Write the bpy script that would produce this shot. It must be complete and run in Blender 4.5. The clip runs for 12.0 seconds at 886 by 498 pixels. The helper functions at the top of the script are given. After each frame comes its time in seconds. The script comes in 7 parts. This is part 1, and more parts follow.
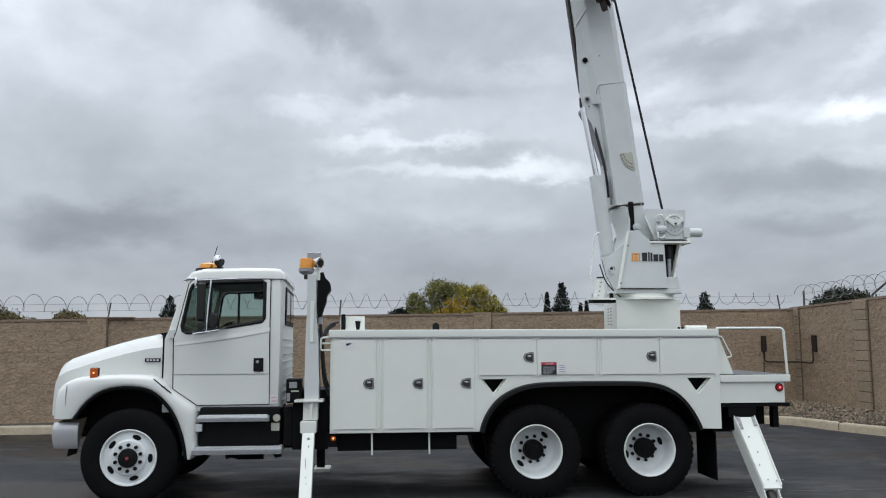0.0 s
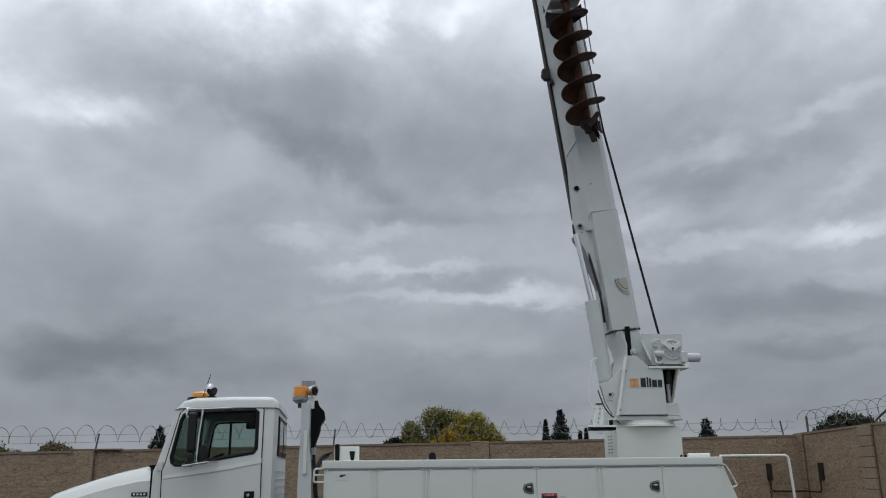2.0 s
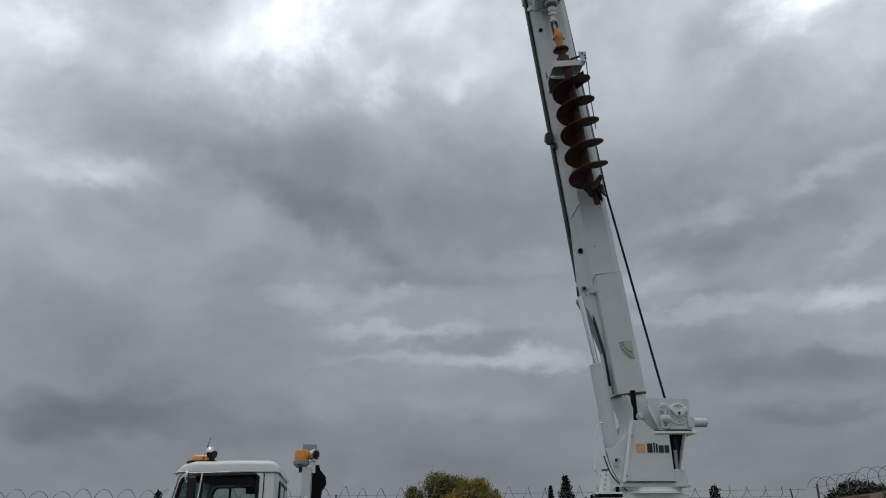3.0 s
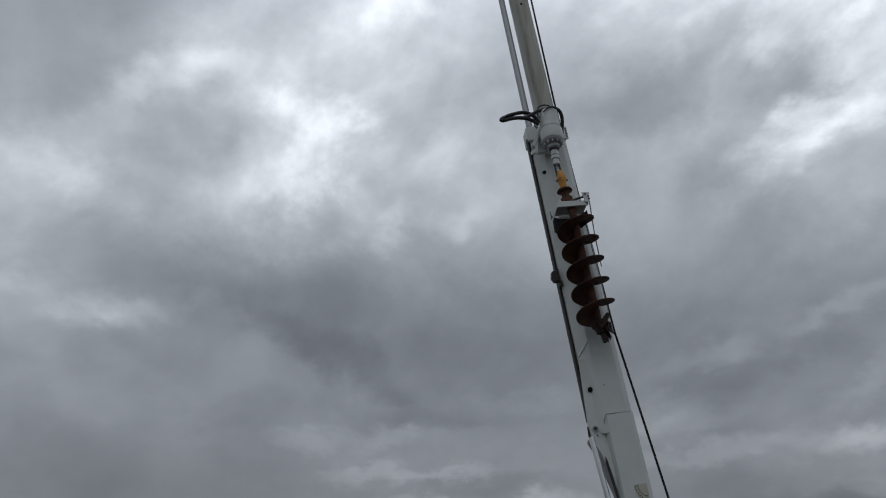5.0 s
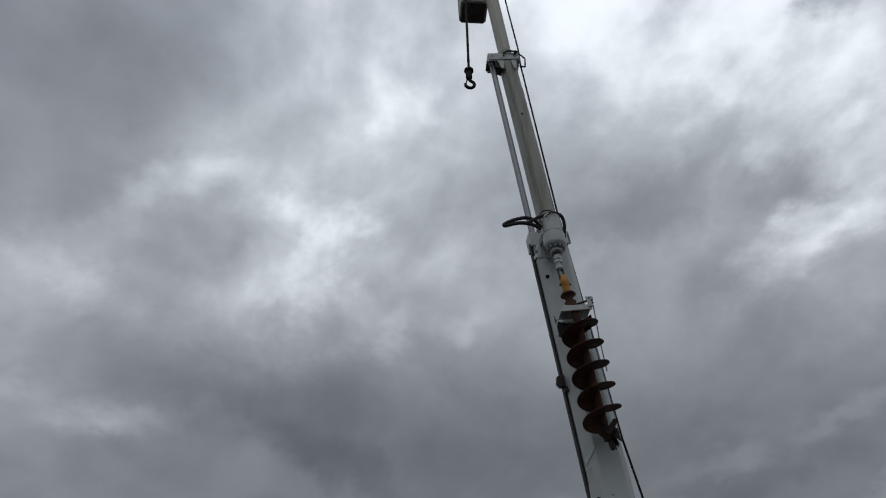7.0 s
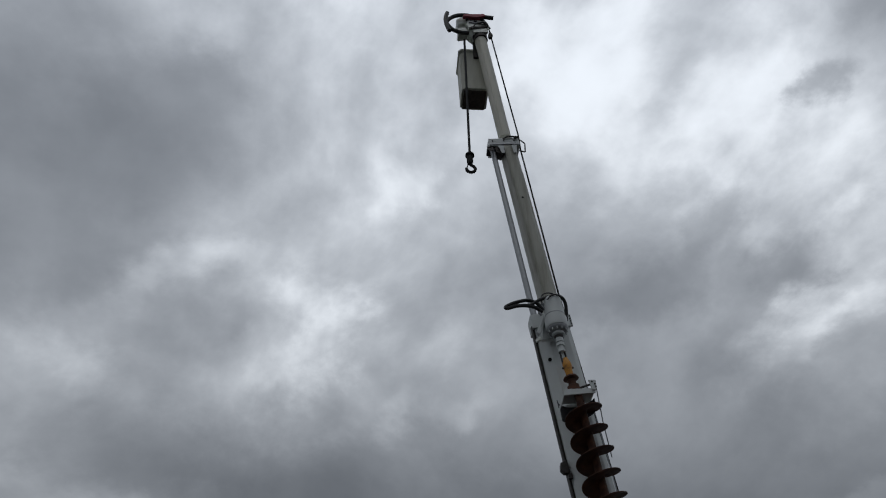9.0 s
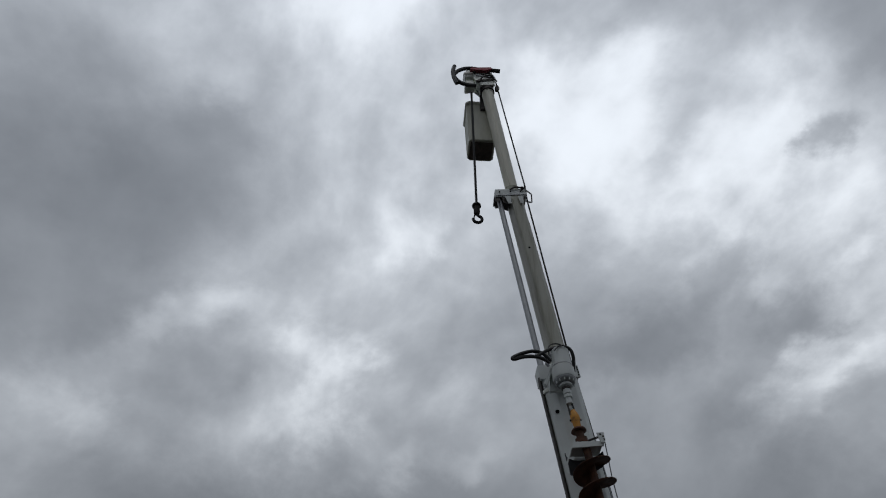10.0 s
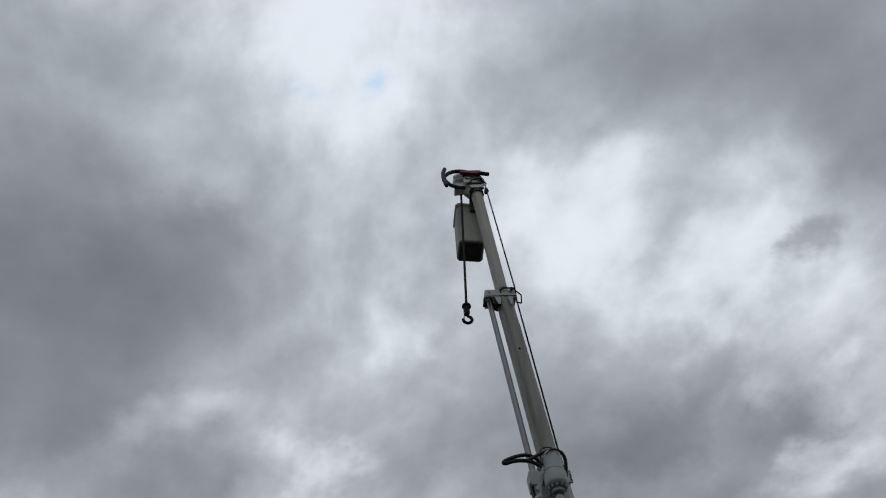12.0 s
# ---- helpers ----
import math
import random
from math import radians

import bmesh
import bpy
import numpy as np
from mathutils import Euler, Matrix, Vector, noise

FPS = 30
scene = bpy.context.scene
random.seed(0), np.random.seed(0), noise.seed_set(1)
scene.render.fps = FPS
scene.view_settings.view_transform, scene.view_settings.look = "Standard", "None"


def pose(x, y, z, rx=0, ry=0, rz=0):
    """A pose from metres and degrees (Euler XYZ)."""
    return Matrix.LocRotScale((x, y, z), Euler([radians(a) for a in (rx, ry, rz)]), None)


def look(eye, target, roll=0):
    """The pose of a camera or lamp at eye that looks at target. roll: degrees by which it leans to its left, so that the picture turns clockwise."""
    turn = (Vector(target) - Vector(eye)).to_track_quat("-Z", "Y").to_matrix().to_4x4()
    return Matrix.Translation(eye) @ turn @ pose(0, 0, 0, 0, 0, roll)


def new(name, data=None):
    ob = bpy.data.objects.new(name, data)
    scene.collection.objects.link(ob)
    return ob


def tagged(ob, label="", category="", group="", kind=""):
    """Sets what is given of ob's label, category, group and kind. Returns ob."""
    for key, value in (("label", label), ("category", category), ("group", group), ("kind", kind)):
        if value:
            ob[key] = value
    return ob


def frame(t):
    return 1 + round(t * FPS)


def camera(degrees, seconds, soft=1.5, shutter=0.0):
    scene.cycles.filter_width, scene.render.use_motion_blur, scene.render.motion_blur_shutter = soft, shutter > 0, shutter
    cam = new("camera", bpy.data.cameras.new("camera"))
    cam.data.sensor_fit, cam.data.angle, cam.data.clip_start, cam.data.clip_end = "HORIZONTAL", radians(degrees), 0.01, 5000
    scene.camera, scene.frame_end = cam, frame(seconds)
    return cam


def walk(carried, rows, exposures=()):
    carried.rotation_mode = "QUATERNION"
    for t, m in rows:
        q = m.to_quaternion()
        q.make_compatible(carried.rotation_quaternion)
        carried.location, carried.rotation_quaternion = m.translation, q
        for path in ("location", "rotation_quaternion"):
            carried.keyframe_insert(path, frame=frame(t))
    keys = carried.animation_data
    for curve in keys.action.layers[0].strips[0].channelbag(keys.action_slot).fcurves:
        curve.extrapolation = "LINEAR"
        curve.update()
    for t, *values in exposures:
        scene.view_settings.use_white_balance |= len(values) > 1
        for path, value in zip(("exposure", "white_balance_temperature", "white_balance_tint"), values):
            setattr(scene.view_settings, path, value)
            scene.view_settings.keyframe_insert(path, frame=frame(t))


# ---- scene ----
EYE = (0.0, -9.3, 1.74)
cam = camera(56.73, 12.0, soft=1.1)
# seconds, tilt from straight down, roll, turn
ROWS = [
    (0.0, 96.50, 0.24, -4.80),
    (0.5, 98.35, 0.50, -5.00),
    (1.0, 100.24, 0.66, -5.12),
    (1.5, 102.54, 0.74, -5.08),
    (2.0, 105.28, 0.66, -5.02),
    (2.5, 107.58, 0.37, -4.92),
    (3.0, 109.60, 0.34, -4.83),
    (5.0, 119.24, 0.39, -4.26),
    (5.5, 121.29, 0.56, -4.26),
    (6.0, 123.15, 0.74, -4.06),
    (6.5, 124.90, 0.57, -3.92),
    (7.0, 126.52, 0.36, -3.98),
    (9.0, 132.28, 0.30, -3.90),
    (9.5, 133.80, 0.10, -3.73),
    (10.0, 135.77, -0.17, -3.70),
    (10.5, 137.53, -0.35, -3.58),
    (11.0, 138.98, -0.28, -3.46),
    (11.5, 140.68, 0.01, -3.75),
    (12.0, 142.77, 0.28, -4.26),
]
walk(cam, [(t, pose(*EYE, a, b, c)) for t, a, b, c in ROWS],
     exposures=[(0.0, 1.10), (0.5, 1.0), (1.0, 0.89), (1.5, 0.77), (2.0, 0.44), (2.5, 0.26), (3.0, 0.06), (4.0, -0.2), (5.0, -0.37),
                (6.0, -0.46), (7.0, -0.64), (9.0, -0.74), (10.0, -0.74), (10.5, -0.83), (11.0, -0.80), (12.0, -0.88)])

# ---- world: a broken overcast sky ----
world = bpy.data.worlds.new("overcast_sky")
scene.world = world
world.use_nodes = True
wt = world.node_tree
wt.nodes.clear()


def wn(kind, **sets):
    node = wt.nodes.new(kind)
    for key, value in sets.items():
        if key == "op":
            node.operation = value
        elif key == "ins":
            for slot, v in value.items():
                if isinstance(v, bpy.types.NodeSocket):
                    wt.links.new(v, node.inputs[slot])
                else:
                    node.inputs[slot].default_value = v
    return node


def wmath(op, a, b=None, clamp=False):
    node = wn("ShaderNodeMath", op=op, ins={0: a} if b is None else {0: a, 1: b})
    node.use_clamp = clamp
    return node.outputs[0]


coord = wn("ShaderNodeTexCoord").outputs["Generated"]
split = wn("ShaderNodeSeparateXYZ", ins={0: coord})
azimuth = wmath("MULTIPLY", wmath("ARCTAN2", split.outputs[0], split.outputs[1]), 57.2958)
height = wmath("MULTIPLY", wmath("ARCSINE", split.outputs[2]), 57.2958)


def wvec(op, a, b):
    return wn("ShaderNodeVectorMath", op=op, ins={0: a, "Scale" if op == "SCALE" else 1: b}).outputs[0]


def wdot(a, b):
    return wn("ShaderNodeVectorMath", op="DOT_PRODUCT", ins={0: a, 1: b}).outputs["Value"]


def wnoise(scale, detail, rough, distortion, where, offset):
    return wn("ShaderNodeTexNoise", ins={"Vector": wvec("ADD", where, offset), "Scale": scale, "Detail": detail, "Roughness": rough, "Distortion": distortion})


def wrange(v, a, b, c, d, smooth=True):
    node = wn("ShaderNodeMapRange", ins={0: v, 1: a, 2: b, 3: c, 4: d})
    if smooth:
        node.interpolation_type = "SMOOTHSTEP"
    return node.outputs[0]


# the clouds lie on a level deck, so they flatten towards the horizon
reach = wmath("DIVIDE", 1.0, wmath("ADD", wmath("MAXIMUM", split.outputs[2], 0.0), 0.45))
deck_at = wvec("MULTIPLY", wvec("SCALE", coord, reach), (1.0, 1.0, 0.0))
swirl = wvec("SUBTRACT", wnoise(2.6, 1.0, 0.5, 0.0, deck_at, (5.0, 1.0, 0.0)).outputs["Color"], (0.5, 0.5, 0.5))
deck_at = wvec("ADD", deck_at, wvec("SCALE", swirl, 0.09))
wind = wt.nodes.new("ShaderNodeMapping")           # drawn out a little along the wind
wind.inputs["Rotation"].default_value = (0, 0, radians(75))
wt.links.new(deck_at, wind.inputs[0])
drawn = wvec("MULTIPLY", wind.outputs[0], (0.9, 1.05, 1.0))

# a flat chart of the sky round a middle direction, in degrees
MIDDLE_OF_SKY, RIGHT, UP = (0.07548, 0.86273, 0.5), (0.99619, -0.08716, 0.0), (-0.04358, -0.49810, 0.86603)
spread = wmath("DIVIDE", 114.5916, wmath("MAXIMUM", wmath("ADD", wdot(coord, MIDDLE_OF_SKY), 1.0), 0.05))
chart = wn("ShaderNodeCombineXYZ", ins={0: wmath("MULTIPLY", wdot(coord, RIGHT), spread), 1: wmath("MULTIPLY", wdot(coord, UP), spread), 2: 0.0}).outputs[0]
ragged = wvec("SUBTRACT", wnoise(9.0, 6.0, 0.6, 0.0, deck_at, (3.0, 1.0, 0.0)).outputs["Color"], (0.5, 0.5, 0.5))
ragged = wvec("SCALE", ragged, wrange(split.outputs[2], 0.1, 0.55, 0.4, 1.0, False))
chart = wvec("ADD", chart, wvec("MULTIPLY", ragged, (9.0, 7.0, 0.0)))
aim = wn("ShaderNodeCombineXYZ", ins={0: azimuth, 1: height, 2: 0.0}).outputs[0]
aim = wvec("ADD", aim, wvec("MULTIPLY", ragged, (9.0, 7.0, 0.0)))
# broad bright breaks and dark bellies of the cloud deck: azimuth, height and radius in degrees, weight in stops
BRIGHT = [(14, 49, 14, 0.64), (38, 45, 6, 0.25), (-28, 70, 14, 1.1), (41, 40, 9, 0.9), (-13, 34, 9, 0.71), (-31, 25, 9, 0.38), (35, 52, 6, 0.47), (5, 34, 9, 0.4),
          (-4, 67, 6, 0.35), (32, 67, 6, 0.31), (-31, 31, 6, 0.23), (5, 13, 9, 0.21), (-4, 52, 6, 0.2), (-24, 34, 9, 0.08),
          (-9, 45, 6, 0.45), (18, 55, 6, 0.35), (23, 49, 5, 0.3), (33, 33, 5, 0.4)]
DARK = [(17, 7, 14, -0.34), (-16, 7, 14, -0.44), (32, 4, 9, -0.32), (2, 4, 6, -0.26), (-1, 22, 14, -0.33), (26, 19, 9, -0.29),
        (8, 4, 6, -0.21), (14, 22, 9, -0.18), (-22, 16, 6, -0.08), (23, 40, 6, -0.07), (14, 39, 5, -0.35), (-30, 42, 7, -0.28)]
# single banks, tufts and streaks on the chart: place, half length, half width, slant, stops
HIGH = [(-9.5, 36.3, 10.8, 6.2, 80, 0.35), (9.1, 26.5, 6.9, 4.5, 17, 0.55), (11.3, 29.3, 3.6, 2.4, 37, 0.2), (18.7, 21.1, 4.9, 7.5, -15, 0.3), (15.0, 17.7, 6.1, 3.5, 7, 0.2),
         (-2.5, 17.5, 4.4, 2.4, 40, 0.4), (-4.1, 19.9, 3.2, 2.0, 60, 0.15), (-17.7, 24.4, 5.8, 2.3, -18, -0.15), (-19.5, 21.5, 12.5, 6.4, 13, -0.3), (-27.3, 27.7, 9.0, 7.9, 6, -0.1),
         (18.4, 35.7, 18.9, 5.1, -1, -0.35), (4.0, 34.2, 7.6, 3.8, 8, -0.2), (24.6, 22.2, 1.7, 1.3, 27, -0.7), (29.2, 28.3, 5.2, 3.8, -8, -0.2), (22.9, 27.5, 4.5, 2.2, 15, 0.12),
         (-15.1, 26.6, 4.4, 1.6, -28, 0.2)]
MIDDLE = [(-9.2, 8.8, 4.3, 2.7, -20, 0.55), (-8.2, 5.7, 3.8, 2.3, 50, 0.35), (-10.8, 3.8, 4.9, 2.3, 20, 0.3), (-17.8, 11.5, 6.0, 1.7, 11, 0.3), (-21.5, 9.7, 2.9, 1.5, 33, 0.15),
         (-18.4, 6.7, 5.5, 4.0, 11, -0.42), (-25.4, 4.2, 3.2, 2.5, -21, 0.3), (-27.9, 6.0, 2.7, 2.0, 34, 0.2), (13.3, 9.4, 7.2, 2.7, 18, -0.42), (21.8, 10.0, 4.0, 2.5, 29, -0.5),
         (19.0, 5.6, 5.2, 2.2, 39, -0.25), (23.5, 5.4, 5.9, 1.5, 46, 0.25), (27.1, 8.2, 5.7, 1.4, 47, 0.25), (9.7, 5.8, 3.5, 1.5, 38, 0.15), (0.9, 11.5, 5.2, 2.0, 39, -0.15),
         (-13.9, 6.1, 2.3, 1.5, 31, 0.12)]
BAND = [(-0.1, 0.8, 2.4, 1.4, 19, 0.3), (-1.6, 5.8, 4.0, 2.0, 29, 0.2), (-24.0, -4.6, 5.0, 2.0, -7, 0.3), (-28.4, -2.6, 2.3, 1.3, -2, 0.25), (-13.2, -2.2, 15.9, 3.8, -4, -0.3),
         (-4.0, -7.0, 13.5, 3.1, -13, -0.2), (16.9, -4.5, 15.2, 4.7, 5, -0.2), (18.6, 13.4, 4.0, 1.8, 44, -0.35), (23.6, 10.8, 3.9, 1.8, 40, -0.35), (10.4, 21.1, 5.7, 3.4, 7, 0.25),
         (26.4, 13.3, 5.1, 1.4, 40, 0.3), (22.7, 6.3, 5.7, 1.4, 30, 0.2), (-5.4, 14.9, 3.6, 3.6, 29, 0.2), (3.0, -1.7, 7.8, 1.9, 9, 0.12), (25.9, 1.4, 5.0, 1.8, 41, 0.15),
         (17.3, -8.2, 4.1, 1.0, 26, 0.25)]
STREAKS = [(-8.5, -7.7, 7.8, 1.8, -33, -0.25), (15.3, -12.6, 5.6, 1.0, 13, 0.28), (25.8, -13.4, 4.1, 1.0, 13, 0.3), (27.0, -10.2, 3.9, 1.0, 38, 0.25), (-9.8, -13.8, 3.1, 0.9, -2, 0.25),
         (-4.2, -13.9, 2.8, 1.1, 4, 0.35), (-5.0, -16.2, 5.2, 0.7, -4, 0.35), (0.6, -16.1, 3.2, 0.6, 5, 0.25), (6.5, -18.3, 6.0, 0.8, 3, 0.45), (2.6, -17.0, 5.6, 0.9, 2, -0.25),
         (17.7, -14.2, 6.7, 1.0, 10, 0.4), (27.6, -12.8, 3.8, 1.0, 25, 0.35), (26.6, -4.8, 5.3, 0.9, 28, 0.3), (-23.4, -21.1, 8.6, 2.0, -3, -0.5), (24.6, -18.1, 8.4, 1.8, 7, -0.45),
         (25.7, -20.9, 6.3, 1.0, 7, -0.3)]
LOW = [(4.6, -11.6, 5.2, 0.9, 3, 0.2), (-1.0, -12.4, 7.2, 1.1, 6, -0.2), (20.0, -16.4, 7.3, 1.1, 8, -0.15), (-2.7, -20.7, 14.0, 2.0, -1, 0.1),
         (20.5, -8.7, 7.9, 1.4, 17, -0.2), (14.3, -11.9, 4.2, 1.1, 22, 0.2), (-20.4, -4.6, 6.1, 1.2, 7, 0.25), (-24.6, -5.0, 2.7, 1.0, -13, 0.15), (-12.1, -2.4, 7.6, 2.3, 7, -0.15),
         (-6.5, -8.7, 7.9, 1.6, -31, -0.2), (-3.2, 1.3, 2.3, 1.7, 29, 0.3), (-18.8, -11.5, 9.6, 1.8, -2, 0.08), (28.0, -16.0, 5.1, 0.8, 9, 0.15), (-12.2, -23.2, 7.8, 1.4, -3, -0.15),
         (4.5, -23.1, 8.0, 1.2, 1, -0.1)]
FRAGMENTS = [(-22.0, 35.9, 10.0, 3.5, 0.0, -0.25), (-25.1, 10.9, 6.8, 2.7, 2.0, -0.12), (16.1, 23.3, 3.6, 1.6, 57.0, -0.25),
             (-0.8, -18.3, 9.7, 0.6, -1.0, 0.28), (-0.8, -20.1, 9.7, 1.1, -1.0, -0.1)]


def bank_on(where, u, v, along, across, slant, weight, core=0.15):
    ball = wn("ShaderNodeTexGradient", ins={0: where})
    ball.gradient_type = "SPHERICAL"
    place = ball.texture_mapping
    place.vector_type = "TEXTURE"
    place.translation, place.rotation, place.scale = (u, v, 0), (0, 0, radians(slant)), (along, across, 1)
    return wrange(ball.outputs["Fac"], 0.0, 1.0 - core, 0.0, weight)


def spot_at(az, el, radius, weight):
    flat = 0.5 if el < 20 else 0.75 if el < 35 else 1.0
    return bank_on(aim, az, el, 1.8 * radius / math.cos(radians(el)), 1.8 * radius * flat, 0, weight, 0.0)


def bank_at(u, v, along, across, slant, weight):
    return bank_on(chart, u, v, along * 1.25, across * 1.25, slant, weight)


# an overcast sky is brighter overhead than at the horizon
stops = wmath("ADD", wmath("MULTIPLY", split.outputs[2], 1.40), -0.41)
for row in BRIGHT + DARK:
    stops = wmath("ADD", stops, spot_at(*row))
for row in HIGH + MIDDLE + BAND + STREAKS + LOW + FRAGMENTS:
    stops = wmath("ADD", stops, bank_at(*row))
# billows, and wisps that show most where the deck is thin
billow = wrange(wnoise(6.0, 6.0, 0.5, 0.0, drawn, (0.0, 0.0, 0.0)).outputs[0], 0.32, 0.68, -0.17, 0.17)
wisp = wmath("SUBTRACT", wnoise(14.0, 6.0, 0.54, 0.0, drawn, (7.0, 2.0, 0.0)).outputs[0], 0.5)
puff = wmath("ABSOLUTE", wmath("SUBTRACT", wnoise(9.0, 5.0, 0.52, 0.0, drawn, (2.0, 9.0, 0.0)).outputs[0], 0.5))   # lumps with bright seams between them
wisp = wmath("ADD", wmath("MULTIPLY", wisp, 0.7), wmath("MULTIPLY", wmath("SUBTRACT", 0.075, puff), 0.9))
thin = wrange(stops, 0.3, 1.8, 0.45, 2.1, False)
haze = wrange(split.outputs[2], 0.06, 0.5, 0.45, 1.0, False)
stops = wmath("ADD", stops, wmath("MULTIPLY", wmath("ADD", billow, wmath("MULTIPLY", wisp, thin)), haze))
soft_top = wn("ShaderNodeMath", op="SMOOTH_MIN", ins={0: stops, 1: 2.15, 2: 0.6})
light = wmath("MULTIPLY", wmath("POWER", 2.0, soft_top.outputs[0]), 0.35)
tint = wn("ShaderNodeValToRGB", ins={0: split.outputs[2]})      # bluer where the deck is thin overhead
tint.color_ramp.elements[0].color, tint.color_ramp.elements[1].color = (0.943, 1.0, 1.056, 1), (0.914, 1.0, 1.122, 1)
heavy = wn("ShaderNodeValToRGB", ins={0: wrange(stops, -0.9, 2.0, 0.0, 1.0, False)})           # heavy bellies are colder
heavy.color_ramp.elements[0].color, heavy.color_ramp.elements[1].color = (0.968, 0.992, 1.043, 1), (1.022, 1.0, 0.974, 1)
hole = wn("ShaderNodeValToRGB", ins={0: wmath("ADD", bank_at(-5.1, 35.9, 1.7, 1.1, 40, 0.9), bank_at(-10.1, 35.2, 1.4, 0.8, 22, 0.35))})   # blue showing through a thin veil
hole.color_ramp.elements[0].color, hole.color_ramp.elements[1].color = (1, 1, 1, 1), (0.72, 0.85, 1.0, 1)
deck_colour = wvec("SCALE", wvec("MULTIPLY", wvec("MULTIPLY", tint.outputs[0], heavy.outputs[0]), hole.outputs[0]), light)
sky = wn("ShaderNodeTexSky")
sky.sky_type, sky.sun_disc = "NISHITA", False
sky.sun_elevation, sky.sun_rotation = radians(64), radians(207)
blue = wn("ShaderNodeBackground", ins={0: sky.outputs[0], 1: 0.15})
deck = wn("ShaderNodeBackground", ins={0: deck_colour, 1: 1.0})
cover = 0.985
mixed = wn("ShaderNodeMixShader", ins={0: cover, 1: blue.outputs[0], 2: deck.outputs[0]})
wn("ShaderNodeOutputWorld", ins={0: mixed.outputs[0]})

sun = new("sun", bpy.data.lights.new("sun", "SUN"))
sun.data.energy, sun.data.angle, sun.data.color = 0.32, radians(40), (1.0, 0.98, 0.95)
sun.matrix_world = look((-3, -6, 14), (0, 0, 0))


# ---- materials ----
def material(name, colour, rough=0.5, metal=0.0, grain=0.0, scale=20.0, stain=0.0, stain_scale=1.5, stain_colour=None,
             bump=0.0, coat=0.0, spec=0.5, vary=0.0, glass=0.0, stretch=(1, 1, 1), glow=None, placed=False):
    m = bpy.data.materials.new(name)
    m.use_nodes = True
    nt = m.node_tree
    bsdf = nt.nodes["Principled BSDF"]
    bsdf.inputs["Roughness"].default_value = rough
    bsdf.inputs["Metallic"].default_value = metal
    bsdf.inputs["Specular IOR Level"].default_value = spec
    bsdf.inputs["Coat Weight"].default_value = coat
    bsdf.inputs["Transmission Weight"].default_value = glass
    if glow:
        bsdf.inputs["Emission Color"].default_value = (*colour, 1)
        bsdf.inputs["Emission Strength"].default_value = glow
    place = nt.nodes.new("ShaderNodeNewGeometry").outputs["Position"] if placed else nt.nodes.new("ShaderNodeTexCoord").outputs["Object"]
    if stretch != (1, 1, 1):
        mapping = nt.nodes.new("ShaderNodeMapping")
        mapping.inputs["Scale"].default_value = stretch
        nt.links.new(place, mapping.inputs[0])
        place = mapping.outputs[0]

    def noise_at(size, detail):
        n = nt.nodes.new("ShaderNodeTexNoise")
        n.inputs["Scale"].default_value, n.inputs["Detail"].default_value, n.inputs["Roughness"].default_value = size, detail, 0.62
        nt.links.new(place, n.inputs["Vector"])
        return n.outputs[0]

    def blend(kind, factor, a, b):
        n = nt.nodes.new("ShaderNodeMix")
        n.data_type, n.blend_type = "RGBA", kind
        for slot, v in ((0, factor), (6, a), (7, b)):
            if isinstance(v, bpy.types.NodeSocket):
                nt.links.new(v, n.inputs[slot])
            else:
                n.inputs[slot].default_value = v if slot == 0 else (*v, 1)
        return n.outputs[2]

    def remap(v, a, b, c, d):
        n = nt.nodes.new("ShaderNodeMapRange")
        for slot, w in ((1, a), (2, b), (3, c), (4, d)):
            n.inputs[slot].default_value = w
        nt.links.new(v, n.inputs[0])
        return n.outputs[0]

    tint = colour
    g = noise_at(scale, 5.0)
    if grain:
        low, high = tuple(c * (1 - grain) for c in colour), tuple(min(1, c * (1 + grain)) for c in colour)
        tint = blend("MIX", remap(g, 0.3, 0.7, 0, 1), low, high)
    if stain:
        s = noise_at(stain_scale, 6.0)
        tint = blend("MIX", remap(s, 0.48, 0.72, 0, stain), tint, stain_colour or tuple(c * 0.45 for c in colour))
        r = nt.nodes.new("ShaderNodeMath")
        r.operation = "ADD"
        r.inputs[1].default_value = rough
        wear = 0.1 * min(1.0, stain * 3.0)
        nt.links.new(remap(s, 0.3, 0.7, -wear, wear), r.inputs[0])
        nt.links.new(r.outputs[0], bsdf.inputs["Roughness"])
    if vary:
        info = nt.nodes.new("ShaderNodeObjectInfo").outputs["Random"]
        tint = blend("MULTIPLY", 1.0, tint, (1, 1, 1)) if not isinstance(tint, bpy.types.NodeSocket) else tint
        shade = nt.nodes.new("ShaderNodeHueSaturation")
        nt.links.new(remap(info, 0, 1, 1 - vary, 1 + vary), shade.inputs["Value"])
        nt.links.new(tint, shade.inputs["Color"])
        tint = shade.outputs[0]
    if isinstance(tint, bpy.types.NodeSocket):
        nt.links.new(tint, bsdf.inputs["Base Color"])
    else:
        bsdf.inputs["Base Color"].default_value = (*tint, 1)
    if bump:
        b = nt.nodes.new("ShaderNodeBump")
        b.inputs["Strength"].default_value, b.inputs["Distance"].default_value = 0.6, bump
        nt.links.new(g, b.inputs["Height"])
        nt.links.new(b.outputs[0], bsdf.inputs["Normal"])
    return m


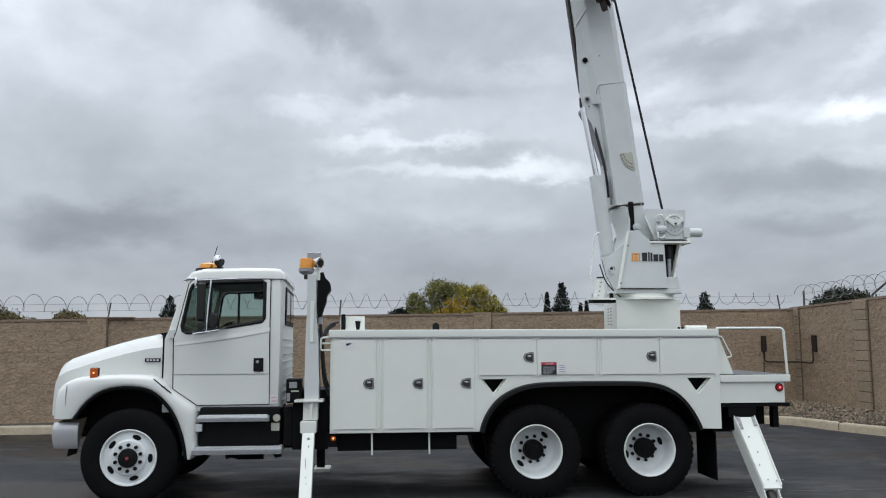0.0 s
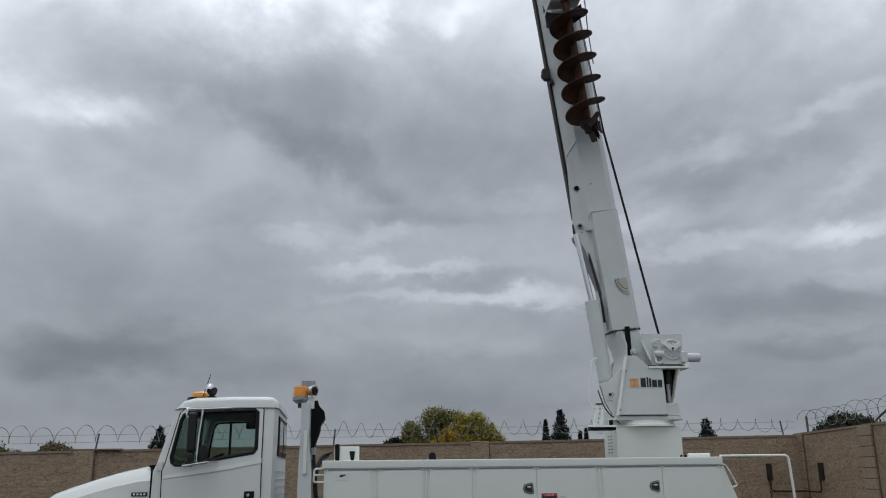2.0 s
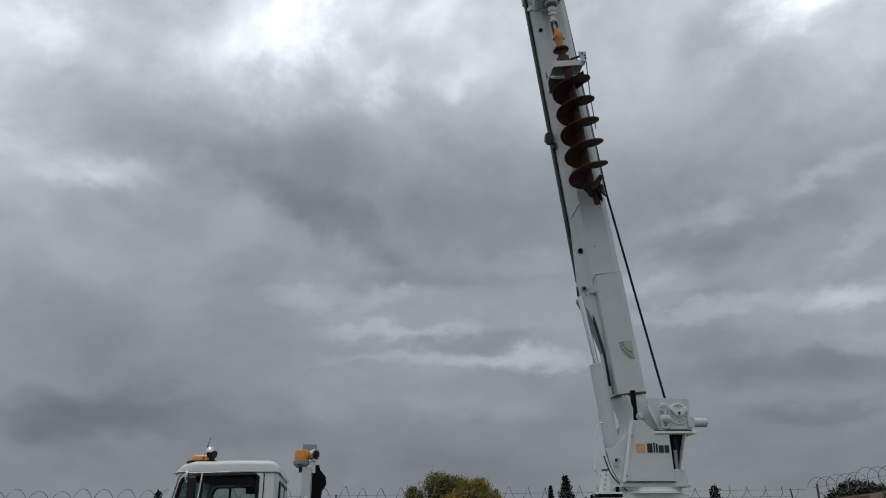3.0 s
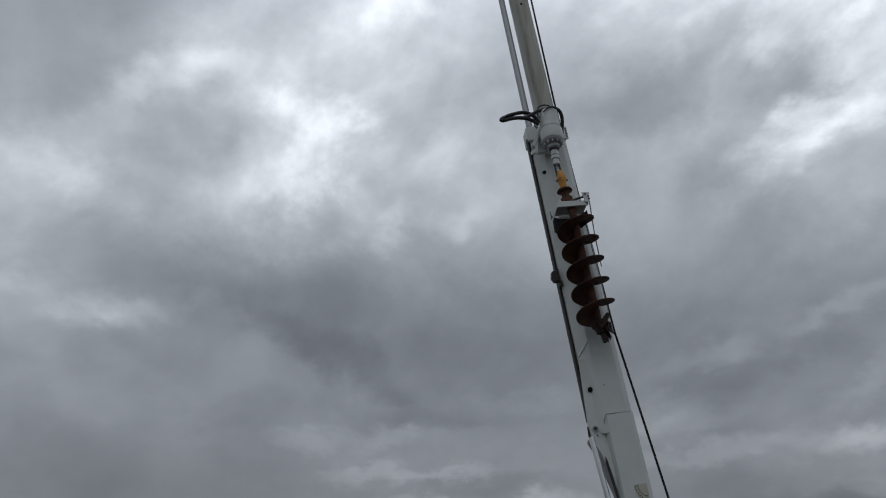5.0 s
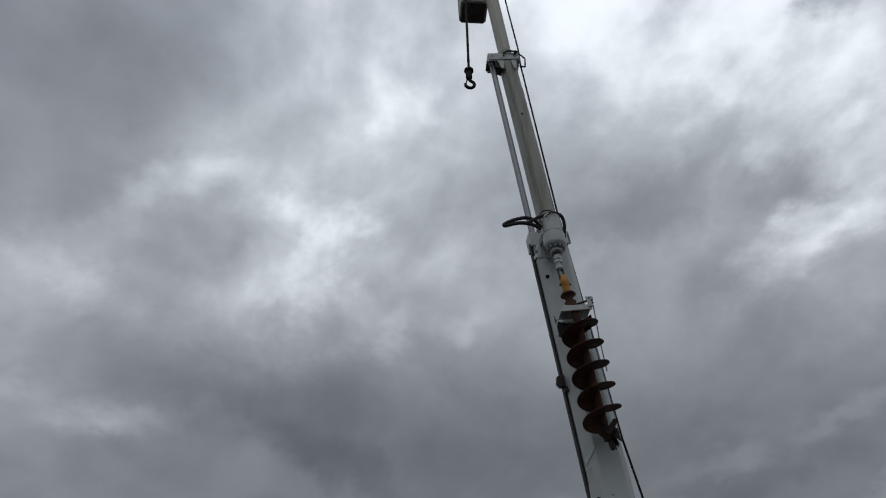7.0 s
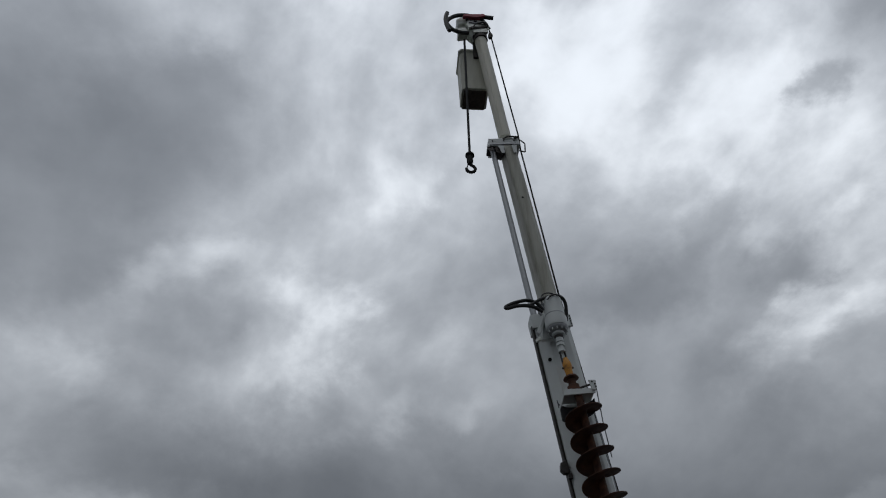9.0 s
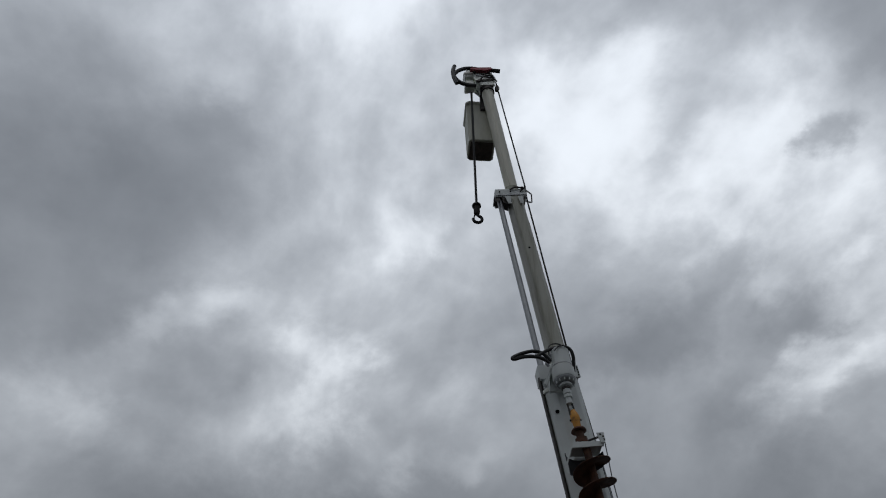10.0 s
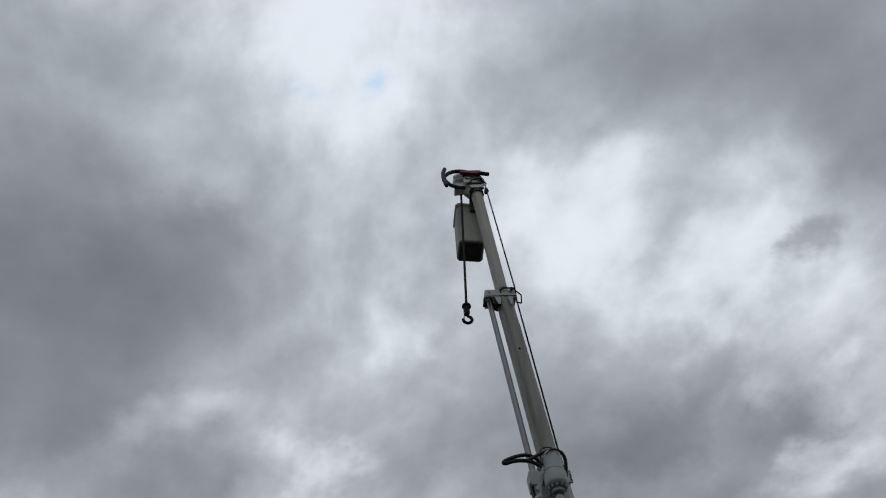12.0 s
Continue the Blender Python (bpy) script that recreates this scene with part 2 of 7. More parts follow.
WHITE = material("white_paint", (0.82, 0.845, 0.78), 0.32, grain=0.02, scale=3.0, stain=0.04, stain_scale=1.1, stain_colour=(0.66, 0.67, 0.64), coat=0.3)
CABWHITE = material("cab_paint", (0.735, 0.752, 0.712), 0.22, grain=0.01, scale=2.0, coat=0.6)
BOOMWHITE = material("boom_paint", (0.64, 0.67, 0.655), 0.45, grain=0.03, scale=4.0, stain=0.25, stain_scale=1.6, stain_colour=(0.52, 0.535, 0.52))
BRACKETGREY = material("dark_grey_bracket", (0.055, 0.057, 0.06), 0.5, metal=0.3, grain=0.25, scale=14.0)
CREAM = material("fibreglass", (0.50, 0.50, 0.42), 0.5, grain=0.08, scale=6.0, stain=0.35, stain_scale=2.0, stain_colour=(0.36, 0.35, 0.28), stretch=(3, 3, 0.6))
TOPCREAM = material("pale_fibreglass", (0.64, 0.625, 0.53), 0.45, grain=0.05, scale=6.0, stain=0.3, stain_scale=2.0, stain_colour=(0.48, 0.46, 0.38), stretch=(3, 3, 0.6))
GREYBOOM = material("grey_green_paint", (0.43, 0.43, 0.37), 0.5, grain=0.10, scale=7.0, stain=0.7, stain_scale=1.6, stain_colour=(0.22, 0.20, 0.15), stretch=(5, 5, 0.35))
BLACK = material("black_frame_paint", (0.004, 0.004, 0.0045), 0.6, grain=0.3, scale=8.0, spec=0.15)
RUBBER = material("tyre_rubber", (0.005, 0.005, 0.0056), 0.8, grain=0.25, scale=12.0, stain=0.25, stain_scale=3.0, stain_colour=(0.012, 0.0115, 0.011), bump=0.002, spec=0.12)
TRIM = material("black_plastic", (0.006, 0.006, 0.0066), 0.5, grain=0.1, scale=30.0, spec=0.2)
RIM = material("white_steel_wheel", (0.76, 0.79, 0.785), 0.45, grain=0.03, scale=8.0, stain=0.2, stain_scale=5.0, stain_colour=(0.5, 0.48, 0.45))
CHROME = material("chrome", (0.75, 0.75, 0.76), 0.18, metal=1.0)
ALU = material("bright_aluminium", (0.74, 0.75, 0.76), 0.4, metal=0.55, grain=0.1, scale=40.0)
BUMPER = material("silver_bumper", (0.66, 0.66, 0.66), 0.32, metal=0.55, grain=0.05, scale=10.0)
STEEL = material("dull_steel", (0.36, 0.37, 0.38), 0.45, metal=0.7, grain=0.12, scale=14.0)
GLASS = material("window_glass", (0.58, 0.68, 0.64), 0.02, glass=1.0, spec=0.15)
TINTED = material("green_tinted_glass", (0.22, 0.33, 0.30), 0.02, glass=1.0, spec=0.15)
for pane_paint in (GLASS, TINTED):
    pane_paint.node_tree.nodes["Principled BSDF"].inputs["IOR"].default_value = 1.2
AMBER = material("amber_lens", (0.85, 0.33, 0.03), 0.2, grain=0.1, scale=30.0, coat=0.5)
AMBERLIT = material("lit_amber_marker", (0.42, 0.085, 0.012), 0.3, glow=0.05)
BULB = material("lit_bulb", (1.0, 0.42, 0.10), 0.3, glow=0.9)
BUCKETFLOOR = material("scuffed_brown_bottom", (0.10, 0.082, 0.07), 0.7, grain=0.4, scale=12.0, stain=0.5, stain_scale=4.0, stain_colour=(0.15, 0.125, 0.10))
RED = material("red_lens", (0.34, 0.012, 0.02), 0.2, coat=0.5)
RUST = material("rusty_auger_steel", (0.085, 0.032, 0.014), 0.7, metal=0.2, grain=0.4, scale=9.0, stain=0.8, stain_scale=4.0, stain_colour=(0.03, 0.014, 0.009), bump=0.004)
DARKRUST = material("dark_rusty_steel", (0.030, 0.015, 0.011), 0.7, metal=0.2, grain=0.4, scale=14.0, bump=0.004)
DARKSTEEL = material("dark_worn_steel", (0.05, 0.045, 0.042), 0.55, metal=0.5, grain=0.3, scale=20.0)
YELLOW = material("yellow_paint", (0.60, 0.26, 0.02), 0.5, stain=0.9, stain_scale=12.0, stain_colour=(0.16, 0.065, 0.025), grain=0.1)
CABLE = material("black_winch_rope", (0.008, 0.008, 0.009), 0.8, grain=0.3, scale=60.0)
DARKGLASS = material("dark_tinted_glass", (0.02, 0.024, 0.026), 0.06)
SCUFFSHADE = material("scuff_and_shade_grey", (0.30, 0.31, 0.31), 0.5, grain=0.3, scale=25.0, stain=0.8, stain_scale=12.0, stain_colour=(0.62, 0.63, 0.61))
SMOKED = material("smoked_chrome", (0.04, 0.039, 0.038), 0.28, metal=0.7, spec=0.2)
# cab white again, duller and darker: the back's shade is in the colour
CABBACK = material("cab_back_shaded_white", (0.66, 0.675, 0.66), 0.75, grain=0.02, scale=3.0, spec=0.15)
HOSE = material("black_hose", (0.012, 0.012, 0.013), 0.5)
INTERIOR = material("dark_grey_cab_trim", (0.010, 0.0105, 0.012), 0.7, grain=0.15, scale=25.0, spec=0.2)
DECALRED = material("red_print", (0.55, 0.03, 0.06), 0.5)
DECALBLACK = material("black_print", (0.02, 0.02, 0.025), 0.5)
DECALWHITE = material("white_print", (0.80, 0.80, 0.80), 0.5)
ORANGE = material("orange_print", (0.85, 0.36, 0.06), 0.5)
LITRED = material("lit_red_lamp", (1.0, 0.16, 0.18), 0.3, glow=0.6)
REDHUB = material("red_hub_cap", (0.35, 0.05, 0.07), 0.5)
BLOCK = material("split_face_block", (0.30, 0.222, 0.150), 0.95, grain=0.4, scale=22.0, stain=0.65, stain_scale=5.0, stain_colour=(0.43, 0.33, 0.24), bump=0.022, vary=0.05, placed=True, stretch=(0.7, 0.7, 1.5))
PILASTERBLOCK = material("smooth_pilaster_block", (0.31, 0.24, 0.168), 0.95, grain=0.22, scale=18.0, stain=0.4, stain_scale=2.5, stain_colour=(0.25, 0.19, 0.13), bump=0.008, vary=0.08, placed=True)
DARKMORTAR = material("dark_mortar", (0.13, 0.10, 0.07), 0.95, grain=0.2, scale=20.0)
PALEMORTAR = material("pale_mortar", (0.36, 0.285, 0.20), 0.95, grain=0.2, scale=20.0)
MORTAR = material("mortar", (0.34, 0.255, 0.18), 0.95, grain=0.2, scale=30.0)
CAPBLOCK = material("wall_cap", (0.25, 0.185, 0.135), 0.95, grain=0.25, scale=14.0, bump=0.01)
CONCRETE = material("kerb_concrete", (0.46, 0.40, 0.29), 0.9, grain=0.15, scale=18.0, stain=0.4, stain_scale=2.5, bump=0.004)


def asphalt():
    """Dark asphalt, dry in patches and damp in others, with old cracks and tyre-dulled streaks."""
    m = bpy.data.materials.new("damp_asphalt")
    m.use_nodes = True
    nt = m.node_tree
    bsdf = nt.nodes["Principled BSDF"]
    place = nt.nodes.new("ShaderNodeNewGeometry").outputs["Position"]

    def at(kind, scale, stretch, **sets):
        mapping = nt.nodes.new("ShaderNodeMapping")
        mapping.inputs["Scale"].default_value = stretch
        nt.links.new(place, mapping.inputs[0])
        n = nt.nodes.new(kind)
        n.inputs["Scale"].default_value = scale
        for key, v in sets.items():
            n.inputs[key].default_value = v
        nt.links.new(mapping.outputs[0], n.inputs["Vector"])
        return n

    def ramp(v, a, b, c, d):
        n = nt.nodes.new("ShaderNodeMapRange")
        for slot, w in ((1, a), (2, b), (3, c), (4, d)):
            n.inputs[slot].default_value = w
        nt.links.new(v, n.inputs[0])
        return n.outputs[0]

    def blend(kind, f, a, b):
        n = nt.nodes.new("ShaderNodeMix")
        n.data_type, n.blend_type = "RGBA", kind
        for slot, v in ((0, f), (6, a), (7, b)):
            if isinstance(v, bpy.types.NodeSocket):
                nt.links.new(v, n.inputs[slot])
            else:
                n.inputs[slot].default_value = v if slot == 0 else (*v, 1)
        return n.outputs[2]

    damp = ramp(at("ShaderNodeTexNoise", 0.55, (0.45, 1.0, 1.0), Detail=7.0, Roughness=0.6).outputs[0], 0.44, 0.58, 0.0, 1.0)
    grain = at("ShaderNodeTexNoise", 55.0, (1, 1, 1), Detail=4.0, Roughness=0.7).outputs[0]
    mottle = at("ShaderNodeTexNoise", 3.0, (0.6, 1.0, 1.0), Detail=6.0, Roughness=0.65).outputs[0]
    crack = at("ShaderNodeTexVoronoi", 0.30, (1, 1, 1))
    crack.feature = "DISTANCE_TO_EDGE"
    wobble = nt.nodes.new("ShaderNodeVectorMath")
    wobble.operation = "MULTIPLY_ADD"
    nt.links.new(at("ShaderNodeTexNoise", 1.6, (1, 1, 1), Detail=5.0).outputs["Color"], wobble.inputs[0])
    wobble.inputs[1].default_value = (1.1, 1.1, 0.0)
    nt.links.new(place, wobble.inputs[2])
    nt.links.new(wobble.outputs[0], crack.inputs["Vector"])
    line = ramp(crack.outputs["Distance"], 0.002, 0.009, 1.0, 0.0)
    colour = blend("MIX", damp, (0.042, 0.043, 0.046), (0.0055, 0.0057, 0.0065))
    colour = blend("MULTIPLY", 1.0, colour, blend("MIX", ramp(grain, 0.3, 0.7, 0, 1), (0.55, 0.55, 0.55), (1.35, 1.35, 1.35)))
    colour = blend("MULTIPLY", 1.0, colour, blend("MIX", ramp(mottle, 0.3, 0.7, 0, 1), (0.6, 0.6, 0.6), (1.3, 1.3, 1.28)))
    half = nt.nodes.new("ShaderNodeMath")
    half.operation = "MULTIPLY"
    half.inputs[1].default_value = 0.5
    nt.links.new(line, half.inputs[0])
    colour = blend("MIX", half.outputs[0], colour, (0.07, 0.07, 0.068))
    nt.links.new(colour, bsdf.inputs["Base Color"])
    nt.links.new(ramp(damp, 0.0, 1.0, 0.85, 0.32), bsdf.inputs["Roughness"])
    nt.links.new(ramp(damp, 0.0, 1.0, 0.10, 0.24), bsdf.inputs["Specular IOR Level"])
    bump = nt.nodes.new("ShaderNodeBump")
    bump.inputs["Strength"].default_value, bump.inputs["Distance"].default_value = 0.7, 0.008
    nt.links.new(grain, bump.inputs["Height"])
    nt.links.new(bump.outputs[0], bsdf.inputs["Normal"])
    return m


ASPHALT = asphalt()
WORNLINE = material("worn_line", (0.11, 0.11, 0.105), 0.9, grain=0.5, scale=12.0, stain=0.9, stain_scale=3.0, stain_colour=(0.03, 0.03, 0.032))
GRAVEL = material("gravel", (0.075, 0.066, 0.055), 0.9, grain=0.4, scale=25.0, bump=0.02)
STONE = material("gravel_stone", (0.23, 0.178, 0.125), 0.9, grain=0.7, scale=14.0, placed=True)
WIRE = material("galvanised_wire", (0.22, 0.225, 0.24), 0.5, metal=0.6)
POST = material("grey_steel_post", (0.13, 0.135, 0.145), 0.5, metal=0.5, grain=0.1)
BROWNBOX = material("dark_brown_metal", (0.016, 0.011, 0.009), 0.55, grain=0.15)
BARK = material("bark", (0.09, 0.065, 0.045), 0.9, grain=0.3, scale=12.0)
LEAFGREEN = material("olive_leaves", (0.175, 0.17, 0.05), 0.7, grain=0.5, scale=3.0)
LEAFTURNING = material("turning_leaves", (0.28, 0.24, 0.045), 0.7, grain=0.5, scale=3.0)
LEAFGOLD = material("autumn_leaves", (0.46, 0.31, 0.035), 0.7, grain=0.4, scale=3.0)
LEAFBROWN = material("brownish_leaves", (0.13, 0.105, 0.05), 0.8, grain=0.5, scale=2.0)
LEAFDARK = material("conifer_needles", (0.012, 0.022, 0.014), 0.8, grain=0.4, scale=3.0)
LEAFDULL = material("dull_shrub_leaves", (0.042, 0.046, 0.026), 0.8, grain=0.4, scale=3.0)


# ---- mesh helpers ----
def part(name, bm, mat, parent=None, label="", smooth=40.0):
    """Link a bmesh as one mesh object, under a thing or a part where one is given."""
    bmesh.ops.recalc_face_normals(bm, faces=bm.faces)
    base = Vector()
    up = parent
    while up is not None:
        base += up.location
        up = up.parent
    if parent is not None:
        bmesh.ops.translate(bm, verts=bm.verts, vec=-base)
    me = bpy.data.meshes.new(name)
    for face in bm.faces:
        face.smooth = True
    bm.to_mesh(me)
    bm.free()
    me.set_sharp_from_angle(angle=radians(smooth))
    me.materials.append(mat)
    ob = new(name, me)
    ob.parent = parent
    if smooth > 10 and len(me.polygons) < 4000:      # keeps large faces flat beside their rounded edges
        ob.modifiers.new("flat_faces", "WEIGHTED_NORMAL").keep_sharp = True
    if label:
        tagged(ob, label)
    return ob


def thing(name, at, label, category, group=""):
    ob = new(name)
    ob.empty_display_size = 0.2
    ob.location = at
    return tagged(ob, label, category, group)


def bevelled(bm, width, segments=2, angle=30.0):
    edges = [e for e in bm.edges if len(e.link_faces) == 2 and e.calc_face_angle(0) > radians(angle)]
    if width:
        bmesh.ops.bevel(bm, geom=edges, offset=width, segments=segments, profile=0.5, affect="EDGES", clamp_overlap=True)
    return bm


def add(bm, other):
    """Move the geometry of other into bm."""
    me = bpy.data.meshes.new("joined")
    other.to_mesh(me)
    other.free()
    bm.from_mesh(me)
    bpy.data.meshes.remove(me)
    return bm


def block(x0, x1, y0, y1, z0, z1, bevel=0.0, segments=2):
    bm = bmesh.new()
    bmesh.ops.create_cube(bm, size=1.0)
    for v in bm.verts:
        v.co = Vector(((x0 + x1) / 2 + v.co.x * (x1 - x0), (y0 + y1) / 2 + v.co.y * (y1 - y0), (z0 + z1) / 2 + v.co.z * (z1 - z0)))
    return bevelled(bm, bevel, segments)


def prism(points, y0, y1, bevel=0.0, segments=2, holes=()):
    """A plate with the outline points (x, z), from y0 to y1, with holes through it."""
    bm = bmesh.new()
    if holes:
        edges = []
        for loop in (points, *holes):
            vs = [bm.verts.new((x, y0, z)) for x, z in loop]
            edges += [bm.edges.new((vs[i - 1], vs[i])) for i in range(len(vs))]
        bmesh.ops.triangle_fill(bm, use_beauty=True, use_dissolve=False, edges=edges)
        faces = list(bm.faces)
    else:
        faces = [bm.faces.new([bm.verts.new((x, y0, z)) for x, z in points])]
    out = bmesh.ops.extrude_face_region(bm, geom=faces, use_keep_orig=True)
    bmesh.ops.translate(bm, verts=[g for g in out["geom"] if isinstance(g, bmesh.types.BMVert)], vec=(0, y1 - y0, 0))
    bmesh.ops.recalc_face_normals(bm, faces=bm.faces)
    return bevelled(bm, bevel, segments)


def rod(p0, p1, r0, r1=None, seg=16, bevel=0.0):
    p0, p1 = Vector(p0), Vector(p1)
    bm = bmesh.new()
    d = p1 - p0
    bmesh.ops.create_cone(bm, cap_ends=True, segments=seg, radius1=r0, radius2=r0 if r1 is None else r1, depth=d.length,
                          matrix=Matrix.Translation((p0 + p1) / 2) @ d.to_track_quat("Z", "Y").to_matrix().to_4x4())
    return bevelled(bm, bevel, 2, 50)


def tube(points, r, seg=8):
    """A round bar along a line of points."""
    points = [Vector(p) for p in points]
    bm = bmesh.new()
    rings = []
    side = None
    for i, p in enumerate(points):
        d = (points[min(i + 1, len(points) - 1)] - points[max(i - 1, 0)]).normalized()
        if side is None:
            side = d.orthogonal().normalized()
        side = (side - d * side.dot(d)).normalized()
        other = d.cross(side)
        rings.append([bm.verts.new(p + (side * math.cos(a) + other * math.sin(a)) * r) for a in (2 * math.pi * k / seg for k in range(seg))])
    for a, b in zip(rings, rings[1:]):
        for k in range(seg):
            bm.faces.new((a[k], a[(k + 1) % seg], b[(k + 1) % seg], b[k]))
    bm.faces.new(rings[0])
    bm.faces.new(rings[-1][::-1])
    return bm


def rounded(points, radius, steps=4):
    """The line of points with its inner corners rounded."""
    points = [Vector(p) for p in points]
    out = [points[0]]
    for a, b, c in zip(points, points[1:], points[2:]):
        p, q = b + (a - b).normalized() * radius, b + (c - b).normalized() * radius
        out += [(p * (1 - t) + b * t) * (1 - t) + (b * (1 - t) + q * t) * t for t in (k / steps for k in range(steps + 1))]
    return out + [points[-1]]


def lathe(profile, at, axis="y", seg=40):
    """Turn the profile (radius, distance along the axis) round an axis through at."""
    bm = bmesh.new()
    rings = []
    for r, h in profile:
        ring = []
        for k in range(seg):
            a = 2 * math.pi * k / seg
            c, s = r * math.cos(a), r * math.sin(a)
            ring.append(bm.verts.new(Vector(at) + Vector({"y": (c, h, s), "z": (c, s, h), "x": (h, c, s)}[axis])))
        rings.append(ring)
    for a, b in zip(rings, rings[1:]):
        for k in range(seg):
            bm.faces.new((a[k], a[(k + 1) % seg], b[(k + 1) % seg], b[k]))
    for k in range(seg):
        bm.faces.new((rings[-1][k], rings[-1][(k + 1) % seg], rings[0][(k + 1) % seg], rings[0][k]))
    return bm


def eased(points, rounds=2):
    """The open line of points with its corners cut again and again."""
    for _ in range(rounds):
        out = [points[0]]
        for (x0, z0), (x1, z1) in zip(points, points[1:]):
            out += [(x0 * 0.75 + x1 * 0.25, z0 * 0.75 + z1 * 0.25), (x0 * 0.25 + x1 * 0.75, z0 * 0.25 + z1 * 0.75)]
        points = out + [points[-1]]
    return points


def loft(sections, close=True):
    """Skin between outlines with the same number of points."""
    bm = bmesh.new()
    rows = [[bm.verts.new(p) for p in s] for s in sections]
    n = len(rows[0])
    for a, b in zip(rows, rows[1:]):
        for k in range(n if close else n - 1):
            bm.faces.new((a[k], a[(k + 1) % n], b[(k + 1) % n], b[k]))
    if close:
        bm.faces.new(rows[0][::-1])
        bm.faces.new(rows[-1])
    bmesh.ops.recalc_face_normals(bm, faces=bm.faces)
    return bm


# ---- ground and yard ----
ground = bmesh.new()
xs = [-900, -120, -30] + [-14 + 0.5 * i for i in range(57)] + [30, 120, 900]
ys = [-900, -120, -30] + [-12 + 0.5 * i for i in range(41)] + [30, 120, 900]
grid = [[ground.verts.new((x, y, 0.0)) for x in xs] for y in ys]
for j in range(len(ys) - 1):
    for i in range(len(xs) - 1):
        ground.faces.new((grid[j][i], grid[j][i + 1], grid[j + 1][i + 1], grid[j + 1][i]))
ground = part("ground", ground, ASPHALT)
tagged(ground, "dark damp asphalt yard with lighter dry patches", "ground", kind="structure")

part("worn_line", block(4.3, 9.0, 0.14, 0.165, -0.01, 0.004), WORNLINE, ground, "faint worn pale line on the asphalt")

# the back wall runs a little askew from A to the corner B, its courses rising with the ground
WALL_A, WALL_B = Vector((-15.0, 7.55, 0)), Vector((10.32, 9.72, 0))


def wall_y(x):
    return WALL_A.y + (x - WALL_A.x) / (WALL_B.x - WALL_A.x) * (WALL_B.y - WALL_A.y)


def wall_base(x):
    return 0.10 + (x + 7.2) / 17.3 * 0.20


def wall_top(x):
    return 2.215 + (x + 7.2) / 17.3 * 0.275


TURN = math.atan2(WALL_B.y - WALL_A.y, WALL_B.x - WALL_A.x)
COURSES = 10


def wall_core(name, foot, length, turn, base0, base1, top0, top1, label):
    """A mortar core from foot along turn, as thick as the blocks but set back."""
    along = Vector((math.cos(turn), math.sin(turn), 0))
    back = Vector((-math.sin(turn), math.cos(turn), 0))
    bm = bmesh.new()
    rows = []
    for f, b, t in ((0.0, base0, top0), (1.0, base1, top1)):
        p = foot + along * (f * length)
        rows.append([bm.verts.new(p + back * d + Vector((0, 0, z))) for d, z in ((0.005, b - 0.5), (0.005, t - 0.02), (0.188, t - 0.02), (0.188, b - 0.5))])
    for k in range(4):
        bm.faces.new((rows[0][k], rows[0][(k + 1) % 4], rows[1][(k + 1) % 4], rows[1][k]))
    bm.faces.new(rows[0][::-1])
    bm.faces.new(rows[1])
    return tagged(part(name, bm, MORTAR), label, "wall", kind="structure")


wall_north = wall_core("wall_north", WALL_A, (WALL_B - WALL_A).length, TURN, wall_base(-15), wall_base(10.32), wall_top(-15), wall_top(10.32),
                       "tan split-face block yard wall with a flat cap")
EAST_TURN = radians(-90.0)
EAST_FOOT, EAST_LONG = Vector((10.1, 9.7, 0)), 16.0
wall_east = wall_core("wall_east", EAST_FOOT, EAST_LONG, EAST_TURN, 0.30, 1.1, 2.52, 2.85, "tan split-face block side wall with flush pilasters")

# kerb and gravel bed
kerb_line = [(-15.0, 6.95), (-7, 7.58), (2, 7.75), (6.6, 8.02), (7.5, 8.0), (8.1, 7.9), (8.5, 7.72), (8.75, 7.42), (8.88, 7.0), (8.96, 6.6), (9.05, 6.25), (9.38, 5.32), (9.7, 4.0), (10.0, -6.0)]
kerb_line = [Vector((x, y, 0)) for x, y in kerb_line]


kerb = bmesh.new()
prof = [(0.0, -0.1), (0.0, 0.11), (0.03, 0.15), (0.16, 0.155), (0.17, -0.1)]
rows = []
for i, p in enumerate(kerb_line):
    d = (kerb_line[min(i + 1, len(kerb_line) - 1)] - kerb_line[max(i - 1, 0)]).normalized()
    out = Vector((-d.y, d.x, 0))
    rows.append([kerb.verts.new(p + out * a + Vector((0, 0, z))) for a, z in prof])
for a, b in zip(rows, rows[1:]):
    for k in range(4):
        kerb.faces.new((a[k], a[k + 1], b[k + 1], b[k]))
gutter, rows = bmesh.new(), []
for i, p in enumerate(kerb_line):
    d = (kerb_line[min(i + 1, len(kerb_line) - 1)] - kerb_line[max(i - 1, 0)]).normalized()
    out = Vector((-d.y, d.x, 0))
    rows.append([gutter.verts.new(p + out * a + Vector((0, 0, z))) for a, z in ((-0.075, -0.01), (-0.07, 0.006), (-0.035, 0.007), (-0.03, -0.01))])
for a, b in zip(rows, rows[1:]):
    for k in range(3):
        gutter.faces.new((a[k], a[k + 1], b[k + 1], b[k]))
kerb = tagged(part("kerb", kerb, CONCRETE), "pale weathered concrete kerb along the planting strip", "kerb", kind="structure")
part("gutter_edge", gutter, PALEMORTAR, kerb, "pale edge of the gutter")
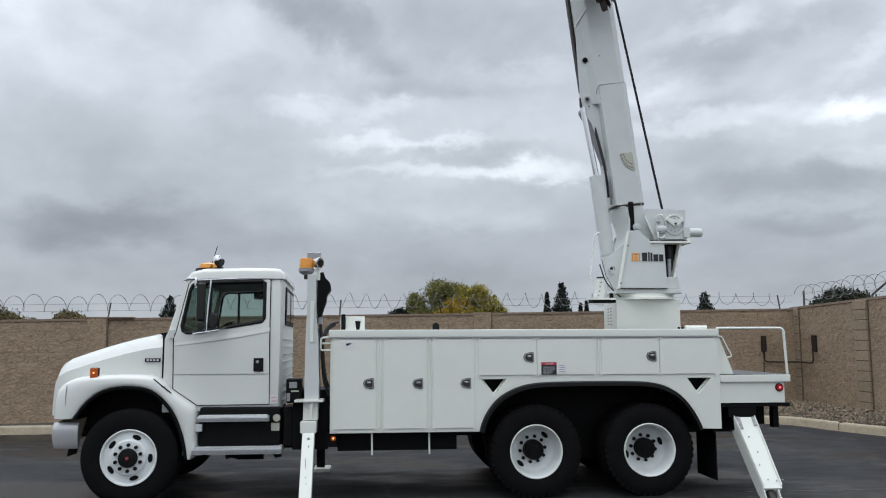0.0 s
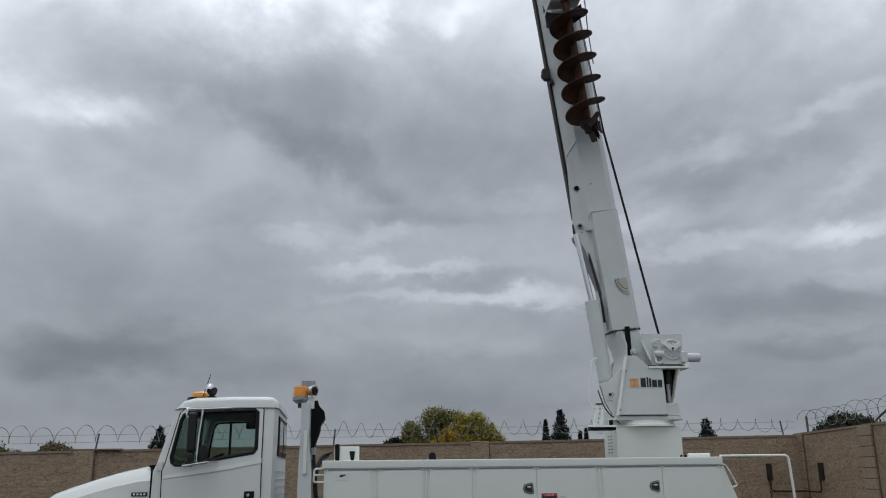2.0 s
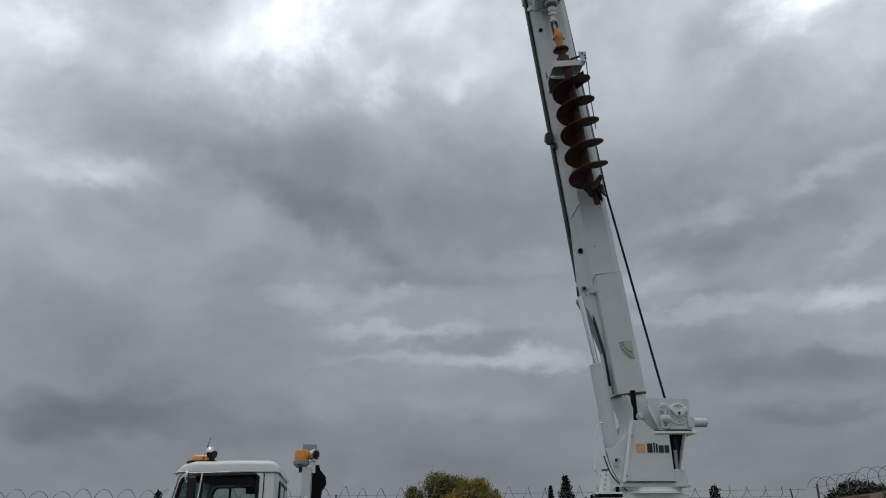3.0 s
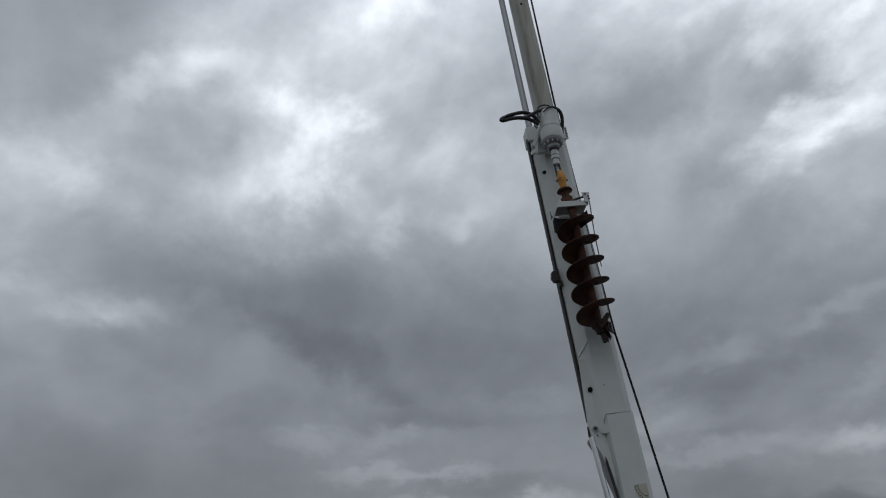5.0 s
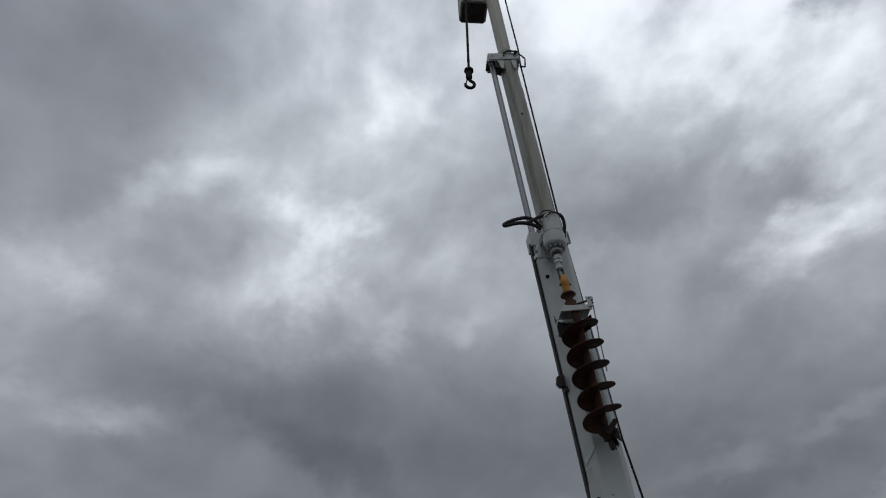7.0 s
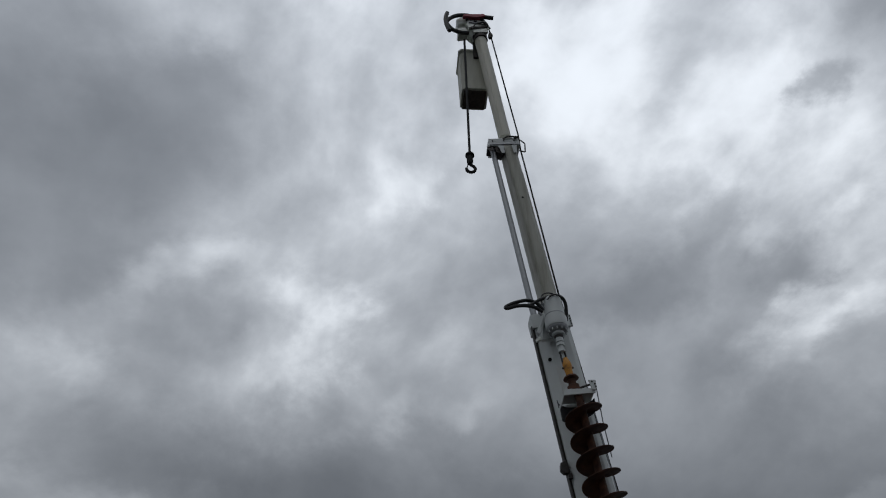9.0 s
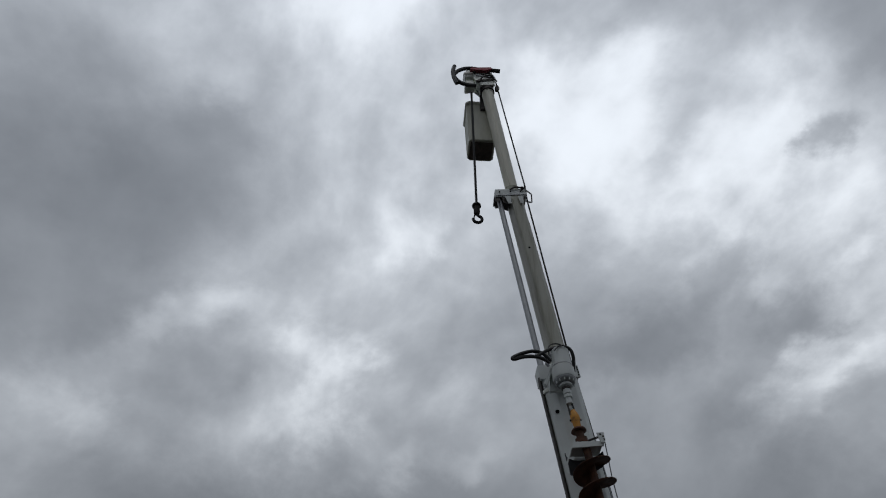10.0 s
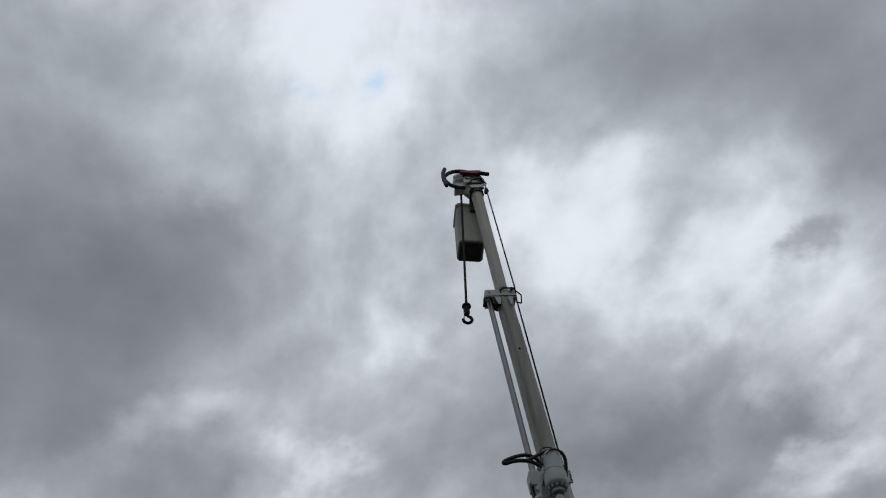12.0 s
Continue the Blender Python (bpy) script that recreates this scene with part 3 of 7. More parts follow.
for (x0, y0), (x1, y1) in (((8.2, 7.87), (8.3, 8.03)), ((9.03, 6.27), (9.21, 6.33)), ((5.0, 7.92), (5.0, 8.10)), ((-6.0, 7.57), (-6.0, 7.76)), ((9.55, 4.66), (9.72, 4.72))):
    part("kerb_joint", tube([(x0, y0 - 0.004, 0.01), (x0, y0 - 0.003, 0.125), (x0 + (x1 - x0) * 0.2, y0 + (y1 - y0) * 0.2, 0.155), (x1, y1, 0.157)], 0.006, 6), GRAVEL, kerb)



# ---- the truck ----
def lettering(text, at, size, mat, parent):
    """Small printed words facing -y."""
    curve = bpy.data.curves.new("lettering", "FONT")
    curve.body, curve.size, curve.extrude = text, size, 0.0003
    curve.materials.append(mat)
    ob = new("lettering", curve)
    base, up = Vector(), parent
    while up is not None:
        base += up.location
        up = up.parent
    ob.parent = parent
    ob.location = Vector(at) - base
    ob.rotation_euler = (radians(90), 0, 0)
    return ob


truck = thing("utility_truck", (0.7, 1.22, 0.0), "white tandem-axle utility truck with service body and deployed outriggers", "truck")
HUB = 0.515
FRONT_X, REAR_X1, REAR_X2 = -2.636, 1.833, 3.142


def tyre_mesh(x, y0, y1, lugs=True):
    r = 0.52
    w = y1 - y0
    prof = [(0.288, y0 + 0.02), (0.33, y0 + 0.004), (0.40, y0), (0.455, y0 + 0.006), (0.49, y0 + 0.022), (r - 0.008, y0 + 0.035), (r, y0 + 0.05)]
    n = 5
    for k in range(n):                       # tread ribs
        a = y0 + 0.05 + (w - 0.1) * k / n
        b = y0 + 0.05 + (w - 0.1) * (k + 1) / n
        prof += [(r, a + 0.004), (r, b - 0.004), (r - 0.014, b - 0.004), (r - 0.014, b + 0.004)][: 4 if k < n - 1 else 2]
    prof += [(r - 0.008, y1 - 0.035), (0.49, y1 - 0.022), (0.455, y1 - 0.006), (0.40, y1), (0.33, y1 - 0.004), (0.288, y1 - 0.02)]
    bm = lathe(prof + [(0.28, y1 - 0.03), (0.28, y0 + 0.03)], (x, 0, HUB), "y", 56)
    for k in range(44 if lugs else 0):       # shoulder lugs
        a = 2 * math.pi * k / 44
        c = Vector((x + 0.496 * math.cos(a), 0, HUB + 0.496 * math.sin(a)))
        lug = block(-0.018, 0.018, y0 + 0.02, y0 + 0.055, -0.012, 0.020)
        bmesh.ops.rotate(lug, verts=lug.verts, cent=(0, 0, 0), matrix=Matrix.Rotation(math.pi / 2 - a, 3, "Y"))
        bmesh.ops.translate(lug, verts=lug.verts, vec=c)
        add(bm, lug)
    return bm


def oval(x, y, z, rx, rz, turn, depth=0.006):
    bm = rod((0, -depth, 0), (0, depth, 0), 1.0, seg=18)
    for v in bm.verts:
        v.co = Vector((v.co.x * rx, v.co.y, v.co.z * rz))
    bmesh.ops.rotate(bm, verts=bm.verts, cent=(0, 0, 0), matrix=Matrix.Rotation(turn, 3, "Y"))
    bmesh.ops.translate(bm, verts=bm.verts, vec=(x, y, z))
    return bm


def disc_pieces(parent, x, y_nut, r_nut, y_hole, r_hole, holes, phase, turn):
    for k in range(10):
        a = phase + 2 * math.pi * k / 10
        p = Vector((x + r_nut * math.cos(a), y_nut, HUB + r_nut * math.sin(a)))
        part("wheel_nut", rod(p + Vector((0, 0.012, 0)), p - Vector((0, 0.022, 0)), 0.023, 0.019, 6), TRIM, parent)
    for k in range(holes):
        a = turn + 2 * math.pi * k / holes
        part("hand_hole", oval(x + r_hole * math.cos(a), y_hole, HUB + r_hole * math.sin(a), 0.025, 0.048, -a), BLACK, parent)


def front_wheel(x, y, flip):
    s = -1 if flip else 1                    # s = 1: outer face towards -y
    lo, hi = (0.02, 0.30)
    w = part("front_wheel", tyre_mesh(x, y + lo, y + hi, False) if not flip else tyre_mesh(x, y - hi, y - lo, False), RUBBER, truck, "black ribbed steer tyre on a white disc wheel")
    prof = [(0.302, 0.040), (0.302, 0.022), (0.296, 0.016), (0.286, 0.020), (0.281, 0.036), (0.270, 0.052), (0.256, 0.048), (0.198, 0.040), (0.180, 0.012), (0.12, 0.008), (0.001, 0.008)]
    rim = part("rim", lathe([(r, y + s * h) for r, h in prof] + [(0.001, y + s * 0.10), (0.28, y + s * 0.24), (0.30, y + s * 0.24)], (x, 0, HUB)), RIM, w)
    hub = [(0.103, 0.02), (0.103, -0.012), (0.094, -0.03), (0.04, -0.036), (0.001, -0.036)]
    part("hub", lathe([(r, y + s * h) for r, h in hub], (x, 0, HUB), seg=28), TRIM, w, "black hub cover")
    cap = [(0.018, -0.030), (0.018, -0.040), (0.001, -0.042)]
    part("hub_cap", lathe([(r, y + s * h) for r, h in cap], (x, 0, HUB), seg=16), REDHUB, w, "small dull red centre cap")
    if not flip:
        disc_pieces(w, x, y + 0.006, 0.138, y + 0.043, 0.226, 5, 0.31, radians(70))


def rear_wheel(x, y, flip):
    s = -1 if flip else 1
    m = (lambda a, b: tyre_mesh(x, y + a, y + b)) if not flip else (lambda a, b: tyre_mesh(x, y - b, y - a))
    w = part("rear_wheel", m(0.0, 0.27), RUBBER, truck, "black drive tyre on a dished white disc wheel")
    part("inner_tyre", m(0.33, 0.60), RUBBER, w)
    prof = [(0.302, 0.035), (0.302, 0.018), (0.296, 0.010), (0.288, 0.014), (0.276, 0.035), (0.268, 0.21), (0.256, 0.242), (0.232, 0.256), (0.19, 0.262), (0.12, 0.264), (0.001, 0.264)]
    part("rim", lathe([(r, y + s * h) for r, h in prof] + [(0.001, y + s * 0.29), (0.28, y + s * 0.30), (0.30, y + s * 0.26)], (x, 0, HUB)), RIM, w)
    # lip in a brighter white than the rim, so the dish looks shaded
    part("rim_lip", lathe([(r, y + s * h) for r, h in ((0.303, 0.020), (0.299, 0.004), (0.291, 0.002), (0.287, 0.010), (0.290, 0.016))], (x, 0, HUB)), WHITE, w)
    hub = [(0.113, 0.262), (0.113, 0.16), (0.100, 0.145), (0.055, 0.14), (0.05, 0.12), (0.001, 0.118)]
    part("hub", lathe([(r, y + s * h) for r, h in hub], (x, 0, HUB), seg=28), BLACK, w, "black axle hub")
    if not flip:
        disc_pieces(w, x, y + 0.258, 0.146, y + 0.256, 0.214, 2, 0.12 if x < 2.5 else 0.5, radians(48 if x < 2.5 else 19))


front_wheel(FRONT_X, 0.0, False)
front_wheel(FRONT_X, 2.40, True)
for wheel_x in (REAR_X1, REAR_X2):
    rear_wheel(wheel_x, 0.0, False)
    rear_wheel(wheel_x, 2.44, True)

# chassis
chassis = block(-3.3, 4.7, 0.80, 0.88, 0.62, 0.90, 0.006)
add(chassis, block(-3.3, 4.7, 1.56, 1.64, 0.62, 0.90, 0.006))
for x in (-2.9, -1.6, -0.2, 1.2, 2.5, 3.9, 4.6):
    add(chassis, block(x, x + 0.1, 0.88, 1.56, 0.66, 0.86))
for x in (FRONT_X, REAR_X1, REAR_X2):
    add(chassis, rod((x, 0.25, HUB), (x, 2.19, HUB), 0.075, seg=20))
# block added to stop light passing under the truck
add(chassis, block(-2.4, 0.9, 0.95, 1.5, 0.48, 0.95, 0.03))
for x in (REAR_X1, REAR_X2):
    add(chassis, lathe([(0.001, 1.0), (0.12, 1.02), (0.2, 1.12), (0.2, 1.32), (0.12, 1.42), (0.001, 1.44)], (x, 0, HUB)))
# beams and box added to black out the space between the rear tyres
add(chassis, prism([(1.45, 0.40), (1.45, 0.62), (2.2, 0.80), (2.75, 0.80), (3.5, 0.62), (3.5, 0.40), (2.9, 0.34), (2.0, 0.34)], 0.66, 0.78, 0.02))
add(chassis, prism([(1.45, 0.40), (1.45, 0.62), (2.2, 0.80), (2.75, 0.80), (3.5, 0.62), (3.5, 0.40), (2.9, 0.34), (2.0, 0.34)], 1.66, 1.78, 0.02))
add(chassis, block(2.1, 2.9, 0.80, 1.64, 0.36, 0.62, 0.03))
part("chassis_frame", chassis, BLACK, truck, "black steel ladder frame with axles and added filler blocks")

# service body: side compartments with the wheel arch cut out
ARCH = [(1.19, 0.745), (1.215, 0.85), (1.27, 0.96), (1.36, 1.08), (1.48, 1.17), (1.62, 1.235), (1.78, 1.275), (2.0, 1.29), (2.5, 1.295), (3.0, 1.29),
        (3.2, 1.275), (3.36, 1.23), (3.5, 1.15), (3.6, 1.05), (3.68, 0.93), (3.74, 0.82), (3.765, 0.745)]
ARCH = eased(ARCH, 1)
OUT = [(-0.48, 1.80), (-0.48, 0.745)] + ARCH + [(3.995, 0.742), (3.995, 1.80)]
TRI1 = [(1.215, 1.325), (1.50, 1.325), (1.37, 1.15), (1.345, 1.15)]
TRI2 = [(3.605, 1.322), (3.89, 1.322), (3.745, 1.15), (3.72, 1.15)]
body = part("service_body", prism(OUT, 0.0, 0.05, 0.006, holes=(TRI1, TRI2)), WHITE, truck, "white painted steel compartment side")
# black fill gives the pockets their shade and keeps light from coming through
part("compartment_back", prism(OUT, 0.15, 0.52), BLACK, body, "black backing that darkens the pocket holes")
part("far_side", prism(OUT, 1.94, 2.44, 0.006), WHITE, body)
part("front_bulkhead", block(-0.478, -0.44, 0.052, 2.38, 0.76, 1.80, 0.004), WHITE, body)
lip = block(-0.50, 4.00, -0.014, 0.50, 1.802, 1.885, 0.01)
part("top_lip", lip, WHITE, body)
part("far_lip", block(-0.50, 4.00, 1.94, 2.454, 1.802, 1.885, 0.01), WHITE, body)
part("bed_floor", block(-0.44, 4.0, 0.53, 1.93, 1.30, 1.34), BLACK, body)
part("rear_bulkhead", block(3.95, 3.99, 0.53, 1.93, 1.342, 1.80), WHITE, body)
part("drip_rail", block(-0.49, 3.995, -0.020, -0.001, 1.786, 1.801, 0.003), STEEL, body)

LATCH = [(-0.045, 0.0), (-0.03, 0.035), (0.03, 0.05), (0.05, 0.045), (0.052, -0.045), (0.03, -0.052), (-0.03, -0.035)]


def compartment_door(x0, x1, z0, z1, latch_at=None):
    door = part("compartment_door", block(x0, x1, -0.014, 0.004, z0, z1, 0.005), WHITE, truck, "white steel compartment door")
    if latch_at:
        lx, lz = latch_at
        part("latch", prism([(lx + a * 1.25, lz + b * 1.2) for a, b in LATCH], -0.020, -0.0145, 0.002), BRACKETGREY, door, "recessed bright paddle latch")
        part("latch_frame", prism([(lx + a * 1.14 + 0.001, lz + b * 1.08) for a, b in LATCH], -0.026, -0.0205, 0.003), STEEL, door)
        part("latch_recess", prism([(lx + a * 0.92 + 0.003, lz + b * 0.88) for a, b in LATCH], -0.028, -0.0265, 0.001), DARKSTEEL, door)
        part("latch_paddle", block(lx - 0.012, lx + 0.034, -0.034, -0.0285, lz - 0.002, lz + 0.022, 0.004), CHROME, door)
    for hx in (x0, x1):
        for hz in (z0 - 0.006, z1 + 0.004):
            part("hinge_bolt", rod((hx + (0.012 if hx == x0 else -0.012), -0.022, hz), (hx + (0.012 if hx == x0 else -0.012), -0.013, hz), 0.012, 0.008, 10), WHITE, door)


compartment_door(-0.455, 0.032, 0.79, 1.775, (-0.06, 1.29))
compartment_door(0.115, 0.60, 0.79, 1.775, (0.49, 1.285))
compartment_door(0.665, 1.135, 0.79, 1.775, (1.03, 1.285))
compartment_door(1.18, 1.848, 1.37, 1.775, (1.75, 1.57))
compartment_door(1.854, 2.53, 1.37, 1.775)
compartment_door(2.60, 3.28, 1.37, 1.775, (3.18, 1.575))
compartment_door(3.286, 3.955, 1.37, 1.775)
for x in (0.075, 0.632, 2.565):
    part("hinge_strip", rod((x, -0.008, 0.80 if x < 2 else 1.37), (x, -0.008, 1.775), 0.010, seg=10), WHITE, body)

# folded lower lips of the triangular pockets
for tri in (TRI1, TRI2):
    a, b, c, d = tri
    part("pocket_lip", prism([a, (a[0] + 0.02, a[1]), (d[0] + 0.006, d[1] + 0.028), (c[0] - 0.006, c[1] + 0.028), (b[0] - 0.02, b[1]), b, c, d], 0.051, 0.075, 0.002), WHITE, body)

# rubber flare round the arch
rows = []
for i, (x, z) in enumerate(ARCH):
    a, b = ARCH[max(i - 1, 0)], ARCH[min(i + 1, len(ARCH) - 1)]
    d = Vector((b[0] - a[0], 0, b[1] - a[1])).normalized()
    inn = Vector((d.z, 0, -d.x))
    p = Vector((x, 0, z))
    rows.append([p + Vector((0, -0.002, 0)), p + Vector((0, -0.05, 0)) + inn * 0.01, p + Vector((0, -0.055, 0)) + inn * 0.05, p + Vector((0, 0.10, 0)) + inn * 0.055, p + Vector((0, 0.10, 0)) + inn * 0.004])
part("arch_flare", loft(rows), TRIM, body, "black rubber wheel-arch flare")
part("wheel_well", prism([(x, z) for x, z in ARCH], 0.62, 0.66), BLACK, body)
part("mud_flap", block(3.930, 3.944, 0.05, 0.62, 0.155, 0.735, 0.004), RUBBER, truck, "black rubber mud flap")
mud = block(3.90, 3.929, 0.02, 0.62, 0.70, 0.744)
part("mud_flap_bracket", mud, BLACK, truck)
# hanging rods and underbody tray
for x in (-0.015, 0.625):
    part("drop_rod", rod((x, 0.06, 0.75), (x + 0.004, 0.06, 0.50), 0.011, seg=8), WHITE, body)
part("underbody_tray", block(-0.40, 0.95, 0.20, 0.75, 0.53, 0.742, 0.008), BLACK, truck)
part("side_marker_lamp", rod((-0.44, 0.03, 0.69), (-0.44, 0.055, 0.69), 0.028, 0.024, 16), AMBERLIT, truck, "small amber side marker lamp")
part("marker_bulb", rod((-0.44, 0.029, 0.69), (-0.44, 0.026, 0.69), 0.010, 0.008, 12), BULB, truck)
part("lamp_bracket", block(-0.52, -0.40, 0.056, 0.2, 0.60, 0.744), BLACK, truck)

# rear deck
deck = part("rear_deck", block(4.0, 4.845, 0.0, 2.44, 1.27, 1.352, 0.006), WHITE, truck, "white rear deck with a grey tread surface")
part("tread_plate", block(4.02, 4.82, 0.03, 2.41, 1.353, 1.358), BRACKETGREY, deck)
part("deck_side", block(4.005, 4.78, 0.03, 0.07, 1.03, 1.268, 0.004), WHITE, deck)
part("deck_side", block(4.005, 4.78, 2.37, 2.41, 1.03, 1.268, 0.004), WHITE, deck)
part("deck_end", block(4.74, 4.779, 0.072, 2.368, 1.03, 1.268, 0.004), WHITE, deck)
part("deck_underframe", block(4.0, 4.84, 0.04, 2.4, 0.985, 1.028), BLACK, deck)
part("tail_lamp", rod((4.715, 0.028, 1.205), (4.715, 0.008, 1.205), 0.042, 0.038, 24), RED, truck, "round red side lamp")
part("tail_lamp_core", rod((4.715, 0.007, 1.205), (4.715, 0.002, 1.205), 0.012, 0.009, 16), LITRED, truck)
part("tail_lamp_grommet", rod((4.715, 0.0295, 1.205), (4.715, 0.018, 1.205), 0.05, 0.048, 24), TRIM, truck)
rail = tube(rounded([(4.0, 0.06, 1.893), (4.815, 0.06, 1.893), (4.84, 0.06, 1.36)], 0.06, 5), 0.0155, 10)
part("hand_rail", rail, WHITE, truck, "white tubular hand rail over the rear deck")
part("far_hand_rail", tube(rounded([(4.0, 2.36, 1.893), (4.815, 2.36, 1.893), (4.84, 2.36, 1.36)], 0.06, 5), 0.0155, 10), WHITE, truck)
part("gusset", prism([(4.0, 1.36), (4.0, 1.79), (4.03, 1.79), (4.19, 1.36)], 0.06, 0.10, 0.004), WHITE, truck)
part("grab_handle", tube(rounded([(4.0, 0.12, 1.80), (4.085, 0.12, 1.80), (4.205, 0.12, 1.56), (4.13, 0.12, 1.55)], 0.03), 0.010, 8), WHITE, truck)
part("bed_tarp_roll", tube(rounded([(3.72, 0.3, 1.905), (3.98, 0.3, 1.905)], 0.01), 0.026, 10), WHITE, truck)

for x in (3.64, 3.69):
    part("deck_knob", rod((x, 0.3, 1.886), (x, 0.3, 1.915), 0.014, 0.012, 10), TRIM, truck)

# decals
danger = part("warning_decal", block(1.90, 2.075, -0.0175, -0.0145, 1.372, 1.512), DECALBLACK, truck, "red and black warning decal with small print")
part("decal_header", block(1.902, 2.073, -0.0190, -0.0178, 1.482, 1.510), DECALRED, danger)
lettering("DANGER", (1.935, -0.0197, 1.487), 0.026, DECALWHITE, danger)
for k, w in enumerate((0.13, 0.14, 0.12, 0.10)):
    part("decal_bar", block(1.918, 1.918 + w, -0.0186, -0.0178, 1.455 - k * 0.022, 1.460 - k * 0.022), DECALWHITE, danger)
sheet = part("notice_decal", block(2.09, 2.195, -0.0175, -0.0145, 1.385, 1.495), DECALWHITE, truck)
for k in range(4):
    part("decal_bar", block(2.105, 2.165 + 0.01 * (k % 2), -0.0186, -0.0178, 1.47 - k * 0.022, 1.476 - k * 0.022), STEEL, sheet)
maker = part("maker_plate", block(-0.36, -0.20, -0.0175, -0.0145, 1.675, 1.755), DECALWHITE, truck)
part("maker_mark", prism([(-0.315, 1.715), (-0.30, 1.735), (-0.25, 1.738), (-0.24, 1.728), (-0.27, 1.72), (-0.285, 1.708)], -0.0186, -0.0178), DECALBLACK, maker)

# ---- cab ----
SIDE = 0.18


def lean(bm):
    """Draw the upper part of the cab in a little."""
    for v in bm.verts:
        if v.co.z > 1.85:
            v.co.y = 1.22 + (v.co.y - 1.22) * (1 - (v.co.z - 1.85) * 0.13)
    return bm


def askew(bm):
    """Swing the cab's rear corner on the near side back a little."""
    for v in bm.verts:
        f = max(0.0, min(1.0, (v.co.x + 1.26) / 0.10))
        v.co.x += 0.075 * f * max(0.0, 1 - (v.co.y - 0.2) / 2.0)
    return bm


CAB_OUT = [(-2.34, 0.98), (-2.335, 1.80), (-2.305, 1.86), (-2.13, 2.49), (-1.20, 2.50), (-1.15, 2.49), (-1.135, 2.30), (-1.13, 1.85), (-1.14, 1.06), (-1.15, 1.0)]
WIN = [(-2.135, 1.885), (-2.148, 1.94), (-2.08, 2.34), (-2.055, 2.40), (-2.0, 2.43), (-1.28, 2.452), (-1.245, 2.43), (-1.24, 2.02), (-1.265, 1.985), (-1.86, 1.885), (-1.93, 1.862), (-2.10, 1.862)]
cab = part("cab", askew(lean(prism(CAB_OUT, SIDE, SIDE + 0.05, 0.008, holes=(WIN,)))), CABWHITE, truck, "white painted steel day cab")
part("far_cab_side", lean(prism(CAB_OUT, 2.21, 2.26, 0.008, holes=(WIN,))), CABWHITE, cab)
# roof, lofted front to back
secs = []
for x, drop, draw in ((-2.16, 0.10, 0.06), (-2.08, 0.03, 0.02), (-1.95, 0.0, 0.0), (-1.5, -0.012, 0.0), (-1.20, -0.010, 0.0), (-1.16, 0.0, 0.0), (-1.115, 0.03, 0.02), (-1.085, 0.08, 0.05)):
    zt = 2.60 - drop
    prof = [(0.255 + draw, 2.475), (0.262 + draw, zt - 0.05), (0.29 + draw, zt - 0.018), (0.36 + draw, zt), (0.8, zt + 0.012), (1.22, zt + 0.015)]
    prof += [(2.44 - y, z) for y, z in prof[-2::-1]]
    secs.append([(x, y, min(z, zt + 0.02) if i not in (0, len(prof) - 1) else 2.475 - (0.03 if x < -2.1 else 0)) for i, (y, z) in enumerate(prof)])
part("roof", askew(loft(secs)), CABWHITE, cab)
arc = [(-1.165 + 0.06 * math.sin(a), 0.181 + 0.10 * (1 - math.cos(a))) for a in (radians(15 * k) for k in range(7))]
plan = arc + [(x, 2.44 - y) for x, y in arc[::-1]] + [(-1.165, 2.22), (-1.135, 2.15), (-1.135, 0.29), (-1.165, 0.22)]
part("back_wall", askew(lean(loft([[(x, y, z) for x, y in plan] for z in (1.0, 1.5, 1.85, 2.2, 2.485)]))), CABBACK, cab, smooth=50)
for k in range(9):
    part("pressed_rib", askew(lean(block(-1.098, -1.088, 0.32, 2.12, 1.10 + 0.085 * k, 1.108 + 0.085 * k, 0.003))), CABBACK, cab)
for y0, y1 in ((0.46, 1.18), (1.26, 1.98)):
    pane = part("rear_window", askew(lean(block(-1.104, -1.090, y0, y1, 1.95, 2.40, 0.006))), TRIM, cab, "dark rear window in a black seal")
    part("rear_glass", askew(lean(block(-1.0895, -1.084, y0 + 0.05, y1 - 0.05, 2.0, 2.35, 0.002))), DARKGLASS, pane)
part("roof_gutter", askew(tube([(-2.16, 0.262, 2.455), (-2.10, 0.252, 2.474), (-1.6, 0.250, 2.478), (-1.25, 0.250, 2.478), (-1.13, 0.262, 2.476), (-1.095, 0.33, 2.470), (-1.09, 1.22, 2.470)], 0.008, 6)), STEEL, cab)
part("floor_pan", block(-2.32, -1.13, 0.232, 2.208, 0.98, 1.05), INTERIOR, cab)
part("firewall", block(-2.33, -2.29, 0.232, 2.208, 1.05, 1.86), INTERIOR, cab)
part("dashboard", block(-2.29, -1.98, 0.30, 2.14, 1.55, 1.82, 0.03), INTERIOR, cab)
part("headliner", lean(block(-2.05, -1.13, 0.30, 2.14, 2.44, 2.47)), INTERIOR, cab)
ws = prism([(-2.30, 1.865), (-2.295, 1.865), (-2.125, 2.475), (-2.13, 2.475)], 0.30, 2.14)
part("windscreen", lean(ws), TINTED, cab, "raked windscreen glass").visible_shadow = False
for y0, y1 in ((0.24, 0.31), (2.13, 2.20)):
    part("pillar", lean(prism([(-2.31, 1.85), (-2.25, 1.85), (-2.085, 2.475), (-2.14, 2.475)], y0, y1, 0.01)), CABWHITE, cab)
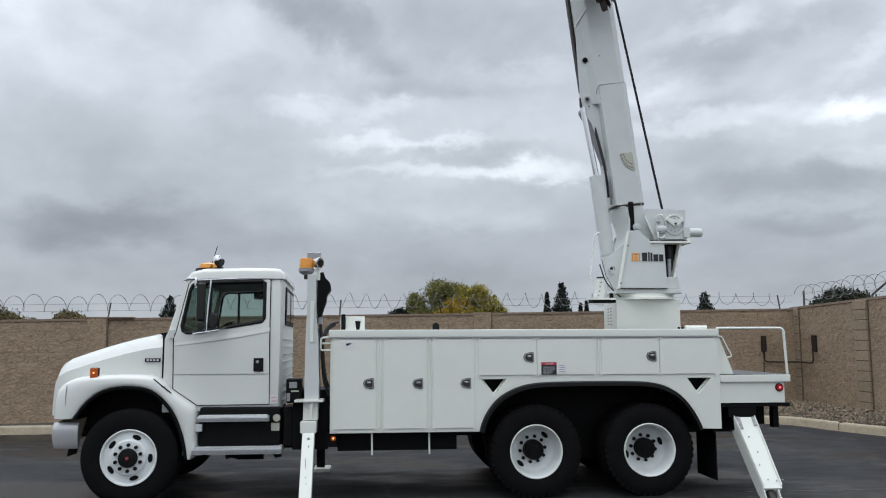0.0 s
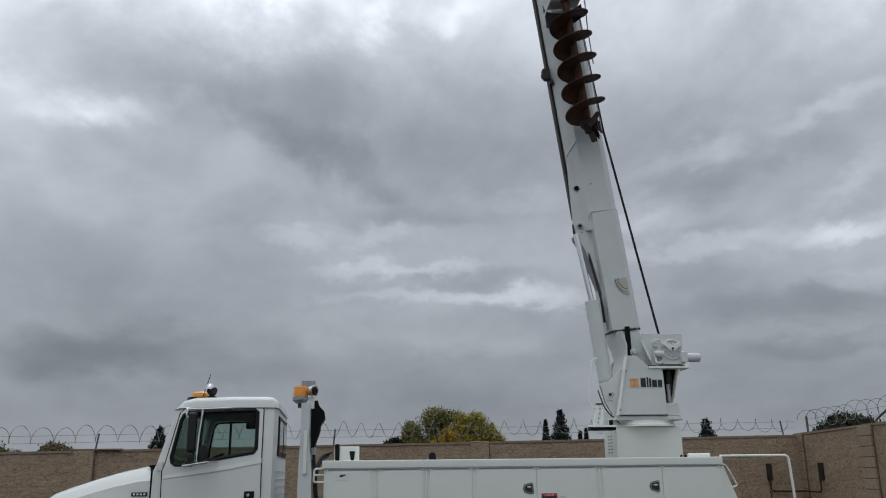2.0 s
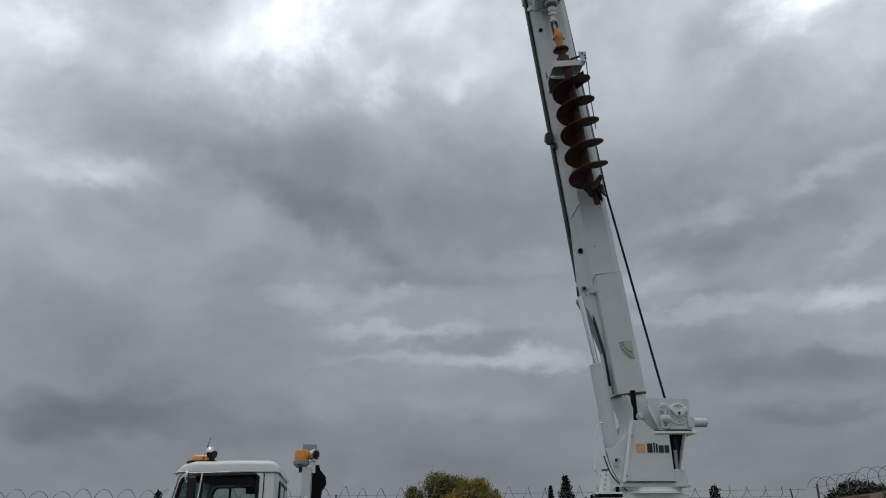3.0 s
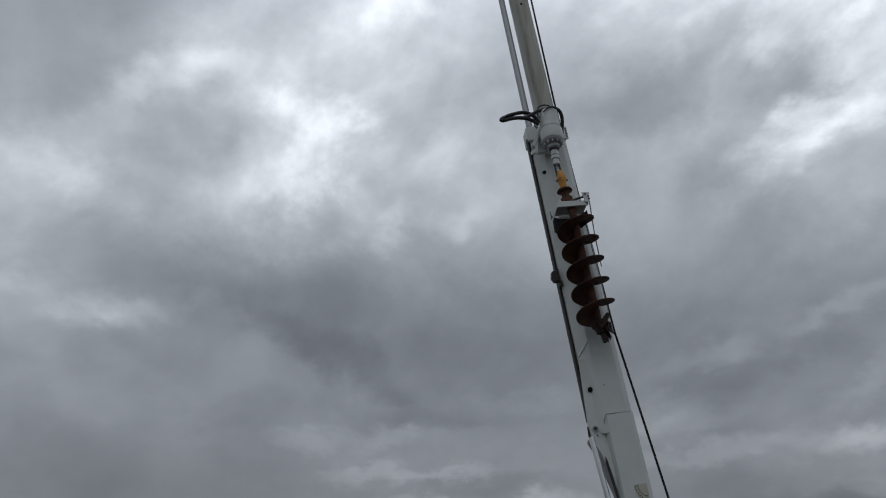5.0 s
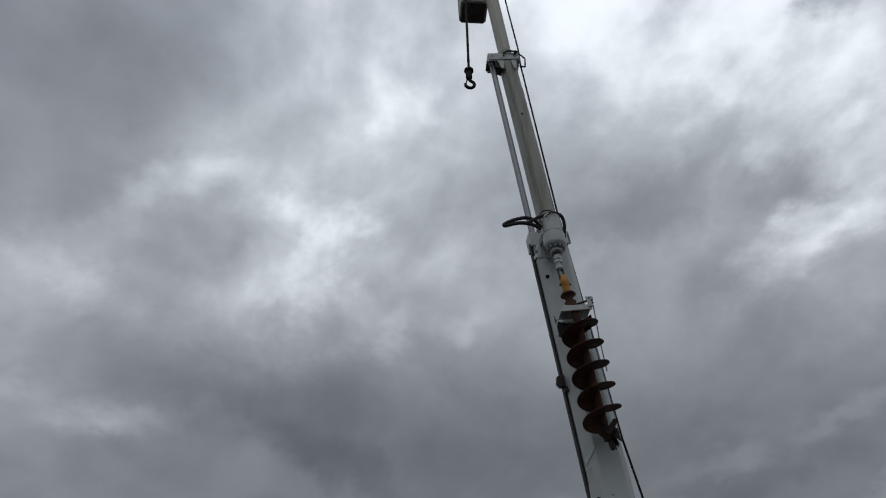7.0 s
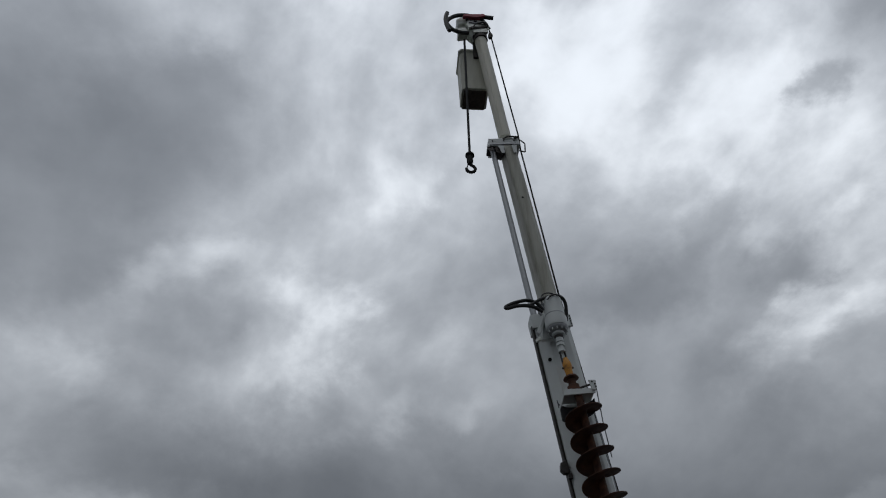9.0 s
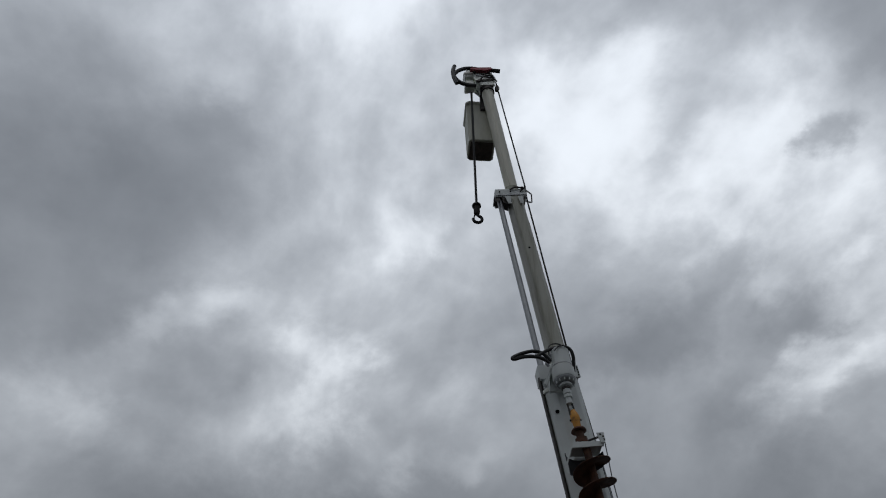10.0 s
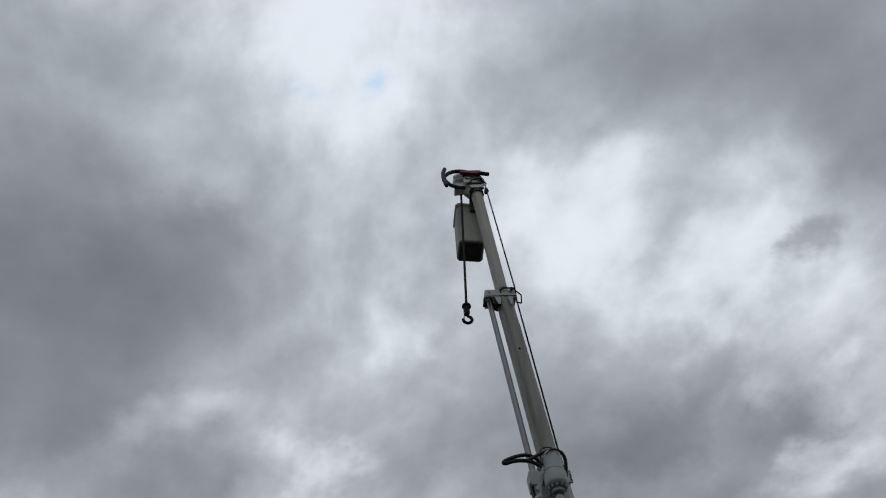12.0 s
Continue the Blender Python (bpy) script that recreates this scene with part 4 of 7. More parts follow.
for y in (0.55, 1.6):
    seat = block(-1.72, -1.22, y, y + 0.5, 1.22, 1.42, 0.05, 3)
    add(seat, block(-1.32, -1.16, y + 0.02, y + 0.48, 1.40, 2.02, 0.06, 3))
    add(seat, block(-1.29, -1.19, y + 0.13, y + 0.37, 2.03, 2.22, 0.04, 3))
    part("seat", seat, INTERIOR, cab, "dark cloth driver's seat")
centre, tilt = Vector((-1.88, 0.80, 1.86)), radians(55)
ring = [centre + Vector((math.sin(tilt) * 0.22 * math.sin(a), 0.22 * math.cos(a), math.cos(tilt) * 0.22 * math.sin(a) * 1.0)) for a in (2 * math.pi * k / 28 for k in range(29))]
steer = tube(ring, 0.015, 8)
for k in (2, 10, 21):
    add(steer, tube([centre, ring[k]], 0.012, 6))
add(steer, tube([centre, (-2.1, 0.80, 1.62)], 0.03, 8))
part("steering_wheel", steer, INTERIOR, cab)
part("sun_visor", lean(block(-1.62, -1.32, 2.02, 2.12, 2.33, 2.43, 0.02)), INTERIOR, cab)


def cab_door(y, side):
    """The near (side 1) or far (side -1) door with its glazing."""
    y_out = y - 0.012 * side
    DOOR = [(-2.225, 1.24), (-2.235, 1.80), (-2.21, 1.87), (-2.10, 2.42), (-2.055, 2.466), (-1.21, 2.478), (-1.18, 2.46), (-1.173, 1.85), (-1.165, 1.06), (-1.955, 1.055)]
    d = part("cab_door", lean(prism(DOOR, min(y_out, y + 0.004 * side), max(y_out, y + 0.004 * side), 0.005, holes=(WIN,))), CABWHITE, truck, "white cab door with black handle and closed window")
    pane = lean(prism(WIN, y + 0.018, y + 0.024))
    part("window_pane", pane, GLASS, d, "greenish tinted side glass").visible_shadow = False
    seal = []
    for i in range(len(WIN)):
        seal.append(Vector((WIN[i][0], y - 0.006 * side, WIN[i][1])))
    t = tube(seal + [seal[0], seal[1]], 0.022, 8)
    part("window_seal", lean(t), TRIM, d, "black rubber window seal")
    part("window_divider", lean(prism([(-1.875, 1.885), (-1.845, 1.888), (-1.835, 2.43), (-1.865, 2.43)], y + 0.008, y + 0.03)), TRIM, d)
    if side == 1:
        gap = [Vector((x, y_out + 0.002, z)) for x, z in DOOR]
        part("door_gap", lean(tube(gap + [gap[0], gap[1]], 0.006, 6)), TRIM, d)
        fold = loft([[(x, y_out + 0.002, z + 0.045), (x, y_out - 0.005, z + 0.004), (x, y_out - 0.004, z - 0.002), (x, y_out + 0.002, z - 0.012)] for x, z in ((-2.222, 1.715), (-1.9, 1.755), (-1.5, 1.812), (-1.20, 1.866), (-1.172, 1.876))])
        part("crease", fold, CABWHITE, d, smooth=60)
        part("door_handle", block(-1.345, -1.235, y_out - 0.016, y_out - 0.002, 1.425, 1.575, 0.012, 3), TRIM, d, "black recessed paddle door handle")
        part("door_lock", rod((-1.30, y_out - 0.022, 1.535), (-1.30, y_out - 0.012, 1.535), 0.017, 0.014, 14), CHROME, d)
        part("lower_seam", block(-2.22, -1.178, y_out - 0.0035, y_out + 0.001, 1.394, 1.402), STEEL, d)
    return d


cab_door(SIDE, 1)
cab_door(2.26, -1)
part("sill_panel", block(-1.17, -1.06, SIDE - 0.008, SIDE - 0.001, 1.06, 1.07), CABWHITE, cab)
fuel = part("fuel_decal", block(-1.155, -1.072, SIDE - 0.0045, SIDE - 0.0005, 1.075, 1.165), DECALWHITE, cab)
lettering("DIESEL", (-1.152, SIDE - 0.006, 1.128), 0.024, DECALRED, fuel)
lettering("ONLY", (-1.14, SIDE - 0.006, 1.088), 0.024, DECALRED, fuel)

# hood: lofted from the cowl to the nose
secs = []
for x, zt, side, zb in ((-2.355, 1.865, 0.20, 1.31), (-2.40, 1.862, 0.20, 1.31), (-2.50, 1.852, 0.205, 1.31), (-2.75, 1.80, 0.23, 1.31), (-3.0, 1.735, 0.27, 1.30), (-3.25, 1.66, 0.32, 1.16), (-3.45, 1.595, 0.37, 1.0),
                        (-3.545, 1.535, 0.40, 0.95), (-3.588, 1.46, 0.43, 0.94), (-3.615, 1.30, 0.46, 0.94)):
    sh = 0.10 if x > -3.3 else 0.09
    prof = [(side, zb), (side, zt - 0.24 - sh * 0.6), (side + 0.005, zt - 0.165), (side + 0.03, zt - 0.145), (side + 0.07, zt - 0.085), (side + 0.16, zt - 0.028), (side + 0.34, zt - 0.004), (1.22, zt + 0.004)]
    prof = [(y, max(z, zb + 0.002 * i)) for i, (y, z) in enumerate(prof)]
    prof += [(2.44 - y, z) for y, z in prof[-2::-1]]
    secs.append([(x, y, z) for y, z in prof])
hood = part("hood", loft(secs), CABWHITE, truck, "white sloped fibreglass hood", smooth=33)
part("grille", block(-3.622, -3.60, 0.85, 1.59, 0.98, 1.36, 0.006), CHROME, hood, "chrome front grille")
part("cowl_seal", prism([(-2.354, 1.20), (-2.354, 1.86), (-2.338, 1.86), (-2.338, 1.20)], 0.186, 2.25), TRIM, hood)
part("wiper_cowl", prism([(-2.42, 1.855), (-2.32, 1.87), (-2.335, 1.80)], 0.30, 2.14), TRIM, hood)
FENDER_TOP = [(-3.47, 0.935), (-3.475, 1.10), (-3.45, 1.24), (-3.36, 1.33), (-3.22, 1.385), (-3.0, 1.405), (-2.6, 1.41), (-2.40, 1.395), (-2.30, 1.33), (-2.225, 1.235), (-1.95, 1.045), (-1.93, 0.80), (-1.93, 0.56), (-1.975, 0.485)]
FENDER_ARCH = [(-2.02, 0.487), (-2.04, 0.62), (-2.09, 0.80), (-2.16, 0.97), (-2.27, 1.12), (-2.42, 1.24), (-2.60, 1.28), (-2.80, 1.275), (-2.96, 1.235), (-3.08, 1.15), (-3.17, 1.05), (-3.24, 0.935)]
FENDER_ARCH = eased(FENDER_ARCH)


def spaced(points, n):
    """n points at even steps along a line of (x, z)."""
    run = [0.0]
    for (x0, z0), (x1, z1) in zip(points, points[1:]):
        run.append(run[-1] + math.hypot(x1 - x0, z1 - z0))
    out, k = [], 0
    for i in range(n):
        d = run[-1] * i / (n - 1)
        while k < len(run) - 2 and run[k + 1] < d:
            k += 1
        f = (d - run[k]) / (run[k + 1] - run[k])
        out.append((points[k][0] + (points[k + 1][0] - points[k][0]) * f, points[k][1] + (points[k + 1][1] - points[k][1]) * f))
    return out


lip_line, crown_line = spaced(FENDER_ARCH[::-1], 48), spaced(eased(FENDER_TOP[:10], 2) + FENDER_TOP[10:], 48)
for near in (True, False):
    rows = []
    for f, y in ((0.06, 0.47), (0.0, 0.46), (0.0, 0.075), (0.0, 0.045), (0.08, 0.028), (0.30, 0.022), (0.60, 0.026), (0.80, 0.042), (0.92, 0.072), (0.98, 0.115), (1.0, 0.17), (1.01, 0.30), (1.01, 0.47)):
        rows.append([(a[0] + (b[0] - a[0]) * f, y if near else 2.44 - y, a[1] + (b[1] - a[1]) * f) for a, b in zip(lip_line, crown_line)])
    f = loft([[row[k] for row in rows] for k in range(48)])
    part("fender", f, CABWHITE, truck, "white rounded front fender", smooth=65)
arch = FENDER_ARCH
rows = []
for i, (x, z) in enumerate(arch):
    inn = (Vector((FRONT_X, 0, 0.75)) - Vector((x, 0, z))).normalized()
    p = Vector((x, 0, z))
    rows.append([p + Vector((0, 0.05, 0)) - inn * 0.004, p + Vector((0, 0.012, 0)) + inn * 0.01, p + Vector((0, 0.02, 0)) + inn * 0.035, p + Vector((0, 0.46, 0)) + inn * 0.035, p + Vector((0, 0.46, 0)) + inn * 0.002])
part("fender_liner", loft(rows), BLACK, truck, "black plastic fender liner")
part("inner_wheel_well", prism([(-3.3, 0.7)] + [(x, z) for x, z in arch[::-1]] + [(-2.0, 0.6)], 0.50, 0.53), BLACK, truck)
part("splash_guard", prism([(-2.50, 1.28), (-2.28, 1.28), (-2.30, 1.10), (-2.40, 1.04), (-2.48, 1.10)], 0.30, 0.33), RUBBER, truck)
part("fender_seam", tube([(-2.40, 0.040, 1.352), (-2.288, 0.030, 1.265), (-2.21, 0.040, 1.20)], 0.007, 6), TRIM, truck)
part("seam_hook", tube([(-2.36, 0.034, 1.272), (-2.27, 0.028, 1.268)], 0.005, 6), TRIM, truck)
part("headlamp_edge", tube([(-3.315, 0.028, 1.30), (-3.32, 0.022, 1.20), (-3.325, 0.03, 1.02)], 0.004, 6), STEEL, truck)
part("turn_signal", block(-3.094, -2.996, 0.065, 0.10, 1.345, 1.482, 0.012), TRIM, truck)
part("turn_bulb", rod((-3.048, 0.0475, 1.425), (-3.048, 0.044, 1.425), 0.010, 0.007, 12), BULB, truck, "bright bulb behind the lens")
part("turn_lens", block(-3.089, -3.003, 0.048, 0.066, 1.366, 1.478, 0.010), AMBERLIT, truck, "lit amber fender turn signal")
part("headlamp", block(-3.44, -3.36, 0.12, 0.36, 1.02, 1.18, 0.03), CHROME, truck, "rectangular headlamp")
badge = part("hood_badge", block(-2.545, -2.375, 0.190, 0.203, 1.535, 1.578, 0.003), DECALBLACK, truck, "small black and silver hood badge")
for k in range(4):
    part("badge_stroke", block(-2.525 + 0.036 * k, -2.503 + 0.036 * k, 0.187, 0.1895, 1.547, 1.567), ALU, badge)
plan = [(-3.22, 0.14), (-3.44, 0.145), (-3.50, 0.17), (-3.53, 0.24), (-3.56, 0.50), (-3.58, 1.22), (-3.56, 1.94), (-3.53, 2.20), (-3.50, 2.27), (-3.44, 2.295), (-3.22, 2.30)]
rows = []
for i, (x, y) in enumerate(plan):
    a, b = plan[max(i - 1, 0)], plan[min(i + 1, len(plan) - 1)]
    d = Vector((b[0] - a[0], b[1] - a[1], 0)).normalized()
    inn = Vector((d.y, -d.x, 0))
    p = Vector((x, y, 0))
    rows.append([p + inn * q + Vector((0, 0, z)) for q, z in ((0.07, 0.60), (0.035, 0.602), (0.018, 0.63), (0.008, 0.68), (0.002, 0.74), (0.0, 0.80), (0.006, 0.85), (0.025, 0.88), (0.06, 0.888))])
bump = loft(rows)
part("bumper", bump, BUMPER, truck, "silver steel front bumper")
part("tow_bracket", prism([(-3.36, 0.60), (-3.28, 0.60), (-3.29, 0.53), (-3.38, 0.50)], 0.30, 0.36), BLACK, truck)

# running boards and tank
tank = part("fuel_tank", block(-1.92, -1.03, 0.12, 0.75, 0.56, 1.035, 0.03), BLACK, truck, "black fuel tank behind the step boards")
for z0, z1, x0, x1, y0 in ((0.885, 0.955, -1.925, -1.15, 0.02), (0.535, 0.615, -1.965, -1.0, 0.0)):
    s = part("running_board", block(x0, x1, y0, y0 + 0.26, z0, z1 - 0.012, 0.006), ALU, truck, "ribbed bright aluminium step board")
    for k in range(4):
        part("tread_rib", block(x0 + 0.02, x1 - 0.02, y0 + 0.01 + k * 0.06, y0 + 0.035 + k * 0.06, z1 - 0.0115, z1, 0.003), ALU, s)
    part("nosing", block(x0, x1, y0 - 0.006, y0 - 0.001, z0 + 0.012, z1 - 0.03, 0.002), STEEL, s)
part("tank_cap", rod((-1.07, 0.11, 0.915), (-1.07, 0.085, 0.915), 0.042, 0.038, 20), CREAM, truck, "round pale filler cap")
part("tank_sticker", block(-1.13, -1.04, 0.113, 0.117, 0.775, 0.86), CREAM, truck, "faded green and cream sticker")
part("step_bracket", block(-1.94, -1.87, 0.04, 0.10, 0.78, 0.86, 0.006), ALU, truck)
part("battery_box", block(-1.0, -0.90, 0.15, 0.60, 0.60, 1.03, 0.01), BLACK, truck)
part("frame_side_box", block(-0.90, -0.50, 0.14, 0.80, 0.56, 1.22, 0.01), BLACK, truck)
part("hanger_bracket", prism([(-1.66, 0.56), (-1.46, 0.56), (-1.46, 0.48), (-1.52, 0.455), (-1.58, 0.47), (-1.64, 0.45)], 0.25, 0.29), BLACK, truck)
part("hanger_bracket", prism([(-1.14, 0.56), (-1.02, 0.56), (-1.03, 0.47), (-1.10, 0.46)], 0.25, 0.29), BLACK, truck)
part("exhaust_can", rod((-1.55, 0.45, 0.50), (-1.25, 0.45, 0.50), 0.08, seg=16), BLACK, truck)

# roof fittings
lamp = part("roof_beacon", lathe([(0.001, 2.695), (0.07, 2.69), (0.11, 2.67), (0.12, 2.63), (0.12, 2.612), (0.001, 2.612)], (-1.955, 0.62, 0), "z", 24), AMBER, truck, "low amber roof beacon")
part("beacon_base", lathe([(0.001, 2.628), (0.15, 2.622), (0.16, 2.60), (0.001, 2.595)], (-1.955, 0.62, 0), "z", 24), TRIM, lamp)
spot = rod((-1.84, 0.45, 2.70), (-1.775, 0.42, 2.665), 0.04, 0.06, 20, 0.01)
add(spot, lathe([(0.001, 2.60), (0.05, 2.60), (0.05, 2.62), (0.02, 2.63), (0.015, 2.68), (0.001, 2.68)], (-1.80, 0.44, 0), "z", 16))
part("spot_lamp", spot, TRIM, truck, "black and chrome roof spot lamp")
part("spot_lens", lathe([(0.001, 2.77), (0.03, 2.762), (0.052, 2.725), (0.052, 2.70), (0.001, 2.70)], (-1.825, 0.43, 0), "z", 20), CHROME, truck)
part("aerial", tube([(-1.92, 0.5, 2.6), (-1.84, 0.5, 2.88)], 0.004, 5), TRIM, truck)
mir = part("mirror", block(-1.95, -1.86, -0.06, 0.02, 1.985, 2.41, 0.025, 3), SMOKED, truck, "tall chrome west-coast mirror with convex mirror below")
part("mirror_arm", tube(rounded([(-2.0, 0.20, 2.45), (-1.965, -0.02, 2.46), (-1.97, -0.02, 2.36), (-1.93, -0.02, 2.36)], 0.03), 0.014, 8), CHROME, mir)
part("mirror_arm", tube(rounded([(-1.55, 0.24, 2.475), (-1.85, 0.02, 2.445), (-1.95, -0.01, 2.445)], 0.04), 0.009, 8), CHROME, mir)
part("mirror_arm", tube(rounded([(-1.66, 0.17, 1.905), (-1.72, -0.02, 1.885), (-1.98, -0.03, 1.845), (-2.0, 0.15, 1.87)], 0.03), 0.012, 8), CHROME, mir)
part("mirror_arm", tube([(-1.805, 0.0, 2.44), (-1.825, -0.02, 2.2), (-1.84, -0.03, 1.88)], 0.011, 8), CHROME, mir)
part("convex_mirror", bevelled(oval(-1.765, -0.02, 1.985, 0.052, 0.09, 0.1, 0.03), 0.02, 3), SMOKED, mir)
part("convex_mirror", bevelled(oval(-1.895, -0.05, 1.93, 0.036, 0.05, -0.1, 0.025), 0.014, 3), SMOKED, mir)
part("door_hinge", block(-2.285, -2.23, SIDE - 0.022, SIDE - 0.001, 1.80, 1.90, 0.006), CABWHITE, truck)

# front outrigger mast
# mast in the greyer boom paint to show it shadowed; its fittings stay white
mast = part("outrigger_mast", loft([[(cx - w, y0, z), (cx + w, y0, z), (cx + w, y1, z), (cx - w, y1, z)] for cx, w, y0, y1, z in
                                    ((-0.675, 0.075, -0.12, 0.06, 1.12), (-0.675, 0.078, -0.12, 0.06, 1.3), (-0.68, 0.068, -0.11, 0.05, 1.80), (-0.69, 0.047, -0.10, 0.03, 2.10), (-0.69, 0.047, -0.10, 0.03, 2.50))]), BOOMWHITE, truck, "white steel outrigger mast with lamps on top", smooth=20)
part("mast_rib", block(-0.70, -0.66, -0.135, -0.121, 1.75, 2.20, 0.004), WHITE, mast)
part("foot_plate", block(-0.855, -0.545, -0.16, 0.10, 1.10, 1.125, 0.004), WHITE, mast)
part("mast_gusset", block(-0.69, -0.66, -0.14, -0.10, 0.92, 1.10), WHITE, mast)
part("outer_sleeve", block(-0.765, -0.605, -0.10, 0.06, 0.90, 1.10, 0.008), WHITE, mast)
part("collar", block(-0.79, -0.615, -0.15, 0.05, 0.765, 0.895, 0.012), WHITE, mast)


def leg(name, x0, x1, y0, z0, y1, z1, depth, parent, shift=0.0, taper=0.0):
    """A square outrigger leg in the plane across the truck."""
    d = Vector((0, y1 - y0, z1 - z0)).normalized()
    n = Vector((0, -d.z, d.y)) * depth
    bm = loft([[Vector((x0 + a, y, z)) - n, Vector((x1 + b, y, z)) - n, Vector((x1 + b, y, z)) + n, Vector((x0 + a, y, z)) + n] for y, z, a, b in ((y0, z0, 0, 0), (y1, z1, shift + taper, shift - taper))])
    return part(name, bevelled(bm, 0.008), WHITE, parent, "white outrigger leg with scuffed paint")


front_leg = leg("outrigger_leg", -0.765, -0.635, -0.07, 0.80, -0.50, 0.03, 0.055, truck)
part("leg_pad", block(-0.85, -0.55, -0.66, -0.36, 0.0, 0.03, 0.005), STEEL, front_leg)
# grey disc paints the soft shade of the leg's recess
part("leg_recess", oval(-0.695, -0.168, 0.655, 0.026, 0.075, 0.0, 0.02), SCUFFSHADE, front_leg, "oval recess, its shade drawn as a grey disc")
far_leg = part("far_outrigger_leg", block(-0.77, -0.66, 2.30, 2.42, 0.04, 1.1, 0.006), BLACK, truck)
part("leg_pad", block(-0.80, -0.58, 2.16, 2.5, 0.0, 0.05, 0.006), WHITE, far_leg)
beacon = part("mast_beacon", lathe([(0.001, 2.69), (0.065, 2.685), (0.076, 2.67), (0.080, 2.57), (0.001, 2.57)], (-0.755, -0.03, 0), "z", 24), AMBER, truck, "amber rotating beacon on the mast")
part("beacon_base", lathe([(0.001, 2.57), (0.088, 2.568), (0.088, 2.535), (0.05, 2.50), (0.001, 2.50)], (-0.755, -0.03, 0), "z", 24), STEEL, beacon)
part("beacon_bracket", block(-0.78, -0.68, -0.05, -0.01, 2.45, 2.50, 0.006), DARKSTEEL, beacon)
wl = part("work_lamp", rod((-0.66, -0.02, 2.64), (-0.60, -0.07, 2.63), 0.055, 0.066, 20, 0.008), CHROME, truck, "round chrome work lamp")
part("lamp_lens", rod((-0.5995, -0.0704, 2.63), (-0.595, -0.0745, 2.629), 0.046, 0.04, 20), SMOKED, wl)
part("lamp_shroud", block(-0.75, -0.60, -0.02, 0.08, 2.66, 2.755, 0.01), STEEL, wl)
part("lamp_stem", block(-0.66, -0.60, -0.05, 0.0, 2.44, 2.57, 0.005), WHITE, wl)
boot = loft([[(-0.625 - a, -0.04, z), (-0.625 + w, -0.04, z + 0.01), (-0.625 + w, 0.08, z), (-0.625 - a, 0.08, z)] for a, w, z in
             ((0.0, 0.04, 2.02), (0.01, 0.06, 2.10), (0.01, 0.09, 2.18), (0.01, 0.10, 2.26), (0.01, 0.145, 2.33), (0.01, 0.135, 2.40), (0.01, 0.08, 2.46), (0.01, 0.06, 2.52))])
part("control_boot", boot, BLACK, truck, "black rubber boot over the control levers", smooth=20)
part("boot_stem", rod((-0.60, 0.0, 1.95), (-0.60, 0.0, 2.03), 0.03), STEEL, truck)
for k, pts in enumerate(([(-0.60, 0.02, 1.98), (-0.57, 0.02, 1.7), (-0.56, 0.05, 1.4), (-0.50, 0.1, 1.25)], [(-0.45, 0.35, 1.95), (-0.54, 0.2, 1.88), (-0.59, 0.1, 1.65), (-0.55, 0.08, 1.3), (-0.5, 0.1, 1.15)],
                         [(-0.42, 0.4, 1.98), (-0.52, 0.25, 1.95), (-0.58, 0.15, 1.78), (-0.56, 0.1, 1.5), (-0.52, 0.12, 1.25)], [(-0.62, 0.0, 1.9), (-0.615, 0.02, 1.5), (-0.60, 0.05, 1.15)])):
    part("hydraulic_hose", tube(rounded(pts, 0.09), 0.017, 8), HOSE, truck, "black hydraulic hose")
part("grab_loop", tube(rounded([(-0.475, 0.02, 1.80), (-0.585, 0.0, 1.80), (-0.59, 0.0, 1.66), (-0.475, 0.02, 1.66)], 0.03), 0.012, 8), WHITE, truck, "small white grab loop")
part("grab_loop_bar", tube([(-0.475, 0.02, 1.735), (-0.585, 0.0, 1.735)], 0.010, 8), WHITE, truck)
part("control_box", block(-0.965, -0.80, 0.02, 0.25, 1.08, 1.345, 0.012), BLACK, truck, "small black junction box with stickers")
part("box_sticker", block(-0.930, -0.845, 0.015, 0.0195, 1.245, 1.312), STEEL, truck)
part("box_sticker", block(-0.91, -0.825, 0.015, 0.0195, 1.203, 1.219), CREAM, truck)
part("box_switch", block(-0.957, -0.918, 0.012, 0.0195, 1.10, 1.19, 0.004), STEEL, truck)
part("white_manifold", block(-0.385, -0.105, 0.30, 0.60, 1.886, 2.045, 0.008), WHITE, truck, "white hydraulic manifold box on the body")
part("manifold_grip", block(-0.375, -0.325, 0.27, 0.299, 1.886, 2.07, 0.01), TRIM, truck)
part("manifold_hole", prism([(-0.20, 1.89), (-0.165, 1.89), (-0.15, 1.99), (-0.215, 1.99)], 0.292, 0.2995), TRIM, truck)
part("lifting_eye", prism([(0.70, 1.886), (0.70, 1.95), (0.725, 1.975), (0.755, 1.975), (0.78, 1.95), (0.78, 1.886)], 0.5, 0.54, 0.004), TRIM, truck)

# rear outrigger
part("outrigger_housing", block(4.10, 4.44, 0.05, 2.35, 0.86, 0.984, 0.01), BLACK, truck)
part("outrigger_housing", block(4.14, 4.42, 0.02, 0.30, 0.72, 0.858, 0.01), BLACK, truck)
rear_leg = leg("rear_outrigger_leg", 4.145, 4.40, 0.088, 0.82, -0.456, 0.106, 0.085, truck, 0.042, 0.021)
part("inner_leg", rod((4.30, -0.42, 0.15), (4.305, -0.535, 0.02), 0.05, seg=20), DARKSTEEL, rear_leg, "dark extending cylinder inside the leg")
for x in (4.21, 4.372):
    leg("leg_cheek", x, x + 0.012, -0.44, 0.125, -0.52, 0.02, 0.07, rear_leg)
part("leg_pad", block(4.14, 4.47, -0.70, -0.40, 0.0, 0.03, 0.005), STEEL, rear_leg)
